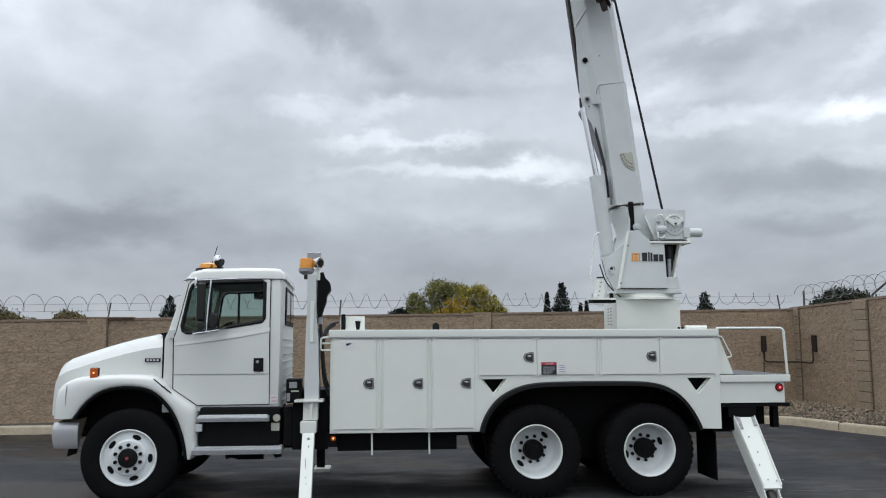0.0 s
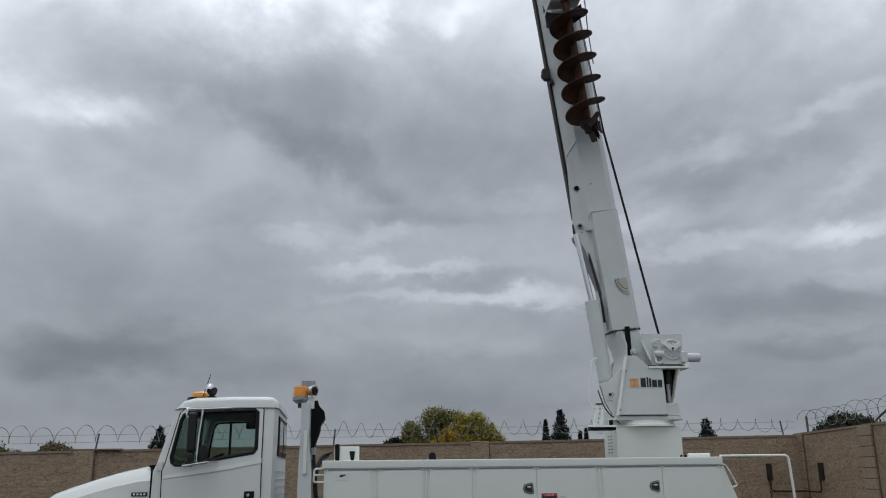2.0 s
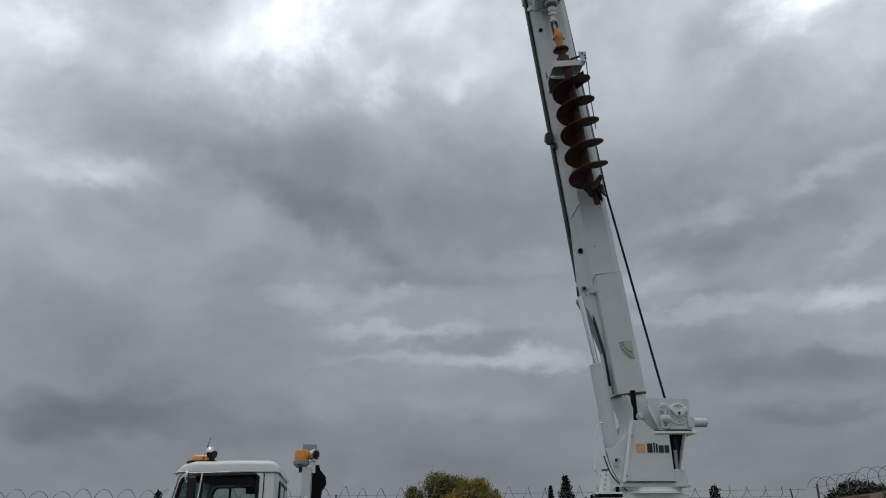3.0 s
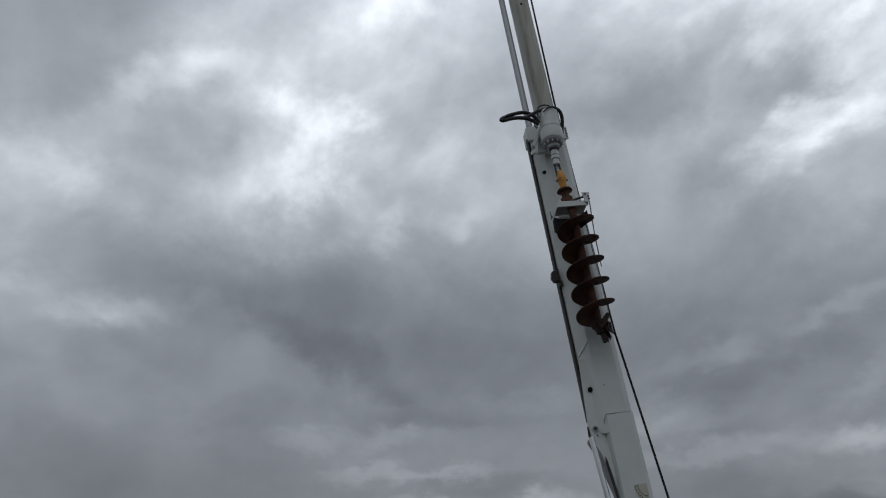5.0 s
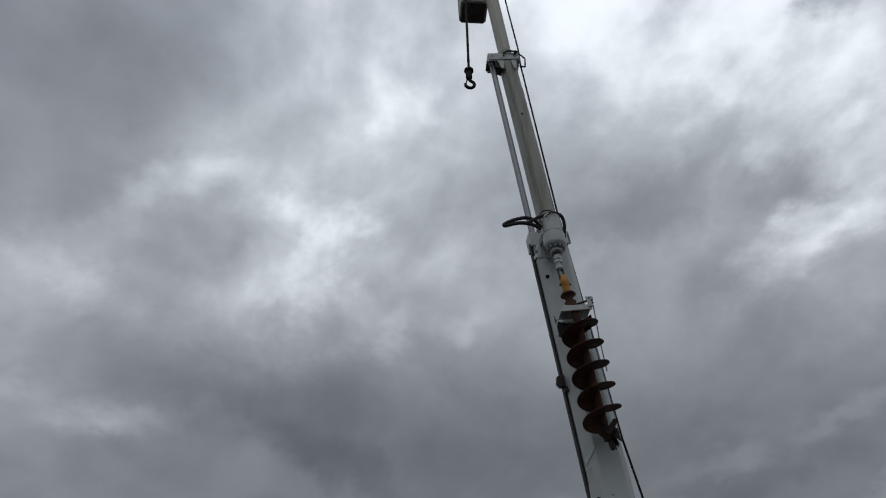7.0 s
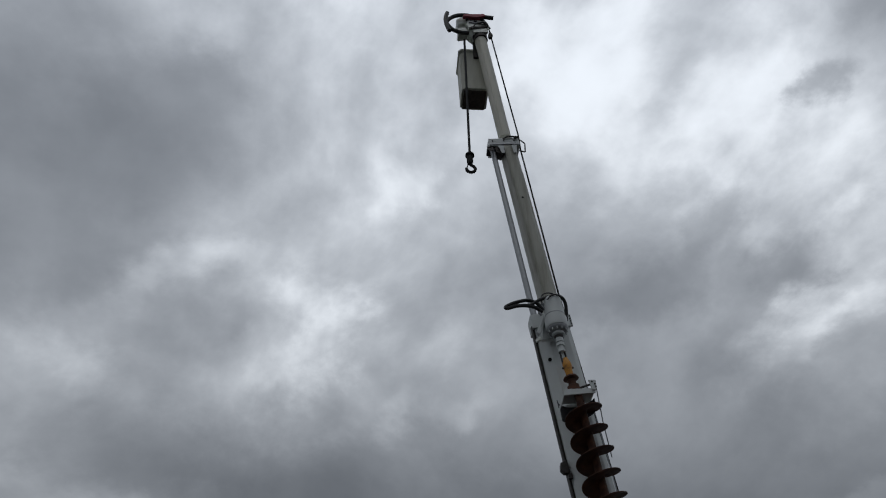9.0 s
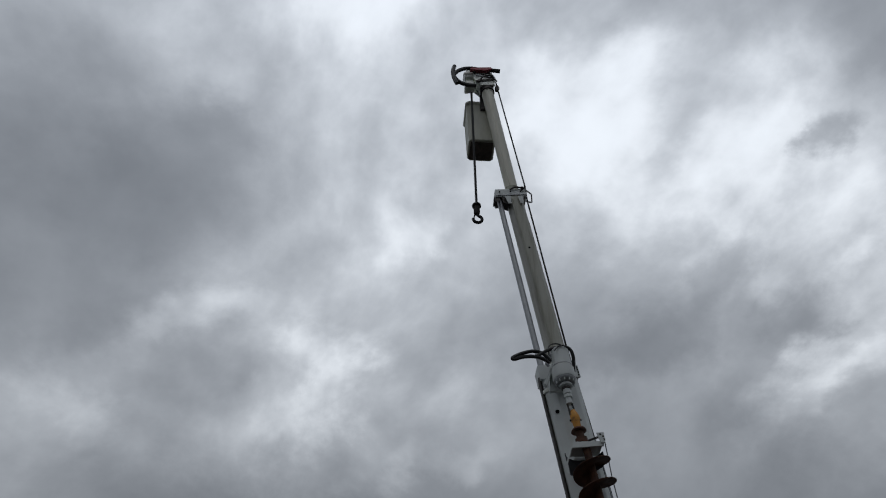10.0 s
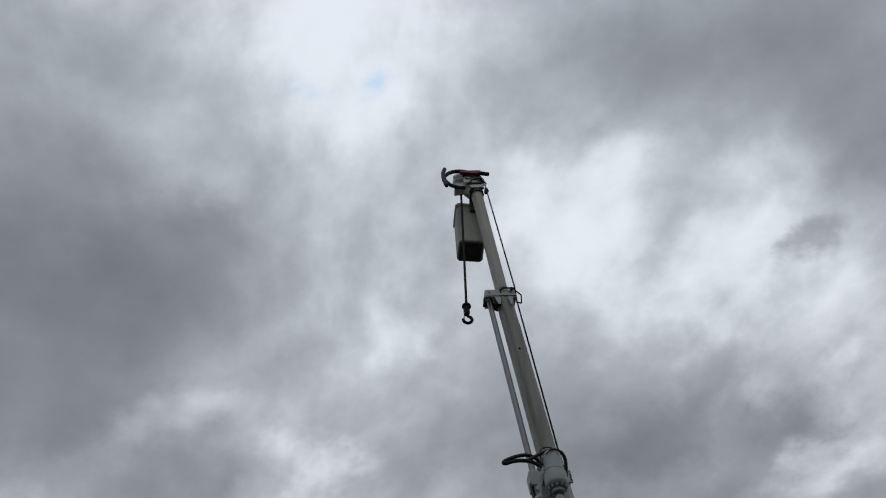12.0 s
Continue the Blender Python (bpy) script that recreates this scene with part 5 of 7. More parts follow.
leg("leg_web", 4.146, 4.158, 0.018, 0.885, -0.524, 0.19, 0.010, rear_leg, 0.060)
leg("leg_web", 4.387, 4.399, 0.018, 0.885, -0.524, 0.19, 0.010, rear_leg, 0.020)
for x0, x1, f in ((4.166, 4.215, 0.16), (4.350, 4.384, 0.12)):
    leg("leg_slot", x0, x1, 0.013, 0.874, 0.013 - 0.62 * f, 0.874 - 0.82 * f, 0.008, rear_leg).data.materials[0] = SCUFFSHADE
for f, w in ((0.30, 0.0), (0.52, 0.03), (0.70, -0.01), (0.90, 0.02), (0.92, 0.11), (0.91, 0.18)):
    part("leg_rivet", rod((4.23 + w + 0.04 * f, 0.018 - 0.54 * f, 0.872 - 0.70 * f), (4.23 + w + 0.04 * f, 0.010 - 0.54 * f, 0.880 - 0.70 * f), 0.007, seg=8), STEEL, rear_leg)
part("hitch_bracket", block(4.62, 4.70, 0.4, 0.5, 0.75, 0.984, 0.005), BLACK, truck)
part("hitch_bracket", block(4.76, 4.83, 0.3, 0.4, 0.72, 0.984, 0.005), BLACK, truck)

# pedestal on the bed
ped = part("pedestal", block(3.06, 3.895, 0.90, 1.46, 1.345, 2.27, 0.008), WHITE, truck, "white square derrick pedestal")
for k in range(6):
    for c in range(2):
        part("louvre", block(3.054, 3.0595, 1.10 + c * 0.12, 1.15 + c * 0.12, 1.96 + k * 0.04, 1.970 + k * 0.04), BRACKETGREY, ped)
# scuffs and slots on the front leg
for dx, y, z, w, h in ((0.010, -0.185, 0.635, 0.006, 0.03), (-0.012, -0.30, 0.45, 0.003, 0.16), (-0.004, -0.36, 0.34, 0.004, 0.02), (0.004, -0.39, 0.28, 0.005, 0.012)):
    part("leg_mark", block(-0.70 + dx - w, -0.70 + dx + w, y - 0.045, y - 0.03, z - h / 2, z + h / 2, 0.004), SCUFFSHADE, front_leg)

# punched teeth along the lower step
for k in range(22):
    part("tread_tooth", block(-1.94 + 0.042 * k, -1.918 + 0.042 * k, -0.006, 0.02, 0.604, 0.622, 0.003), ALU, s)

# ---- the derrick on its pedestal ----
derrick = thing("derrick_crane", (3.48, 1.20, 2.272), "white telescopic digger derrick raised almost upright", "crane")
PIVOT = Vector((3.45, 0.0, 3.35))
RAISE = radians(83.1)
AXIS = Vector((-math.cos(RAISE), 0, math.sin(RAISE)))
TOPSIDE = Vector((math.sin(RAISE), 0, math.cos(RAISE)))


def B(s, n, y, k=None):
    """A point of the boom: s along it, n towards its top side, y across the truck; k stretches the boom a little about the eye's height."""
    k = 1.0 + max(0.0, min(y, 1.12) - 1.0) / 10.3 if k is None else k
    p = PIVOT + AXIS * s + TOPSIDE * n
    return Vector((p.x * k, y, 1.74 + (p.z - 1.74) * k))


def T(s, n, y):
    """The same for the slim parts in the boom's middle plane."""
    return B(s, n, y, 1.0243)


def boom_box(s0, s1, section, bevel=0.012):
    """A length of boom with the section (n, y)."""
    return bevelled(loft([[B(s, n, y) for n, y in section] for s in (s0, s1)]), bevel, 2, 20)


def boom_plate(points, y0, y1, bevel=0.004):
    """A plate with the outline points (s, n)."""
    return bevelled(loft([[B(s, n, y) for s, n in points] for y in (y0, y1)]), bevel, 2, 20)


def tip_part(points, y0, y1, bevel=0.004):
    """The same at the tip."""
    return bevelled(loft([[T(s, n, y) for s, n in points] for y in (y0, y1)]), bevel, 2, 20)


def boom_ring(profile, n, y, seg=28):
    """A turned part: the profile (radius, s) round a line along the boom."""
    return lathe_along(profile, B(0, n, y), AXIS, seg)


def lathe_along(profile, at, axis, seg=28):
    bm = lathe(profile, (0, 0, 0), "z", seg)
    bmesh.ops.transform(bm, verts=bm.verts, matrix=Matrix.Translation(at) @ axis.to_track_quat("Z", "Y").to_matrix().to_4x4())
    return bm


# turret
part("slew_ring", lathe([(0.001, 2.272), (0.44, 2.272), (0.44, 2.30), (0.42, 2.315), (0.42, 2.345), (0.001, 2.345)], (3.48, 1.20, 0), "z", 48), WHITE, derrick, "white slewing ring")
part("turret_base", prism([(3.03, 2.346), (3.05, 2.40), (3.88, 2.40), (3.91, 2.346)], 0.82, 1.52, 0.01), BOOMWHITE, derrick)
CHEEK = [(3.085, 2.402), (3.235, 3.135), (3.25, 3.145), (3.36, 3.145), (3.40, 3.10), (3.50, 3.01), (3.68, 2.99), (3.705, 2.402)]
cheek = part("turret_cheek", prism(CHEEK, 0.80, 0.83, 0.005), BOOMWHITE, derrick, "white turret side plate")
part("far_cheek", prism(CHEEK, 1.47, 1.50, 0.005), BOOMWHITE, cheek)
part("turret_web", prism([(3.16, 2.402), (3.69, 2.402), (3.66, 2.95), (3.30, 3.05)], 0.832, 1.468), BOOMWHITE, cheek)
part("cheek_edge", prism([(3.055, 2.402), (3.083, 2.402), (3.234, 3.14), (3.212, 3.14)], 0.775, 0.86, 0.004), WHITE, cheek)
part("cheek_foot", prism([(3.06, 2.40), (3.70, 2.40), (3.70, 2.412), (3.06, 2.412)], 0.79, 0.799), DARKSTEEL, cheek)
part("pivot_pin", rod((3.385, 0.93, 3.215), (3.385, 1.54, 3.215), 0.032, seg=20, bevel=0.008), BOOMWHITE, cheek)
part("pin_collar", rod((3.385, 0.96, 3.215), (3.385, 0.985, 3.215), 0.05, seg=24, bevel=0.006), BOOMWHITE, cheek)
for z in (2.47, 2.95):
    part("cheek_bolt", rod((3.09 + (z - 2.45) * 0.215, 0.760, z), (3.09 + (z - 2.45) * 0.215, 0.776, z), 0.012, seg=8), STEEL, cheek)
NEAR = [(3.20, 3.47), (3.25, 3.30), (3.245, 3.14), (3.20, 2.95), (3.13, 2.64), (3.08, 2.402)]
FAR = [(3.13, 3.52), (3.11, 3.39), (3.22, 3.175), (3.17, 2.97), (3.04, 2.67), (3.06, 2.402)]
part("turret_spine", loft([[(x, 0.87, z) for x, z in NEAR] + [(x + 0.02, 0.872, z) for x, z in NEAR[::-1]], [(x, 1.28, z) for x, z in FAR] + [(x + 0.02, 1.30, z) for x, z in FAR[::-1]]]), BOOMWHITE, derrick, "white turret spine that carries the boom", smooth=50)
# side plate under the lift cylinder, with its lug and the small platform beside it
foot_plate = part("foot_plate", prism([(2.875, 2.80), (2.90, 2.70), (2.937, 2.577), (3.026, 2.402), (3.085, 2.402), (3.20, 2.95), (3.17, 2.99), (3.0, 2.83)], 0.88, 0.905, 0.004), BOOMWHITE, derrick)
part("plate_seam", tube([(2.885, 0.878, 2.78), (2.932, 0.878, 2.58), (3.02, 0.878, 2.41)], 0.004, 6), DARKSTEEL, foot_plate)
part("foot_lug", rod((3.001, 0.855, 2.655), (3.001, 0.879, 2.655), 0.036, seg=20, bevel=0.006), BOOMWHITE, foot_plate)
part("lug_pin", rod((3.001, 0.846, 2.665), (3.001, 0.854, 2.665), 0.020, seg=16), DARKSTEEL, foot_plate)
part("lug_shelf", block(2.965, 3.04, 0.84, 0.879, 2.595, 2.608, 0.003), BOOMWHITE, foot_plate)
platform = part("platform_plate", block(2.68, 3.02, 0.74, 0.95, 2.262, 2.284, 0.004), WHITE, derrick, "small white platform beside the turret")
# black block draws the shadow gap below the platform
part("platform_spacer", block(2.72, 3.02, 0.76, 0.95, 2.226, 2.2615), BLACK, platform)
part("platform_bracket", prism([(2.74, 2.2845), (2.861, 2.2845), (2.882, 2.372), (2.855, 2.532), (2.80, 2.532)], 0.75, 0.79, 0.006), WHITE, platform)
part("platform_gusset", prism([(2.875, 2.2845), (2.93, 2.2845), (2.92, 2.40), (2.885, 2.48)], 0.80, 0.82, 0.004), BOOMWHITE, platform)
part("platform_stop", block(2.945, 2.985, 0.75, 0.79, 2.2845, 2.345, 0.004), BLACK, platform)
for k in range(4):
    part("bracket_bolt", rod((2.795 + k * 0.012, 0.738, 2.315 + 0.055 * k), (2.795 + k * 0.012, 0.749, 2.315 + 0.055 * k), 0.010, seg=8), STEEL, platform)
part("bracket_clip", block(2.79, 2.865, 0.74, 0.80, 2.5325, 2.55, 0.004), DARKSTEEL, platform)
part("guard_loop", tube(rounded([(2.86, 0.85, 3.12), (2.79, 0.85, 3.10), (2.722, 0.85, 2.53), (2.83, 0.85, 2.47)], 0.05), 0.008, 8), WHITE, derrick, "thin white bent guard rod")
# winch
win = part("winch_frame", prism([(3.58, 3.03), (3.545, 3.14), (3.46, 3.33), (3.475, 3.435), (4.0, 3.435), (3.985, 3.03)], 0.87, 0.90, 0.005), BOOMWHITE, derrick, "white winch with motor and side plate")
part("winch_plate", prism([(3.58, 3.03), (3.545, 3.14), (3.46, 3.33), (3.475, 3.435), (4.0, 3.435), (3.985, 3.03)], 1.55, 1.58, 0.005), BOOMWHITE, win)
part("plate_edge", prism([(3.565, 3.10), (3.545, 3.10), (3.44, 3.34), (3.46, 3.35)], 0.84, 0.869, 0.004), WHITE, win)
part("winch_drum", lathe([(0.001, 0.902), (0.16, 0.902), (0.16, 1.548), (0.001, 1.548)], (3.80, 0, 3.24), "y", 28), CABLE, win)
part("winch_cheek", prism([(3.70, 3.04), (3.70, 3.20), (3.73, 3.32), (3.80, 3.365), (3.88, 3.365), (3.95, 3.32), (3.972, 3.20), (3.972, 3.04)], 0.838, 0.869, 0.008), BOOMWHITE, win)
part("winch_ring", lathe([(0.108, 0.838), (0.112, 0.822), (0.128, 0.822), (0.132, 0.838)], (3.836, 0, 3.225), "y", 36), BOOMWHITE, win)
part("winch_cover", lathe([(0.001, 0.815), (0.045, 0.817), (0.06, 0.826), (0.105, 0.830), (0.105, 0.8375), (0.001, 0.8375)], (3.836, 0, 3.225), "y", 32), BOOMWHITE, win)
for a in (38, 142):
    ca, sa = math.cos(radians(a)), math.sin(radians(a))
    part("winch_rib", prism([(3.836 + ca * r - sa * w, 3.225 + sa * r + ca * w) for r, w in ((0.0, 0.034), (0.135, 0.024), (0.135, -0.024), (0.0, -0.034))], 0.795, 0.8148, 0.005), WHITE, win)
part("winch_boss", rod((3.836, 0.785, 3.235), (3.836, 0.794, 3.235), 0.014, seg=12), DARKSTEEL, win)
for k in range(10):
    a = radians(36 * k + 18)
    part("cover_bolt", rod((3.836 + 0.085 * math.cos(a), 0.822, 3.225 + 0.085 * math.sin(a)), (3.836 + 0.085 * math.cos(a), 0.833, 3.225 + 0.085 * math.sin(a)), 0.008, seg=6), STEEL, win)
part("winch_gearbox", rod((3.585, 0.80, 3.165), (3.705, 0.80, 3.165), 0.043, seg=20, bevel=0.008), BOOMWHITE, win)
part("gearbox_cap", rod((3.66, 0.80, 3.165), (3.678, 0.80, 3.165), 0.05, seg=20, bevel=0.003), BOOMWHITE, win)
part("valve_block", block(3.60, 3.68, 0.80, 0.868, 3.20, 3.32, 0.008), BOOMWHITE, win)
part("valve_port", rod((3.625, 0.80, 3.25), (3.59, 0.78, 3.25), 0.016, seg=10), STEEL, win)
part("valve_tube", tube(rounded([(3.61, 0.80, 3.31), (3.61, 0.79, 3.345), (3.66, 0.79, 3.345), (3.69, 0.83, 3.30)], 0.02), 0.012, 8), WHITE, win)
part("valve_tube", tube(rounded([(3.60, 0.79, 3.13), (3.60, 0.79, 3.06), (3.66, 0.80, 3.05), (3.70, 0.83, 3.09)], 0.02), 0.013, 8), WHITE, win)
part("drain_cock", rod((3.615, 0.79, 3.05), (3.615, 0.79, 3.015), 0.016, seg=10), STEEL, win)
part("winch_motor", rod((3.99, 0.87, 3.13), (4.205, 0.87, 3.13), 0.058, seg=24, bevel=0.016), BOOMWHITE, win)
part("motor_flange", block(3.94, 4.03, 0.80, 0.94, 3.06, 3.20, 0.012), BOOMWHITE, win)
part("flange_lug", block(3.985, 4.035, 0.80, 0.83, 2.985, 3.06, 0.006), WHITE, win)
part("winch_bed", block(3.52, 4.0, 0.83, 1.60, 3.012, 3.029, 0.003), DARKSTEEL, win)
part("winch_shelf", block(3.495, 4.03, 0.78, 1.60, 2.983, 3.011, 0.005), WHITE, win)
part("winch_stay", prism([(3.735, 2.60), (3.86, 2.54), (3.90, 2.982), (3.735, 2.982)], 0.95, 0.99), BLACK, win)
part("stay_edge", prism([(3.793, 2.54), (3.815, 2.54), (3.921, 2.982), (3.895, 2.982)], 0.82, 0.94, 0.004), WHITE, derrick)
part("rear_column", prism([(3.705, 2.402), (3.882, 2.402), (3.861, 2.56), (3.713, 2.56)], 0.84, 1.48, 0.01), BOOMWHITE, derrick)
part("hose_fitting", block(3.745, 3.785, 0.86, 0.90, 2.562, 2.72, 0.008), STEEL, derrick)
part("fitting_nut", rod((3.765, 0.88, 2.72), (3.765, 0.88, 2.79), 0.024, seg=6), STEEL, derrick)
part("hose_bundle", tube(rounded([(3.80, 1.0, 2.56), (3.80, 0.95, 2.70), (3.80, 0.95, 2.96)], 0.04), 0.045, 10), HOSE, derrick)
# logo as plain shapes
logo = part("logo_mark", prism([(3.25, 2.755), (3.25, 2.856), (3.355, 2.856), (3.355, 2.755)], 0.793, 0.7975, holes=([(3.265, 2.77), (3.265, 2.841), (3.34, 2.841), (3.34, 2.77)],)), ORANGE, derrick, "orange square emblem")
part("logo_mark_core", prism([(3.28, 2.76), (3.285, 2.828), (3.32, 2.828), (3.325, 2.76), (3.31, 2.76), (3.308, 2.785), (3.297, 2.785), (3.295, 2.76)], 0.792, 0.7928), ORANGE, logo)
for x0, x1, z1 in ((3.383, 3.45, 2.862), (3.462, 3.482, 2.872), (3.492, 3.518, 2.86), (3.53, 3.592, 2.84), (3.603, 3.66, 2.84)):
    part("logo_bar", block(x0 + 0.002, x1, 0.793, 0.7975, 2.752, z1), DECALBLACK, logo)

# lower boom
LOW = [(-0.34, 1.06), (-0.30, 0.985), (0.02, 0.985), (0.075, 1.05), (0.075, 1.45), (0.02, 1.515), (-0.30, 1.515), (-0.34, 1.44)]
MAIN = [(-0.502, 1.135), (-0.32, 1.0), (0.0, 1.0), (0.06, 1.06), (0.06, 1.44), (0.0, 1.50), (-0.32, 1.50), (-0.502, 1.365)]
main = part("main_boom", boom_box(1.55, 6.42, MAIN), BOOMWHITE, derrick, "white steel main boom section", smooth=25)
part("boom_sleeve", boom_box(0.18, 1.80, LOW), BOOMWHITE, main, smooth=25)
# dark band paints the thin shadow line under the sleeve
part("sleeve_edge", boom_box(0.155, 0.179, [(n * 0.985, 1.25 + (y - 1.25) * 0.985) for n, y in LOW], 0.003), DARKSTEEL, main)
part("gusset_plate", boom_plate([(0.45, -0.335), (0.75, -0.345), (1.30, -0.47), (1.50, -0.56), (1.74, -0.565), (2.3, -0.525), (2.6, -0.5), (2.6, -0.32), (0.45, -0.32)], 1.075, 1.10), BOOMWHITE, main)
part("gusset_plate", boom_plate([(0.45, -0.33), (0.75, -0.335), (1.30, -0.41), (1.50, -0.48), (1.74, -0.48), (2.3, -0.44), (2.6, -0.42), (2.6, -0.32), (0.45, -0.32)], 1.40, 1.425), BOOMWHITE, main)
part("gusset_web", boom_plate([(0.75, -0.34), (1.30, -0.46), (1.50, -0.545), (1.54, -0.545), (1.54, -0.32), (0.75, -0.32)], 1.101, 1.399), STEEL, main)
part("boom_foot", prism([(3.20, 3.53), (3.46, 3.55), (3.50, 3.45), (3.58, 3.32), (3.68, 3.14), (3.62, 2.95), (3.30, 2.98), (3.22, 3.30)], 1.0, 1.46, 0.01), BOOMWHITE, main)
part("foot_slot", prism([(3.285, 3.55), (3.355, 3.55), (3.365, 3.12), (3.305, 3.12)], 0.985, 0.999), BLACK, main)
for s, n, r in ((2.16, -0.43, 0.033), (1.63, -0.475, 0.042)):
    part("pin_boss", rod(B(s, n, 1.045), B(s, n, 1.10), r, seg=20, bevel=0.004), BOOMWHITE if r > 0.04 else BLACK, main)
part("pin_ring", rod(B(1.63, -0.475, 1.038), B(1.63, -0.475, 1.044), 0.028, seg=20), STEEL, main)
part("pin_centre", rod(B(1.63, -0.475, 1.033), B(1.63, -0.475, 1.0375), 0.014, seg=12), BLACK, main)
part("small_hole", rod(B(2.20, -0.23, 0.995), B(2.20, -0.23, 1.01), 0.009, seg=10), BLACK, main)
part("side_hole", rod(B(5.67, -0.39, 1.03), B(5.67, -0.39, 1.085), 0.03, seg=16), BLACK, main)
part("grease_hole", rod(B(1.535, -0.465, 1.06), B(1.535, -0.465, 1.08), 0.009, seg=10), BLACK, main)
part("weld_seam", tube([B(2.62, -0.50, 1.122), B(2.83, -0.335, 1.002), B(2.87, -0.31, 0.994)], 0.009, 6), WHITE, main)
part("sleeve_seam", tube([B(1.66, -0.345, 1.03), B(1.74, -0.335, 0.99), B(1.80, -0.30, 0.98), B(1.81, 0.07, 1.0)], 0.005, 6), STEEL, main)
fan = [(0.86, -0.155), (0.86, 0.01)]
fan += [(0.86 - 0.235 * math.sin(a), 0.015 - 0.17 * math.cos(a)) for a in (radians(90 - 10 * k) for k in range(0, 9))]
plate = part("angle_plate", boom_plate(fan, 0.972, 0.984, 0.002), CREAM, main, "cream boom angle indicator plate")
for k in range(7):
    a = radians(8 + 12 * k)
    for r in (0.20, 0.155):
        part("plate_dot", rod(B(0.86 - r * 1.02 * math.sin(a), 0.0 - r * 0.72 * math.cos(a), 0.968), B(0.86 - r * 1.02 * math.sin(a), 0.0 - r * 0.72 * math.cos(a), 0.972), 0.008, seg=8), DECALBLACK, plate)
# extension rail on the underside
part("boom_conduit", boom_box(1.75, 6.35, [(-0.545, 1.18), (-0.535, 1.15), (-0.504, 1.16), (-0.504, 1.24), (-0.545, 1.24)], 0.003), DARKSTEEL, main, "grey conduit along the boom's underside")
part("conduit_clamp", boom_plate([(3.80, -0.59), (3.86, -0.63), (3.96, -0.61), (4.00, -0.505), (3.80, -0.505)], 1.06, 1.20, 0.01), DARKSTEEL, main)
part("conduit_clamp", boom_plate([(3.72, -0.54), (3.80, -0.54), (3.80, -0.48), (3.72, -0.48)], 1.08, 1.16, 0.005), DARKSTEEL, main)
part("kink_plate", boom_plate([(1.46, -0.572), (1.54, -0.592), (1.66, -0.582), (1.66, -0.562), (1.46, -0.55)], 1.055, 1.12, 0.005), DARKSTEEL, main)
# lift cylinder
cyl = part("lift_cylinder", rod(B(-0.53, -0.505, 1.05), B(0.60, -0.505, 1.05), 0.094, seg=32, bevel=0.008), BOOMWHITE, derrick, "white lift cylinder with chrome rod")
part("cylinder_band", rod(B(-0.44, -0.505, 1.05), B(-0.42, -0.505, 1.05), 0.101, seg=32), BOOMWHITE, cyl)
part("cylinder_rod", rod(B(0.60, -0.505, 1.05), B(1.52, -0.555, 1.05), 0.036, seg=20), CHROME, cyl)
part("cylinder_eye", rod(B(-0.63, -0.505, 0.98), B(-0.63, -0.505, 1.15), 0.075, seg=20, bevel=0.01), WHITE, cyl)
part("cylinder_pin", rod(B(-0.63, -0.505, 0.88), B(-0.63, -0.505, 1.26), 0.035, seg=16, bevel=0.004), STEEL, cyl)
part("boom_hose", tube(rounded([B(-0.55, -0.63, 1.0), B(-0.8, -0.60, 0.95), B(-1.0, -0.45, 0.9)], 0.1), 0.009, 8), HOSE, derrick)
part("boom_hose", tube(rounded([B(0.3, -0.38, 1.08), B(0.62, -0.37, 1.02), B(0.95, -0.40, 1.06), B(1.3, -0.44, 1.1)], 0.1), 0.02, 8), HOSE, derrick)
part("boom_hose", tube(rounded([B(0.2, -0.36, 1.06), B(0.55, -0.345, 1.0), B(0.8, -0.37, 1.06)], 0.1), 0.014, 8), STEEL, derrick)

# middle section
MID = [(-0.268, 1.14), (-0.228, 1.06), (-0.045, 1.06), (0.0, 1.12), (0.0, 1.38), (-0.045, 1.44), (-0.228, 1.44), (-0.268, 1.36)]
mid = part("middle_boom", boom_box(6.38, 10.72, MID), GREYBOOM, derrick, "weathered grey-green middle boom section", smooth=25)
part("wear_strip", boom_plate([(6.7, 0.001), (9.9, 0.001), (9.9, 0.010), (6.7, 0.010)], 1.14, 1.2, 0.001), RUST, mid, "rust-streaked edge")
part("side_rib", boom_box(6.45, 10.6, [(-0.220, 1.046), (-0.212, 1.046), (-0.212, 1.0595), (-0.220, 1.0595)], 0.001), GREYBOOM, mid)
part("side_rib", boom_box(6.45, 10.6, [(-0.192, 1.046), (-0.184, 1.046), (-0.184, 1.0595), (-0.192, 1.0595)], 0.001), GREYBOOM, mid)
part("bolt_hole", rod(B(9.22, -0.13, 1.05), B(9.22, -0.13, 1.062), 0.02, seg=12), BLACK, mid)
col = part("boom_collar", boom_box(6.28, 6.55, [(-0.53, 1.12), (-0.34, 0.98), (0.02, 0.98), (0.09, 1.04), (0.09, 1.46), (0.02, 1.52), (-0.34, 1.52), (-0.53, 1.38)], 0.01), BOOMWHITE, derrick, "white collar at the main boom's mouth")
part("collar_lug", boom_plate([(6.29, 0.091), (6.29, 0.125), (6.52, 0.125), (6.52, 0.091)], 1.10, 1.16, 0.004), BOOMWHITE, col)
for k in range(4):
    part("collar_bolt", rod(B(6.33 + 0.05 * k, 0.105, 1.085), B(6.33 + 0.05 * k, 0.105, 1.099), 0.011, seg=8), DARKSTEEL, col)
ext = part("extension_tube", rod(B(6.0, -0.455, 1.16), B(10.66, -0.455, 1.16), 0.051, seg=24, bevel=0.004), STEEL, derrick, "grey steel extension cylinder")
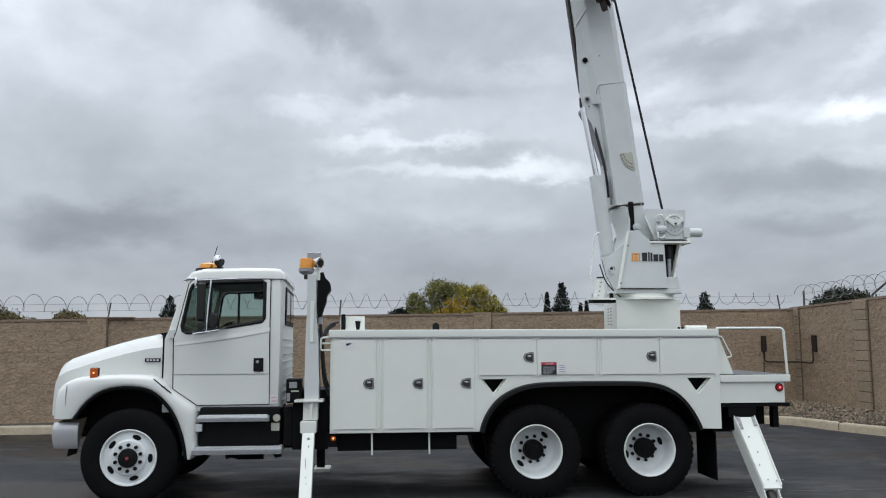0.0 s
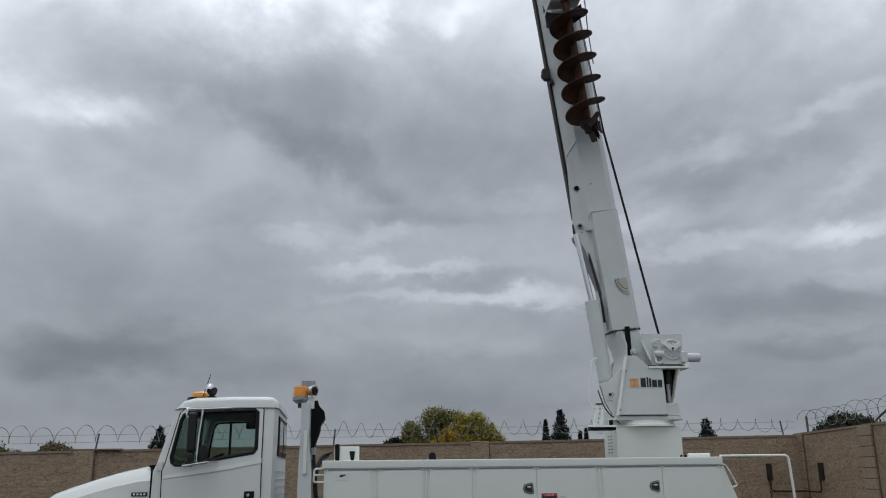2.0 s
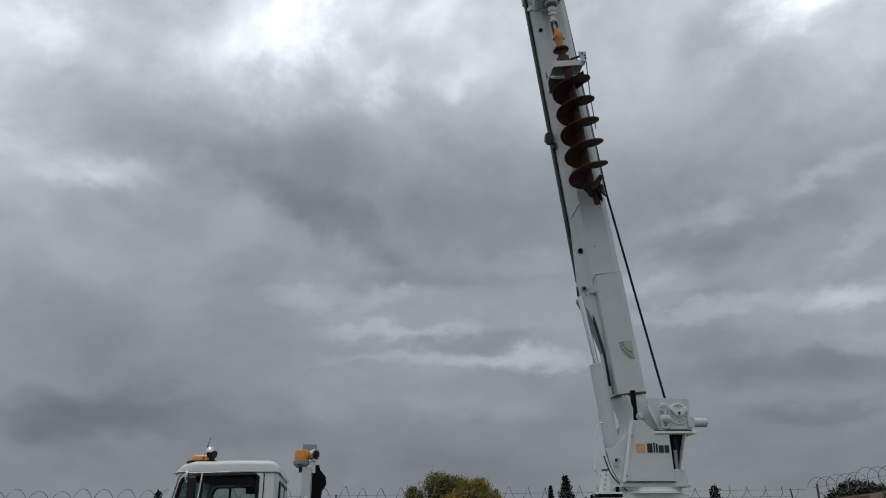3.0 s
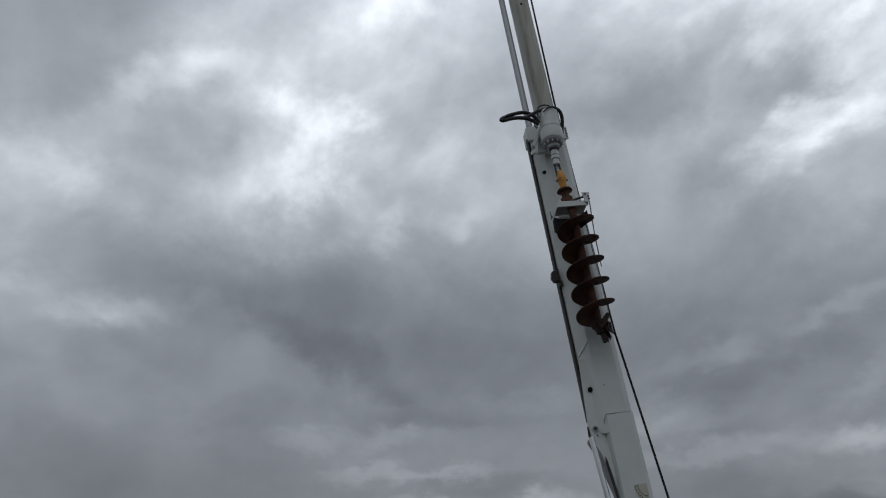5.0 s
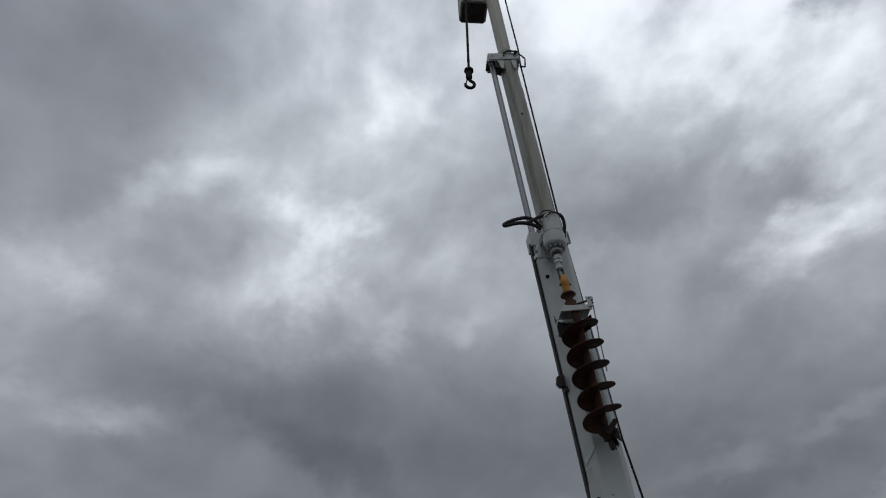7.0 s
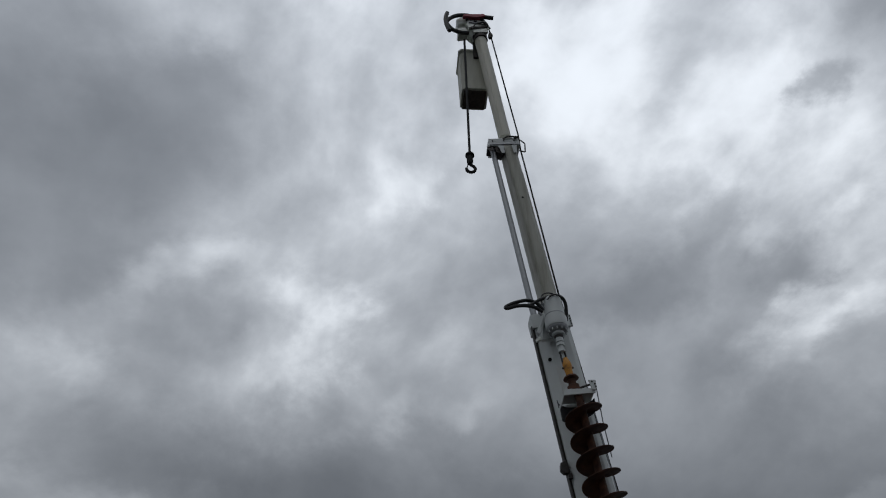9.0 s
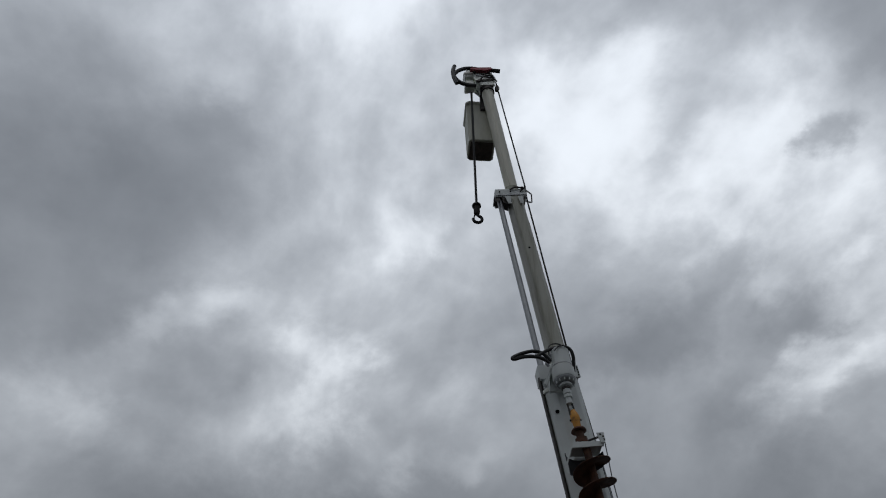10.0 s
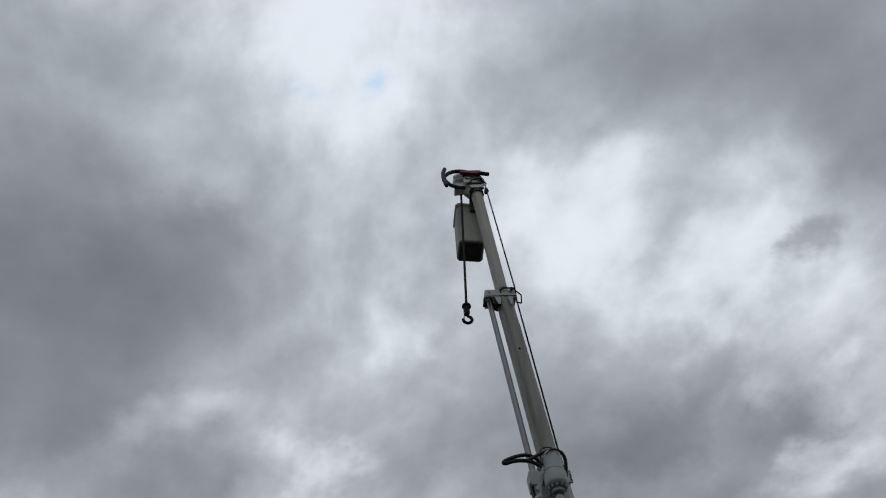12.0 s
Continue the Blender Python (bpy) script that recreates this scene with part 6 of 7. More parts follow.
for s in (6.02, 6.30):
    part("tube_clamp", rod(B(s, -0.455, 1.16), B(s + 0.06, -0.455, 1.16), 0.075, seg=20, bevel=0.006), WHITE, ext)
head = part("middle_head", boom_box(10.66, 10.88, [(-0.50, 1.06), (0.10, 1.06), (0.10, 1.44), (-0.50, 1.44)], 0.012), BOOMWHITE, derrick, "weathered head block of the middle section")
# solid dark block stands in for the shaded void under the head
part("head_void", boom_plate([(10.48, -0.40), (10.655, -0.40), (10.655, -0.30), (10.42, -0.29)], 1.075, 1.30, 0.006), DARKSTEEL, head)
part("head_shoe", boom_plate([(10.50, -0.52), (10.60, -0.56), (10.62, -0.44), (10.54, -0.44)], 1.02, 1.10, 0.008), DARKSTEEL, head)
part("head_lip", boom_plate([(10.70, -0.51), (10.73, -0.51), (10.73, 0.11), (10.70, 0.11)], 1.045, 1.0595, 0.003), STEEL, head)
part("head_hanger", tube(rounded([B(10.86, -0.20, 1.04), B(10.93, -0.10, 1.03), B(10.90, 0.10, 1.05)], 0.04), 0.018, 8), DARKSTEEL, head)
part("head_flange", boom_box(10.62, 10.655, [(-0.55, 1.09), (-0.40, 1.09), (-0.40, 1.35), (-0.55, 1.35)], 0.006), DARKSTEEL, head)
part("head_lug", boom_plate([(10.45, -0.30), (10.66, -0.34), (10.66, -0.22), (10.45, -0.24)], 1.02, 1.055), BOOMWHITE, head)
part("head_lug", boom_plate([(10.45, -0.06), (10.66, -0.08), (10.66, 0.03), (10.45, 0.0)], 1.02, 1.055), BOOMWHITE, head)
part("rope_guide", tube(rounded([B(10.84, 0.10, 1.1), B(10.70, 0.20, 1.1), B(10.45, 0.16, 1.1), B(10.50, 0.05, 1.1)], 0.03), 0.014, 8), DARKSTEEL, head)
part("guide_roller", rod(B(10.90, 0.05, 1.0), B(10.90, 0.05, 1.2), 0.03, seg=12), DARKSTEEL, head)
for n in (-0.42, -0.20, 0.0):
    part("head_bolt", rod(B(10.80, n, 1.045), B(10.80, n, 1.06), 0.014, seg=8), DARKSTEEL, head)

# top section and tip
top = part("top_boom", rod(T(10.85, -0.165, 1.25), T(14.45, -0.12, 1.25), 0.128, 0.135, 32), TOPCREAM, derrick, "cream round fibreglass top section")
part("top_rib", tube([T(10.9, -0.215, 1.13), T(14.35, -0.175, 1.125)], 0.010, 6), TOPCREAM, top)
# tip in a lighter white than the boom, in place of light bounced from below
tip = part("tip_head", tip_part([(14.30, -0.27), (14.30, 0.04), (14.62, 0.10), (14.85, 0.02), (14.95, -0.15), (14.92, -0.34), (14.60, -0.40), (14.45, -0.36)], 1.08, 1.11, 0.008), WHITE, derrick, "white boom tip with sheaves")
part("tip_plate", tip_part([(14.30, -0.27), (14.30, 0.04), (14.62, 0.10), (14.85, 0.02), (14.95, -0.15), (14.92, -0.34), (14.60, -0.40), (14.45, -0.36)], 1.40, 1.43, 0.008), WHITE, tip)
part("tip_web", tip_part([(14.32, -0.26), (14.32, 0.03), (14.6, 0.05), (14.8, -0.10), (14.7, -0.32)], 1.111, 1.399, 0.008), WHITE, tip)
part("tip_collar", lathe_along([(0.13, -0.10), (0.165, -0.10), (0.165, 0.06), (0.13, 0.06)], T(14.30, -0.12, 1.25), AXIS, 28), DARKSTEEL, tip)
part("tip_strap", tip_part([(14.40, -0.36), (14.47, -0.37), (14.52, 0.06), (14.46, 0.07)], 1.06, 1.079, 0.004), DARKSTEEL, tip)
part("tip_strap", tip_part([(14.66, -0.34), (14.70, -0.33), (14.60, 0.08), (14.55, 0.06)], 1.05, 1.079, 0.004), STEEL, tip)
part("tip_hose", tube(rounded([T(14.38, -0.30, 1.04), T(14.55, -0.20, 1.02), T(14.60, 0.02, 1.02), T(14.38, 0.10, 1.05)], 0.08), 0.018, 8), HOSE, tip)
for s, n, r in ((14.62, 0.02, 0.11), (14.80, -0.42, 0.14), (14.50, -0.44, 0.10)):
    sh = lathe([(r * 0.3, 1.20), (r, 1.20), (r * 0.85, 1.24), (r * 0.85, 1.26), (r, 1.30), (r * 0.3, 1.30)], (0, 0, 0), "y", 24)
    bmesh.ops.translate(sh, verts=sh.verts, vec=T(s, n, 0))
    part("sheave", sh, WHITE, tip)
for s, n in ((14.60, 0.02), (14.78, -0.36), (14.86, -0.08), (14.42, -0.30), (14.68, -0.18)):
    part("tip_pin", rod(T(s, n, 1.03), T(s, n, 1.085), 0.032, seg=12), DARKSTEEL, tip)
part("tip_shroud", tip_part([(14.36, -0.62), (14.56, -0.60), (14.56, -0.40), (14.40, -0.38)], 1.12, 1.38, 0.03), WHITE, tip)
part("tip_cover", tip_part([(14.66, -0.57), (14.86, -0.60), (14.98, -0.48), (14.96, -0.30), (14.70, -0.34)], 1.10, 1.40, 0.04), WHITE, tip)
for s, n in ((14.2, 0.10), (14.28, 0.13)):
    part("tip_bracket", tip_part([(s, n - 0.04), (s + 0.10, n - 0.05), (s + 0.12, n), (s, n + 0.03)], 1.15, 1.22, 0.006), DARKSTEEL, tip)
# pole guide claws at the tip
claw = part("pole_guide", tube(rounded([T(14.76, 0.02, 1.08), T(14.90, -0.30, 1.03), T(14.86, -0.60, 1.0), T(14.66, -0.83, 0.98), T(14.52, -0.87, 0.98)], 0.16, 5), 0.046, 8), HOSE, derrick, "dark pole guide arms with red hinge")
part("guide_arm", tube(rounded([T(14.30, -0.40, 1.10), T(14.26, -0.62, 1.06), T(14.36, -0.80, 1.02), T(14.56, -0.87, 0.99)], 0.12, 5), 0.046, 8), HOSE, claw)
part("guide_tip", tube(rounded([T(14.92, -0.80, 0.98), T(14.72, -0.87, 0.97), T(14.40, -0.88, 0.97), T(14.20, -0.84, 0.97)], 0.14, 4), 0.05, 8), HOSE, claw)
part("guide_hinge", tip_part([(14.80, -0.46), (14.87, -0.44), (14.88, 0.04), (14.80, 0.06), (14.74, -0.12)], 0.98, 1.07, 0.015), REDHUB, claw, "faded red hinge plate")
part("guide_stub", tube([T(14.83, 0.02, 1.04), T(14.78, 0.24, 1.04)], 0.05, 8), HOSE, claw)

# hydraulic motor that drives the auger
DRIVE_AXIS = (AXIS + TOPSIDE * 0.06).normalized()


def drive_ring(profile, seg=32):
    """A turned part of the auger drive, which hangs a little off the boom's line."""
    return lathe_along(profile, B(6.1, -0.228, 0.75) - DRIVE_AXIS * 6.1, DRIVE_AXIS, seg)


def swept(points, rounds=3):
    """The open line of points of the boom, drawn as one smooth bend."""
    points = [B(*p) for p in points]
    for _ in range(rounds):
        out = [points[0]]
        for p, q in zip(points, points[1:]):
            out += [p.lerp(q, 0.25), p.lerp(q, 0.75)]
        points = out + [points[-1]]
    return points


mot = part("auger_motor", drive_ring([(0.001, 6.63), (0.12, 6.63), (0.145, 6.60), (0.152, 6.45), (0.158, 6.27), (0.174, 6.245), (0.176, 6.09), (0.168, 6.06), (0.001, 6.06)]), BOOMWHITE, derrick, "white auger drive motor with gearbox")
part("motor_groove", drive_ring([(0.10, 6.30), (0.1605, 6.298), (0.1605, 6.285), (0.10, 6.283)]), STEEL, mot)
part("gearbox_flange", drive_ring([(0.001, 6.058), (0.166, 6.055), (0.160, 6.02), (0.135, 5.985), (0.098, 5.975), (0.001, 5.975)]), STEEL, mot, "grey gearbox flange")
part("gearbox_neck", drive_ring([(0.001, 5.974), (0.092, 5.973), (0.10, 5.955), (0.098, 5.93), (0.075, 5.915), (0.001, 5.915)]), BOOMWHITE, mot)
part("neck_seal", drive_ring([(0.001, 5.914), (0.072, 5.913), (0.068, 5.875), (0.001, 5.874)]), DARKSTEEL, mot)
for k in range(12):
    a = 2 * math.pi * k / 12
    side = DRIVE_AXIS.orthogonal().normalized()
    p = B(6.1, -0.228, 0.75) - DRIVE_AXIS * 0.07 + (side * math.cos(a) + DRIVE_AXIS.cross(side) * math.sin(a)) * 0.145
    part("flange_bolt", rod(p, p - DRIVE_AXIS * 0.055, 0.010, seg=6), BOOMWHITE, mot)
part("motor_shaft", drive_ring([(0.001, 5.873), (0.060, 5.872), (0.060, 5.80), (0.048, 5.795), (0.048, 5.785), (0.060, 5.78), (0.060, 5.73), (0.044, 5.725), (0.044, 5.66), (0.054, 5.655), (0.054, 5.62), (0.001, 5.62)], 20), BOOMWHITE, mot)
part("shaft_gap", drive_ring([(0.001, 5.792), (0.0495, 5.792), (0.0495, 5.788), (0.001, 5.788)], 20), DARKSTEEL, mot)
part("motor_bracket", boom_plate([(5.98, -0.46), (6.25, -0.40), (6.36, -0.33), (6.42, -0.12), (5.98, -0.14)], 0.90, 0.969, 0.008), BOOMWHITE, mot)
part("motor_stay", boom_plate([(6.03, -0.50), (6.33, -0.34), (6.38, -0.37), (6.08, -0.54)], 0.82, 0.90, 0.008), BOOMWHITE, mot)
for s, n in ((6.40, -0.40), (6.46, -0.36), (6.33, -0.42), (6.50, -0.33)):
    part("hose_fitting", rod(B(s, n, 0.74), B(s + 0.05, n - 0.05, 0.72), 0.024, 0.02, 8), STEEL, mot)
for r, pts in ((0.030, [(6.42, -0.38, 0.74), (6.55, -0.46, 0.70), (6.60, -0.60, 0.68), (6.575, -0.74, 0.67), (6.53, -0.87, 0.66), (6.465, -1.00, 0.655), (6.43, -0.97, 0.655), (6.475, -0.84, 0.66), (6.50, -0.68, 0.68), (6.47, -0.50, 0.70), (6.38, -0.40, 0.74)]),
               (0.028, [(6.50, -0.58, 0.69), (6.56, -0.48, 0.69), (6.61, -0.38, 0.69), (6.66, -0.22, 0.69), (6.68, -0.10, 0.71), (6.65, 0.0, 0.75), (6.52, 0.03, 0.80), (6.30, -0.01, 0.88)]),
               (0.011, [(6.55, -0.38, 0.72), (6.72, -0.36, 0.72), (6.76, -0.22, 0.72), (6.70, -0.12, 0.72), (6.58, -0.11, 0.72)]),
               (0.012, [(6.52, -0.32, 0.60), (6.60, -0.24, 0.59), (6.61, -0.14, 0.59), (6.56, -0.07, 0.62)])):
    part("motor_hose", tube(swept(pts), r, 8), HOSE, mot, "looped black hydraulic hose")
# stowage bracket
brk = part("auger_bracket", boom_plate([(4.795, -0.44), (4.80, 0.03), (4.875, 0.05), (4.895, -0.40)], 0.61, 0.635, 0.004), BOOMWHITE, derrick, "white auger stowage bracket")
part("bracket_shelf", boom_plate([(4.865, -0.40), (4.862, 0.045), (4.878, 0.045), (4.882, -0.40)], 0.636, 0.985, 0.003), BOOMWHITE, brk)
part("bracket_ear", boom_plate([(4.835, -0.01), (5.005, -0.035), (5.0, 0.075), (4.835, 0.055)], 0.585, 0.609, 0.006), BOOMWHITE, brk)
for s, n in ((4.93, 0.045), (4.885, 0.05), (4.97, 0.01)):
    part("ear_hole", rod(B(s, n, 0.578), B(s, n, 0.586), 0.014, seg=10), DARKSTEEL, brk)
cradle = []
for k in range(15):
    a = radians(172 - 158 * k / 14)
    low = 4.47 + 0.15 * (k / 14) ** 0.7
    c, d = math.cos(a), math.sin(a)
    cradle.append([B(s, -0.235 + 0.29 * r * c, 0.70 + 0.285 * r * d) for s, r in ((low, 0.96), (4.80, 0.96), (4.80, 1.0), (low, 1.0))])
# dark grey carries the shade at the back of the stowage pocket
part("cradle", loft(cradle), BRACKETGREY, brk, "cradle behind the auger, dark grey for the shade in it", smooth=50)
part("cradle_edge", tube([B(4.46, -0.535, 0.72), B(4.62, -0.53, 0.71), B(4.80, -0.44, 0.66)], 0.012, 6), BOOMWHITE, brk)
part("bracket_pin", rod(B(4.96, -0.20, 0.75), B(4.96, 0.05, 0.61), 0.016, seg=10), DARKSTEEL, brk)
part("bracket_line", tube([B(4.86, 0.06, 0.62), B(4.4, 0.08, 0.8), B(3.95, 0.12, 0.95)], 0.008, 6), STEEL, brk)

# winch rope along the boom
line = [Vector((3.835, 1.22, 3.42)), T(2.95, 0.082, 1.22), T(6.9, 0.02, 1.22), T(10.5, 0.07, 1.22), T(10.92, 0.105, 1.22), T(14.60, 0.13, 1.22)]
tagged(part("winch_rope", tube(line, 0.0165, 8), CABLE), "black synthetic winch rope running up the boom", "rope")
part("boom_line", tube([B(2.95, 0.095, 1.18), B(5.2, 0.07, 1.02)], 0.008, 6), STEEL, main)

# ---- auger stowed on the boom ----
AUG_N, AUG_Y, AUG_R = -0.205, 0.70, 0.285
NECK_N = -0.235
aug = thing("auger", B(2.74, AUG_N, AUG_Y), "rusty brown steel earth auger stowed beside the boom", "auger")
side_a, side_b = TOPSIDE, Vector((0, 1, 0))
stem = boom_ring([(0.001, 2.95), (0.045, 2.95), (0.055, 3.1), (0.055, 5.0), (0.001, 5.0)], AUG_N, AUG_Y, 20)
part("stem", stem, RUST, aug)
part("stem_top", rod(B(4.95, AUG_N + 0.002, AUG_Y), B(5.06, NECK_N, AUG_Y + 0.02), 0.05, seg=16), RUST, aug)
flight = bmesh.new()
PITCH, S0, S1 = 0.332, 2.95, 4.68
steps = 220
rows = []
for k in range(steps + 1):
    s = S0 + (S1 - S0) * k / steps
    a = 2 * math.pi * (s - 3.275) / PITCH
    r = AUG_R * min(1.0, 0.55 + (s - S0) / 0.25) * (1 - 0.012 * math.sin(a * 3.0))
    way = side_a * math.cos(a) + side_b * math.sin(a)
    base = B(s, AUG_N, AUG_Y)
    rows.append([flight.verts.new(base + way * q + AXIS * h) for q, h in ((0.05, 0.006), (r, 0.005), (r, -0.005), (0.05, -0.006))])
for a, b in zip(rows, rows[1:]):
    for k in range(4):
        flight.faces.new((a[k], a[(k + 1) % 4], b[(k + 1) % 4], b[k]))
part("flight", flight, RUST, aug, "helical flighting with worn rusty edges", smooth=60)
part("pilot_bit", boom_ring([(0.001, 2.68), (0.028, 2.69), (0.042, 2.78), (0.04, 2.90), (0.06, 2.96), (0.001, 2.97)], AUG_N + 0.03, AUG_Y, 10), DARKRUST, aug)
for k in range(6):
    a = -1.1 + k * 0.42
    p = B(2.93 - 0.014 * k, AUG_N + 0.04, AUG_Y)
    way = side_a * math.cos(a) + side_b * math.sin(a)
    r = 0.06 + 0.02 * (k % 3)
    part("tooth", loft([[p + way * r + AXIS * z + w for w in (side_a * 0.024, side_b * 0.024, -side_a * 0.024, -side_b * 0.024)] for z in (0.06, -0.06)] +
                       [[p + way * (r + 0.035) + AXIS * -0.13 + w * 0.3 for w in (side_a * 0.024, side_b * 0.024, -side_a * 0.024, -side_b * 0.024)]]), DARKRUST, aug)
blade = boom_plate([(3.08, -0.095), (3.07, -0.03), (2.92, -0.13), (2.86, -0.21), (2.92, -0.245)], AUG_Y - 0.10, AUG_Y - 0.04, 0.006)
part("cutting_blade", blade, DARKRUST, aug)
part("cutter_head", boom_ring([(0.001, 3.04), (0.05, 3.03), (0.115, 2.97), (0.105, 2.92), (0.07, 2.88), (0.055, 2.82), (0.001, 2.81)], AUG_N, AUG_Y, 9), DARKRUST, aug, "rusty cutter head")
part("neck_flange", boom_ring([(0.001, 5.16), (0.10, 5.16), (0.115, 5.13), (0.06, 5.11), (0.055, 5.02), (0.085, 5.0), (0.085, 4.93), (0.05, 4.91), (0.001, 4.90)], NECK_N, AUG_Y + 0.03, 24), RUST, aug, "dark red-brown neck flange")
part("yellow_coupling", boom_ring([(0.001, 5.50), (0.035, 5.50), (0.05, 5.45), (0.068, 5.40), (0.072, 5.34), (0.058, 5.28), (0.052, 5.18), (0.001, 5.16)], NECK_N, AUG_Y + 0.04, 16), YELLOW, aug, "yellow painted kelly coupling")
part("coupling_pin", rod(B(5.33, NECK_N - 0.085, AUG_Y + 0.04), B(5.33, NECK_N + 0.085, AUG_Y + 0.04), 0.016, seg=8), DARKSTEEL, aug)
for e in (-0.038, 0.038):
    part("coupling_fork", tube([B(5.40, NECK_N - 0.01 + e * 1.2, AUG_Y + 0.04), B(5.50, NECK_N - 0.015 + e, AUG_Y + 0.045), B(5.63, NECK_N - 0.02 + e * 0.9, 0.75)], 0.015, 8), DARKSTEEL, aug)

# ---- work bucket hung at the tip ----
bucket = thing("work_bucket", (1.5, 1.75, 16.28), "weathered grey fibreglass work bucket at the boom tip", "bucket")
wall = bmesh.new()
levels = [(0.0, 16.28), (0.02, 16.30), (0.055, 17.56), (0.085, 17.60), (0.085, 17.66), (0.045, 17.66), (0.02, 17.5), (-0.03, 16.36)]
secs = []
for grow, z in levels:
    c = 0.06
    x0, x1, y0, y1 = 1.245 - grow, 1.785 + grow, 1.47 - grow, 2.02 + grow
    secs.append([(x0 + c, y0, z), (x1 - c, y0, z), (x1, y0 + c, z), (x1, y1 - c, z), (x1 - c, y1, z), (x0 + c, y1, z), (x0, y1 - c, z), (x0, y0 + c, z)])
part("shell", loft(secs), CREAM, bucket, "ribbed fibreglass shell", smooth=30)
part("bottom", block(1.27, 1.76, 1.50, 1.99, 16.262, 16.279, 0.004), BUCKETFLOOR, bucket, "dark scuffed bottom")
part("mount", block(1.50, 1.70, 1.36, 1.46, 17.35, 18.1, 0.01), DARKSTEEL, bucket)
part("mount_arm", rod((1.58, 1.30, 18.0), (1.58, 1.47, 17.6), 0.05), DARKSTEEL, bucket)

# ---- load hook on its rope ----
hook = thing("load_hook", (1.30, 1.2, 13.3), "black forged load hook hanging on the winch rope", "hook")
part("rope", tube([(1.285, 1.2, 17.75), (1.30, 1.2, 13.84)], 0.025, 8), CABLE, hook)
part("ball", lathe([(0.001, 13.86), (0.04, 13.85), (0.085, 13.82), (0.09, 13.78), (0.05, 13.755), (0.001, 13.75)], (1.30, 1.2, 0), "z", 20), CABLE, hook)
part("swivel", lathe([(0.001, 13.77), (0.062, 13.76), (0.062, 13.60), (0.045, 13.55), (0.001, 13.55)], (1.30, 1.2, 0), "z", 16), CABLE, hook)
arc = [(1.30, 1.2, 13.58), (1.315, 1.2, 13.53)] + [(1.312 + 0.085 * math.cos(a), 1.2, 13.41 + 0.095 * math.sin(a)) for a in (radians(75 - 26 * k) for k in range(11))]
part("hook_bow", tube(arc, 0.031, 10), CABLE, hook)
part("hook_latch", tube([(1.26, 1.2, 13.56), (1.235, 1.2, 13.41)], 0.011, 6), CABLE, hook)

# ---- yard edge: gravel bed, wire, lights on the wall, trees beyond ----
rng = random.Random(7)
bed = bmesh.new()
rows = []
for i, p in enumerate(kerb_line):
    d = (kerb_line[min(i + 1, len(kerb_line) - 1)] - kerb_line[max(i - 1, 0)]).normalized()
    out = Vector((-d.y, d.x, 0))
    a = p + out * 0.165
    x = min(10.09, max(-15.0, a.x))
    b = Vector((10.09, min(a.y + 0.9 * (i < 12), 9.6), 0)) if i > 6 else Vector((a.x, wall_y(a.x), 0))
    if 3 < i <= 6:
        b = Vector((a.x + 0.35 * (i - 3), wall_y(a.x), 0))
    rise = 0.33 if i > 6 else wall_base(a.x) + 0.02
    row = []
    for k in range(9):
        f = k / 8
        q = a.lerp(b, f)
        z = 0.13 + (max(rise, 0.14) - 0.13) * f ** 0.8 + (0.02 * rng.random() if 0 < k < 8 else 0)
        row.append(bed.verts.new((q.x, q.y, z)))
    rows.append(row)
for a, b in zip(rows, rows[1:]):
    for k in range(8):
        bed.faces.new((a[k], a[k + 1], b[k + 1], b[k]))
tagged(part("gravel_bed", bed, GRAVEL), "grey-brown gravel planting strip along the wall", "gravel", kind="structure")


def pebble(bm, at, size):
    turn = Euler((rng.random() * 0.6, rng.random() * 0.6, rng.random() * 6.3)).to_matrix()
    ring = [bm.verts.new(at + turn @ Vector((math.cos(a) * size * rng.uniform(0.7, 1.25), math.sin(a) * size * rng.uniform(0.6, 1.0), rng.uniform(-0.2, 0.2) * size))) for a in (0, 1.3, 2.5, 3.8, 5.1)]
    peak = bm.verts.new(at + turn @ Vector((0, 0, size * rng.uniform(0.45, 0.8))))
    for k in range(5):
        bm.faces.new((ring[k], ring[(k + 1) % 5], peak))


stones = bmesh.new()
for k in range(6000):
    x = rng.uniform(7.6, 10.05)
    y = rng.uniform(4.5, 9.5)
    kx = 9.0 + (6.4 - y) * 0.34 if y < 6.4 else 9.0 - (y - 6.4) ** 2 * 0.22
    if x < kx + 0.15:
        continue
    f = min(1.0, (x - kx - 0.15) / max(0.3, 10.09 - kx - 0.15))
    pebble(stones, Vector((x, y, 0.13 + 0.22 * f ** 0.8 + 0.01)), rng.uniform(0.016, 0.038))
tagged(part("gravel_stones", stones, STONE, smooth=10), "loose grey and tan gravel stones", "gravel", kind="stuff")

# wall cap and pilasters
cap = loft([[(x, wall_y(x) - 0.02, wall_top(x) - 0.018), (x, wall_y(x) + 0.22, wall_top(x) - 0.018), (x, wall_y(x) + 0.22, wall_top(x) + 0.03), (x, wall_y(x) - 0.02, wall_top(x) + 0.03)] for x in (-15, -9, -3, 3, 10.08)])
part("wall_cap", cap, CAPBLOCK, wall_north)
capE = loft([[(10.08, y, z), (10.33, y, z), (10.33, y, z + 0.05), (10.08, y, z + 0.05)] for y, z in ((9.95, 2.50), (-6.3, 2.83))])
part("wall_cap", capE, CAPBLOCK, wall_east)
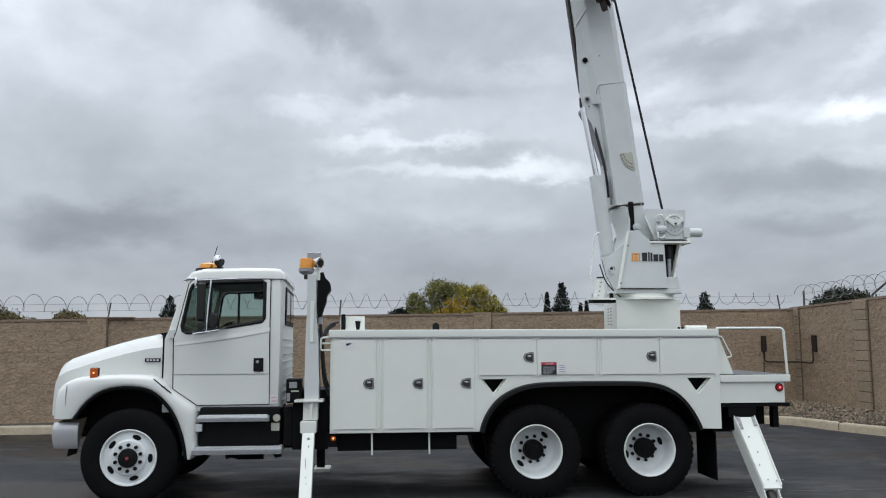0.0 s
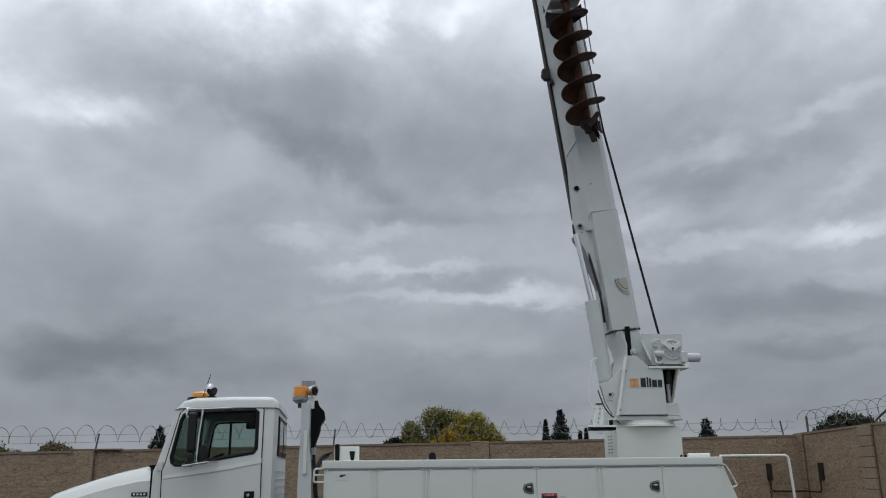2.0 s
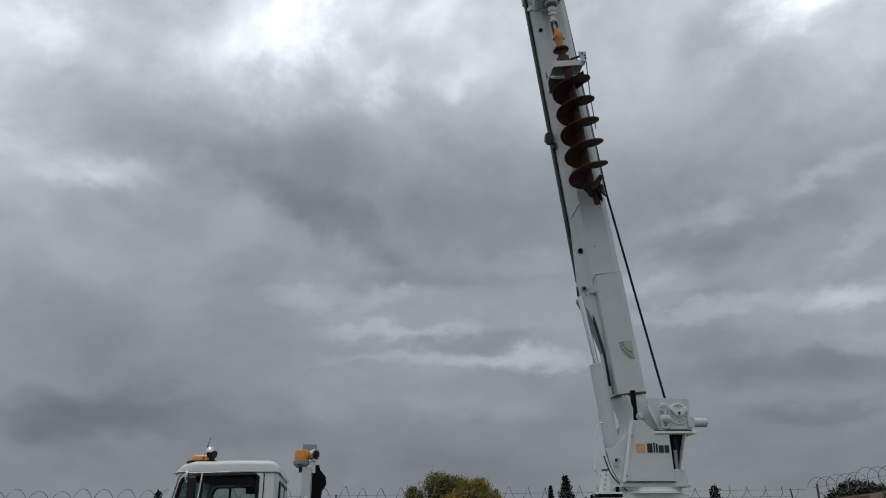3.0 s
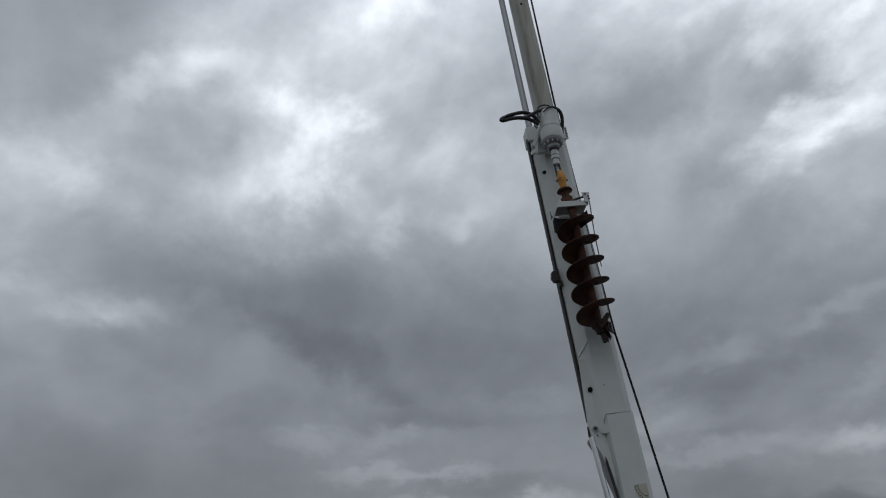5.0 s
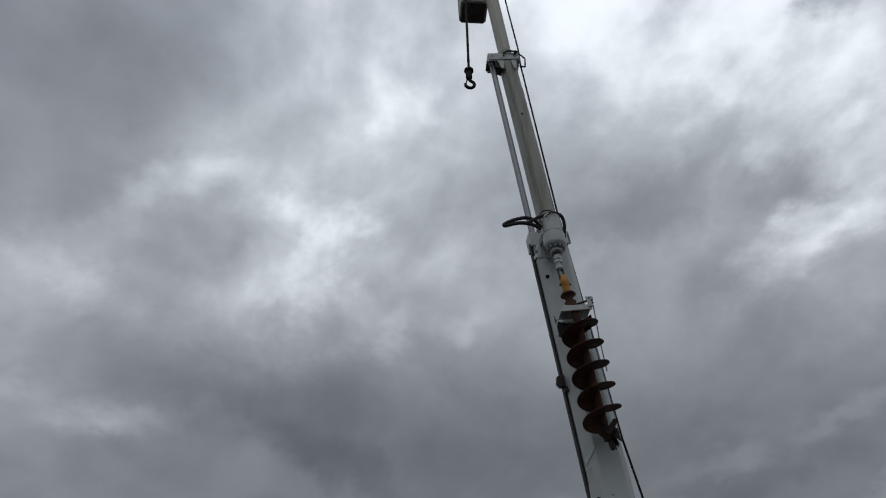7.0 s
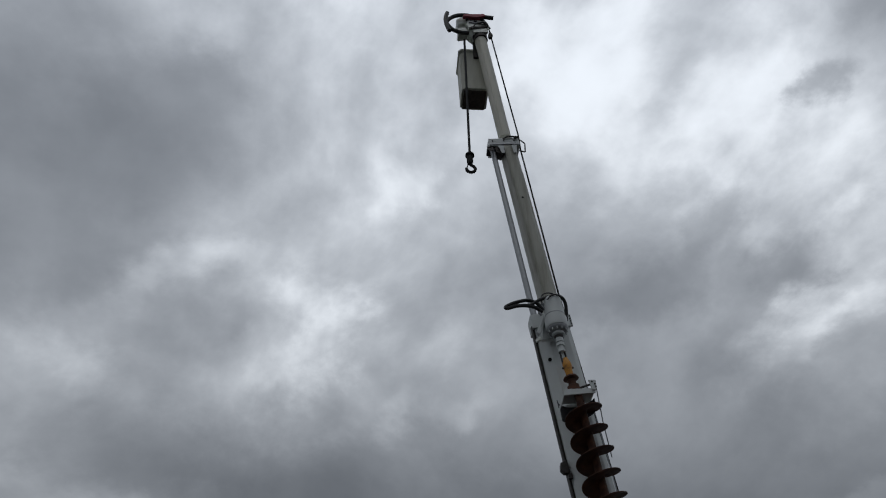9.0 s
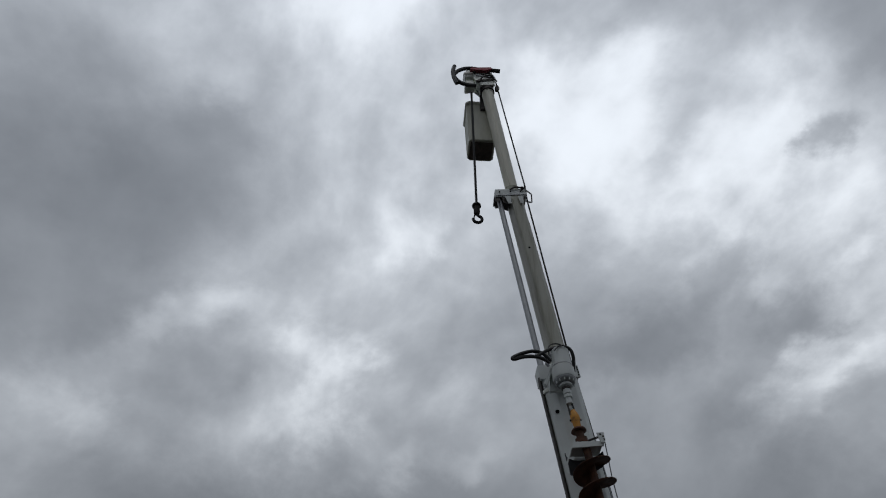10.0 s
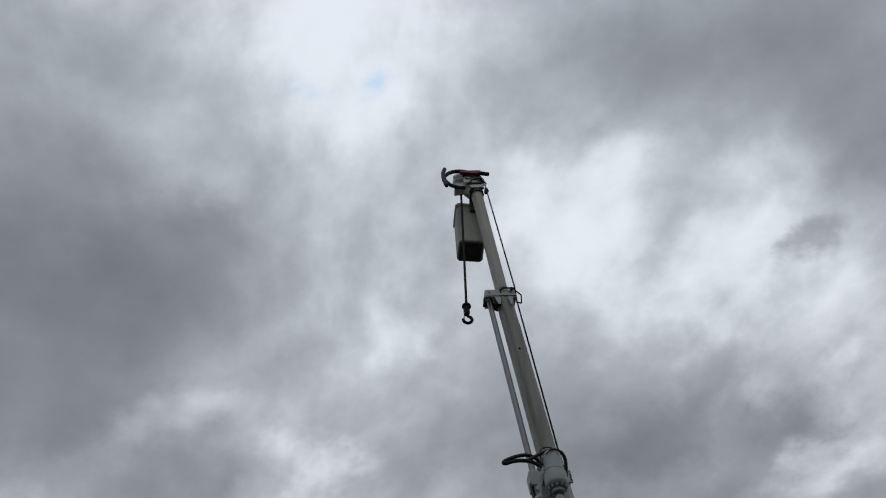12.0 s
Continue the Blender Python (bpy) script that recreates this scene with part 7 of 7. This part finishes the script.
for x in (-5.72, 2.42):
    y = wall_y(x)
    p = block(x - 0.2, x + 0.2, y - 0.045, y + 0.1, wall_base(x) - 0.3, wall_top(x) + 0.035, 0.01)
    part("pilaster", p, BLOCK, wall_north, "flush block pilaster")
    part("pilaster_joint", block(x + 0.2, x + 0.225, y - 0.03, y, wall_base(x) - 0.3, wall_top(x)), DARKMORTAR, wall_north)
    if x < 0:
        part("pilaster_cap", block(x - 0.26, x + 0.72, y - 0.05, y + 0.2, wall_top(x) + 0.028, wall_top(x) + 0.06, 0.006), CAPBLOCK, wall_north)
for y in (9.62, 6.98, 2.2):
    z1 = 2.51 + (9.7 - y) * 0.0206
    for k in range(11):
        z = 0.28 + (z1 + 0.02 - 0.28) * k / 11
        half = 0.11 if y > 9 else 0.22
        if k == 0:
            part("pilaster_core", block(10.042, 10.11, y - half + 0.013, y + half - 0.013, 0.28, z1 + 0.01), DARKMORTAR, wall_east)
            for e in (-half, half):
                part("pilaster_joint", block(10.07, 10.12, y + e - 0.014, y + e + 0.014, 0.28, z1 + 0.02), DARKMORTAR, wall_east)
        part("pilaster_block", block(10.03, 10.12, y - half, y + half, z + 0.008, z + (z1 + 0.02 - 0.28) / 11 - 0.008, 0.008), PILASTERBLOCK, wall_east)

# wall lights with conduit
for name, x, y, sx, sy in (("near_corner", 9.22, wall_y(9.22), 0.16, 0.06), ("side", 10.1, 8.86, 0.06, 0.2)):
    if name == "side":
        fix = block(x - 0.05, x - 0.004, y - 0.08, y + 0.10, 1.49, 1.87, 0.008)
    else:
        fix = block(x - 0.055, x + 0.05, y - 0.09, y - 0.012, 1.49, 1.87, 0.008)
    lightbox = part("wall_light", fix, BROWNBOX)
    tagged(lightbox, "dark brown metal wall light box on the block wall", "wall light", "wall lights")
pipe = tube(rounded([(9.215, wall_y(9.24) - 0.05, 1.5), (9.22, wall_y(9.28) - 0.05, 1.26), (9.6, wall_y(9.5) - 0.06, 1.25), (9.98, 9.50, 1.25), (9.99, 8.80, 1.24), (9.99, 8.80, 1.5)], 0.07), 0.018, 8)
tagged(part("conduit_pipe", pipe, BROWNBOX), "thin brown conduit pipe between the wall lights", "pipe")

tagged(part("conduit_drop", tube([(9.215, wall_y(9.24) - 0.012, 1.26), (9.22, wall_y(9.24) - 0.012, 0.3)], 0.010, 6), BROWNBOX), "thin vertical conduit below the wall light", "pipe")

# razor wire
wire = thing("razor_wire", (0, 8.8, 2.4), "galvanised razor wire coil with two strands above the wall", "wire")


def coil(p0, p1, radius, pitch, top, slump=0.0):
    """A helix of wire from p0 to p1, its middle line; top: how far along a loop stands highest."""
    length = (p1 - p0).length
    d = (p1 - p0).normalized()
    side = Vector((-d.y, d.x, 0)).normalized()
    n = int(length / pitch * 20)
    pts = []
    for k in range(n + 1):
        f = k / n
        a = math.pi / 2 + 2 * math.pi * (f * length - top) / pitch
        r = radius * (1 + 0.06 * math.sin(a * 0.37 + 1.3) + 0.04 * math.sin(a * 0.61))
        c = p0.lerp(p1, f) - d * (slump * pitch / (2 * math.pi) * math.cos(a) + 0.02 * math.sin(a * 0.29))
        pts.append(c + side * (0.1 - math.cos(a) * r) + Vector((0, 0, math.sin(a) * r + 0.02 * math.sin(a * 0.23))))
    return part("coil", tube(pts, 0.006, 4), WIRE, wire)


def over_wall(x, rise):
    return Vector((x, wall_y(x), wall_top(x) + rise))


coil(over_wall(-14, 0.36), over_wall(-2.7, 0.345), 0.168, 0.413, 8.29, 0.5)
coil(over_wall(-2.7, 0.345), over_wall(6.0, 0.30), 0.158, 0.40, 5.36)
coil(over_wall(6.0, 0.30), over_wall(9.9, 0.27), 0.145, 0.43, 2.23)
coil(Vector((10.15, 9.6, 2.86)), Vector((10.15, 2.0, 3.05)), 0.19, 0.40, 0.10)
for dz in (0.19, 0.335):
    part("strand", tube([(-14, wall_y(-14) + 0.1, wall_top(-14) + dz), (-2, wall_y(-2) + 0.1, wall_top(-2) + dz), (10.1, wall_y(10.1) + 0.1, wall_top(10.1) + dz)], 0.004, 4), WIRE, wire)
    part("strand", tube([(10.2, 9.6, 2.52 + dz), (10.2, 2.0, 2.68 + dz)], 0.004, 4), WIRE, wire)
for x, lx in ((-5.55, 0.05), (-0.75, 0.03), (9.76, -0.05)):
    part("post", rod((x, wall_y(x) + 0.1, wall_top(x)), (x + lx, wall_y(x) + 0.1, wall_top(x) + 0.36), 0.018, seg=8), POST, wire)
part("post", rod((10.2, 9.45, 2.5), (10.2, 9.45, 2.93), 0.026, seg=8), POST, wire)
part("post", rod((10.2, 6.75, 2.55), (10.2, 6.75, 2.68), 0.025, seg=8), POST, wire)
part("post", rod((10.2, 6.75, 2.68), (10.2, 6.25, 2.90), 0.022, seg=8), POST, wire)


# trees beyond the wall
def leaf_mass(bm, centre, size, count, leaf, rng):
    """Leaves scattered in a lumpy mass: small bent quads in many clumps."""
    centre = Vector(centre)
    clumps = []
    for _ in range(max(8, count // 60)):
        v = Vector((rng.gauss(0, 1), rng.gauss(0, 1), rng.gauss(0, 1)))
        v = v.normalized() * rng.random() ** 0.45
        clumps.append(centre + Vector((v.x * size[0], v.y * size[1], v.z * size[2])))
    for _ in range(count):
        c = rng.choice(clumps)
        r = min(size) * 0.26
        p = c + Vector((rng.gauss(0, 1), rng.gauss(0, 1), rng.gauss(0, 0.9))) * r
        turn = Euler((rng.random() * 6.3, rng.random() * 6.3, rng.random() * 6.3)).to_matrix()
        q = leaf * rng.uniform(0.6, 1.4)
        vs = [bm.verts.new(p + turn @ Vector(w) * q) for w in ((-1, 0, 0), (0, -0.45, 0.12), (1, 0, 0), (0, 0.45, 0.12))]
        bm.faces.new(vs)


def broadleaf(name, at, height, masses, mat_list, label, leaf=0.13):
    t = thing(name, at, label, "tree")
    base = Vector(at)
    trunk = tube([base + Vector((0, 0, -0.2)), base + Vector((0.05, 0, height * 0.3)), base + Vector((0.0, 0.05, height * 0.55))], 0.16, 8)
    for k in range(6):
        a = k * 1.05
        add(trunk, rod(base + Vector((0, 0, height * (0.25 + 0.04 * k))), base + Vector((math.cos(a) * height * 0.3, math.sin(a) * height * 0.3, height * (0.55 + 0.05 * k))), 0.06, 0.02, 6))
    part("trunk", trunk, BARK, t)
    for (dx, dz, sx, sz, count, which) in masses:
        bm = bmesh.new()
        leaf_mass(bm, base + Vector((dx, -0.5 * min(which, 1), dz)), (sx, sx * 0.8, sz), count, leaf, rng)
        part("crown", bm, mat_list[which], t, smooth=5)
    return t


def conifer(name, at, height, width, label, seed):
    """Slim ones keep a closed outline; broad ones carry single boughs with gaps between them."""
    r = random.Random(seed)
    t = thing(name, at, label, "tree")
    base = Vector(at)
    part("trunk", rod(base, base + Vector((0, 0, height)), 0.12, 0.02, 8), BARK, t)
    bm = bmesh.new()

    def needles(p, size):
        turn = Euler((r.random() * 6.3, r.random() * 6.3, r.random() * 6.3)).to_matrix()
        bm.faces.new([bm.verts.new(p + turn @ Vector(w) * size) for w in ((-1, 0, 0), (0, -0.4, 0.1), (1, 0, 0), (0, 0.4, 0.1))])

    if width < 1:
        for k in range(3000):
            f = r.random() ** 0.7
            reach = width * min(1.0, 1.9 * (1.03 - f)) * r.uniform(0.1, 1.0) ** 0.7 + 0.02
            a = r.random() * 6.283
            needles(base + Vector((math.cos(a) * reach, math.sin(a) * reach, height * (0.12 + 0.88 * f) - reach * 0.2)), r.uniform(0.04, 0.10))
    else:
        for k in range(130):
            f = 1.0 - (k + r.random()) / 130
            a = k * 2.4 + r.uniform(-0.4, 0.4)
            long = width * (1.0 - f) * r.uniform(0.72, 1.1) + 0.03
            out = Vector((math.cos(a), math.sin(a), r.uniform(-0.05, 0.28)))
            start = base + Vector((0, 0, height * (0.12 + 0.88 * f)))
            for _ in range(int(26 + 60 * long)):
                u = r.random() ** 0.6
                thick = 0.05 + 0.10 * (1.0 - u) * long
                needles(start + out * (long * u) + Vector((r.gauss(0, thick), r.gauss(0, thick), r.gauss(0, 0.05) - 0.12 * long * u * u)), r.uniform(0.04, 0.09))
    part("crown", bm, LEAFDARK, t, smooth=5)
    return t


broadleaf("willow_tree", (3.5, 28.0, 0.0), 4.6, [(-1.62, 3.45, 0.38, 0.5, 4200, 0), (-1.25, 2.95, 0.6, 0.4, 4200, 0), (-0.55, 3.95, 0.62, 0.55, 7500, 0), (0.05, 3.9, 0.6, 0.5, 6000, 0), (0.62, 3.85, 0.45, 0.4, 3600, 2), (-0.2, 3.2, 0.7, 0.5, 6000, 0),
                                                 (0.05, 3.35, 0.42, 0.28, 3600, 1), (0.55, 3.6, 0.36, 0.3, 3400, 1), (-0.35, 2.95, 0.4, 0.28, 3600, 1), (0.5, 3.1, 0.6, 0.35, 3800, 1),
                                                 (1.15, 3.8, 0.5, 0.45, 5200, 2), (1.45, 3.35, 0.55, 0.5, 5600, 2), (0.75, 3.05, 0.7, 0.4, 3600, 2), (2.15, 2.95, 0.36, 0.45, 3000, 2), (1.85, 3.4, 0.35, 0.35, 2200, 2), (0.3, 2.2, 2.2, 0.8, 3500, 0)],
          (LEAFGREEN, LEAFGOLD, LEAFTURNING), "olive green willow turning yellow behind the wall", 0.045)
broadleaf("shrub_tree", (22.2, 28.0, 0.0), 4.4, [(-0.9, 3.15, 0.6, 0.5, 9000, 0), (-0.1, 3.5, 0.8, 0.6, 14000, 0), (0.7, 3.4, 0.75, 0.55, 10000, 0), (0.0, 2.7, 1.5, 0.7, 12000, 0)], (LEAFDULL,), "dark dull green bushy tree behind the side wall", 0.075)
broadleaf("hedge_tree", (-15.9, 28.0, 0.0), 3.2, [(-1.3, 2.65, 0.9, 0.6, 6000, 0), (-0.3, 2.75, 0.8, 0.55, 6000, 0), (0.7, 2.35, 0.7, 0.5, 4500, 0), (0.0, 1.9, 1.9, 0.5, 5000, 0)], (LEAFBROWN,), "distant brownish green trees over the wall", 0.065)
broadleaf("low_tree", (-13.3, 28.0, 0.0), 3.1, [(0.0, 2.6, 0.6, 0.5, 6000, 0), (0.6, 2.3, 0.5, 0.45, 4000, 0), (-0.6, 2.1, 0.5, 0.4, 3500, 0)], (LEAFBROWN,), "distant brownish green tree over the wall", 0.065)
broadleaf("distant_bush", (1.15, 29.0, 0.0), 3.2, [(0.0, 2.75, 0.62, 0.42, 2600, 0), (0.35, 2.95, 0.4, 0.35, 1600, 0)], (LEAFDARK,), "dark bush beside the willow", 0.08)
conifer("cypress", (7.95, 28.0, 0.0), 4.0, 0.30, "narrow dark green cypress beyond the wall", 1)
conifer("pine", (8.76, 28.5, 0.0), 4.45, 1.5, "dark pointed conifer beyond the wall", 2)
conifer("cypress", (9.52, 28.0, 0.0), 3.5, 0.22, "narrow dark green cypress beyond the wall", 3)
conifer("cypress", (9.80, 28.0, 0.0), 3.6, 0.2, "narrow dark green cypress beyond the wall", 4)
conifer("conifer", (15.45, 28.0, 0.0), 3.95, 1.75, "dark round-topped conifer beyond the wall", 5)
conifer("cypress", (5.60, 28.6, 0.0), 3.9, 0.2, "narrow dark cypress behind the willow", 6)
conifer("conifer", (-9.0, 28.0, 0.0), 3.75, 1.6, "dark conifer seen past the cab", 8)

# ---- blocks of the walls ----
rng = random.Random(21)
variants = []
for k in range(8):
    bm = bmesh.new()
    nx, nz = 7, 4
    g = [[bm.verts.new((-0.1975 + 0.395 * i / nx, (-rng.uniform(0.0, 0.005) if i in (0, nx) or j in (0, nz) else -rng.uniform(0.001, 0.008)), 0.0025 + 0.195 * j / nz)) for i in range(nx + 1)] for j in range(nz + 1)]
    for j in range(nz):
        for i in range(nx):
            bm.faces.new((g[j][i], g[j][i + 1], g[j + 1][i + 1], g[j + 1][i]))
    edge = [g[0][i] for i in range(nx + 1)] + [g[j][nx] for j in range(1, nz + 1)] + [g[nz][i] for i in range(nx - 1, -1, -1)] + [g[j][0] for j in range(nz - 1, 0, -1)]
    rim = [bm.verts.new(v.co + Vector((0, 0.012, 0))) for v in edge]
    for i in range(len(edge)):
        bm.faces.new((edge[i], rim[i], rim[i - 1], edge[i - 1]))
    bmesh.ops.recalc_face_normals(bm, faces=bm.faces)
    me = bpy.data.meshes.new("block")
    bm.to_mesh(me)
    bm.free()
    me.materials.append(BLOCK)
    variants.append(me)


def lay(parent, foot, turn, length, base, top, courses, chosen, limit):
    """Lay the courses of one wall: the chosen blocks as objects, the rest joined."""
    along = Vector((math.cos(turn), math.sin(turn), 0))
    rest, count = bmesh.new(), 0
    n = int(length / 0.4)
    for c in range(courses):
        for i in range(n):
            d = 0.4 * i + (0.4 if c % 2 else 0.2)
            p = foot + along * d
            zb, zt = base(p), top(p)
            h = (zt - 0.02 - zb) / courses
            m = Matrix.Translation((p.x, p.y, zb + h * c)) @ Matrix.Rotation(turn, 4, "Z") @ Matrix.Diagonal((1, 1, h / 0.2, 1))
            me = rng.choice(variants)
            if count < limit and chosen(p, c):
                ob = new("block", me)
                ob.parent = parent
                ob.matrix_basis = m
                count += 1
            else:
                before = len(rest.verts)
                rest.from_mesh(me)
                rest.verts.ensure_lookup_table()
                for k in range(before, len(rest.verts)):
                    rest.verts[k].co = m @ rest.verts[k].co
    ob = part("block_courses", rest, BLOCK, parent)
    tagged(ob, kind="stuff")


lay(wall_north, WALL_A, TURN, (WALL_B - WALL_A).length, lambda p: wall_base(p.x), lambda p: wall_top(p.x), COURSES,
    lambda p, c: -8.4 < p.x < -4.6 or p.x > 5.2 or (c > 7 and p.x > -2.0), 300)
lay(wall_east, EAST_FOOT, EAST_TURN, EAST_LONG, lambda p: 0.25, lambda p: 2.52 + (9.7 - p.y) * 0.0206, 11, lambda p, c: p.y > 4.6, 300)
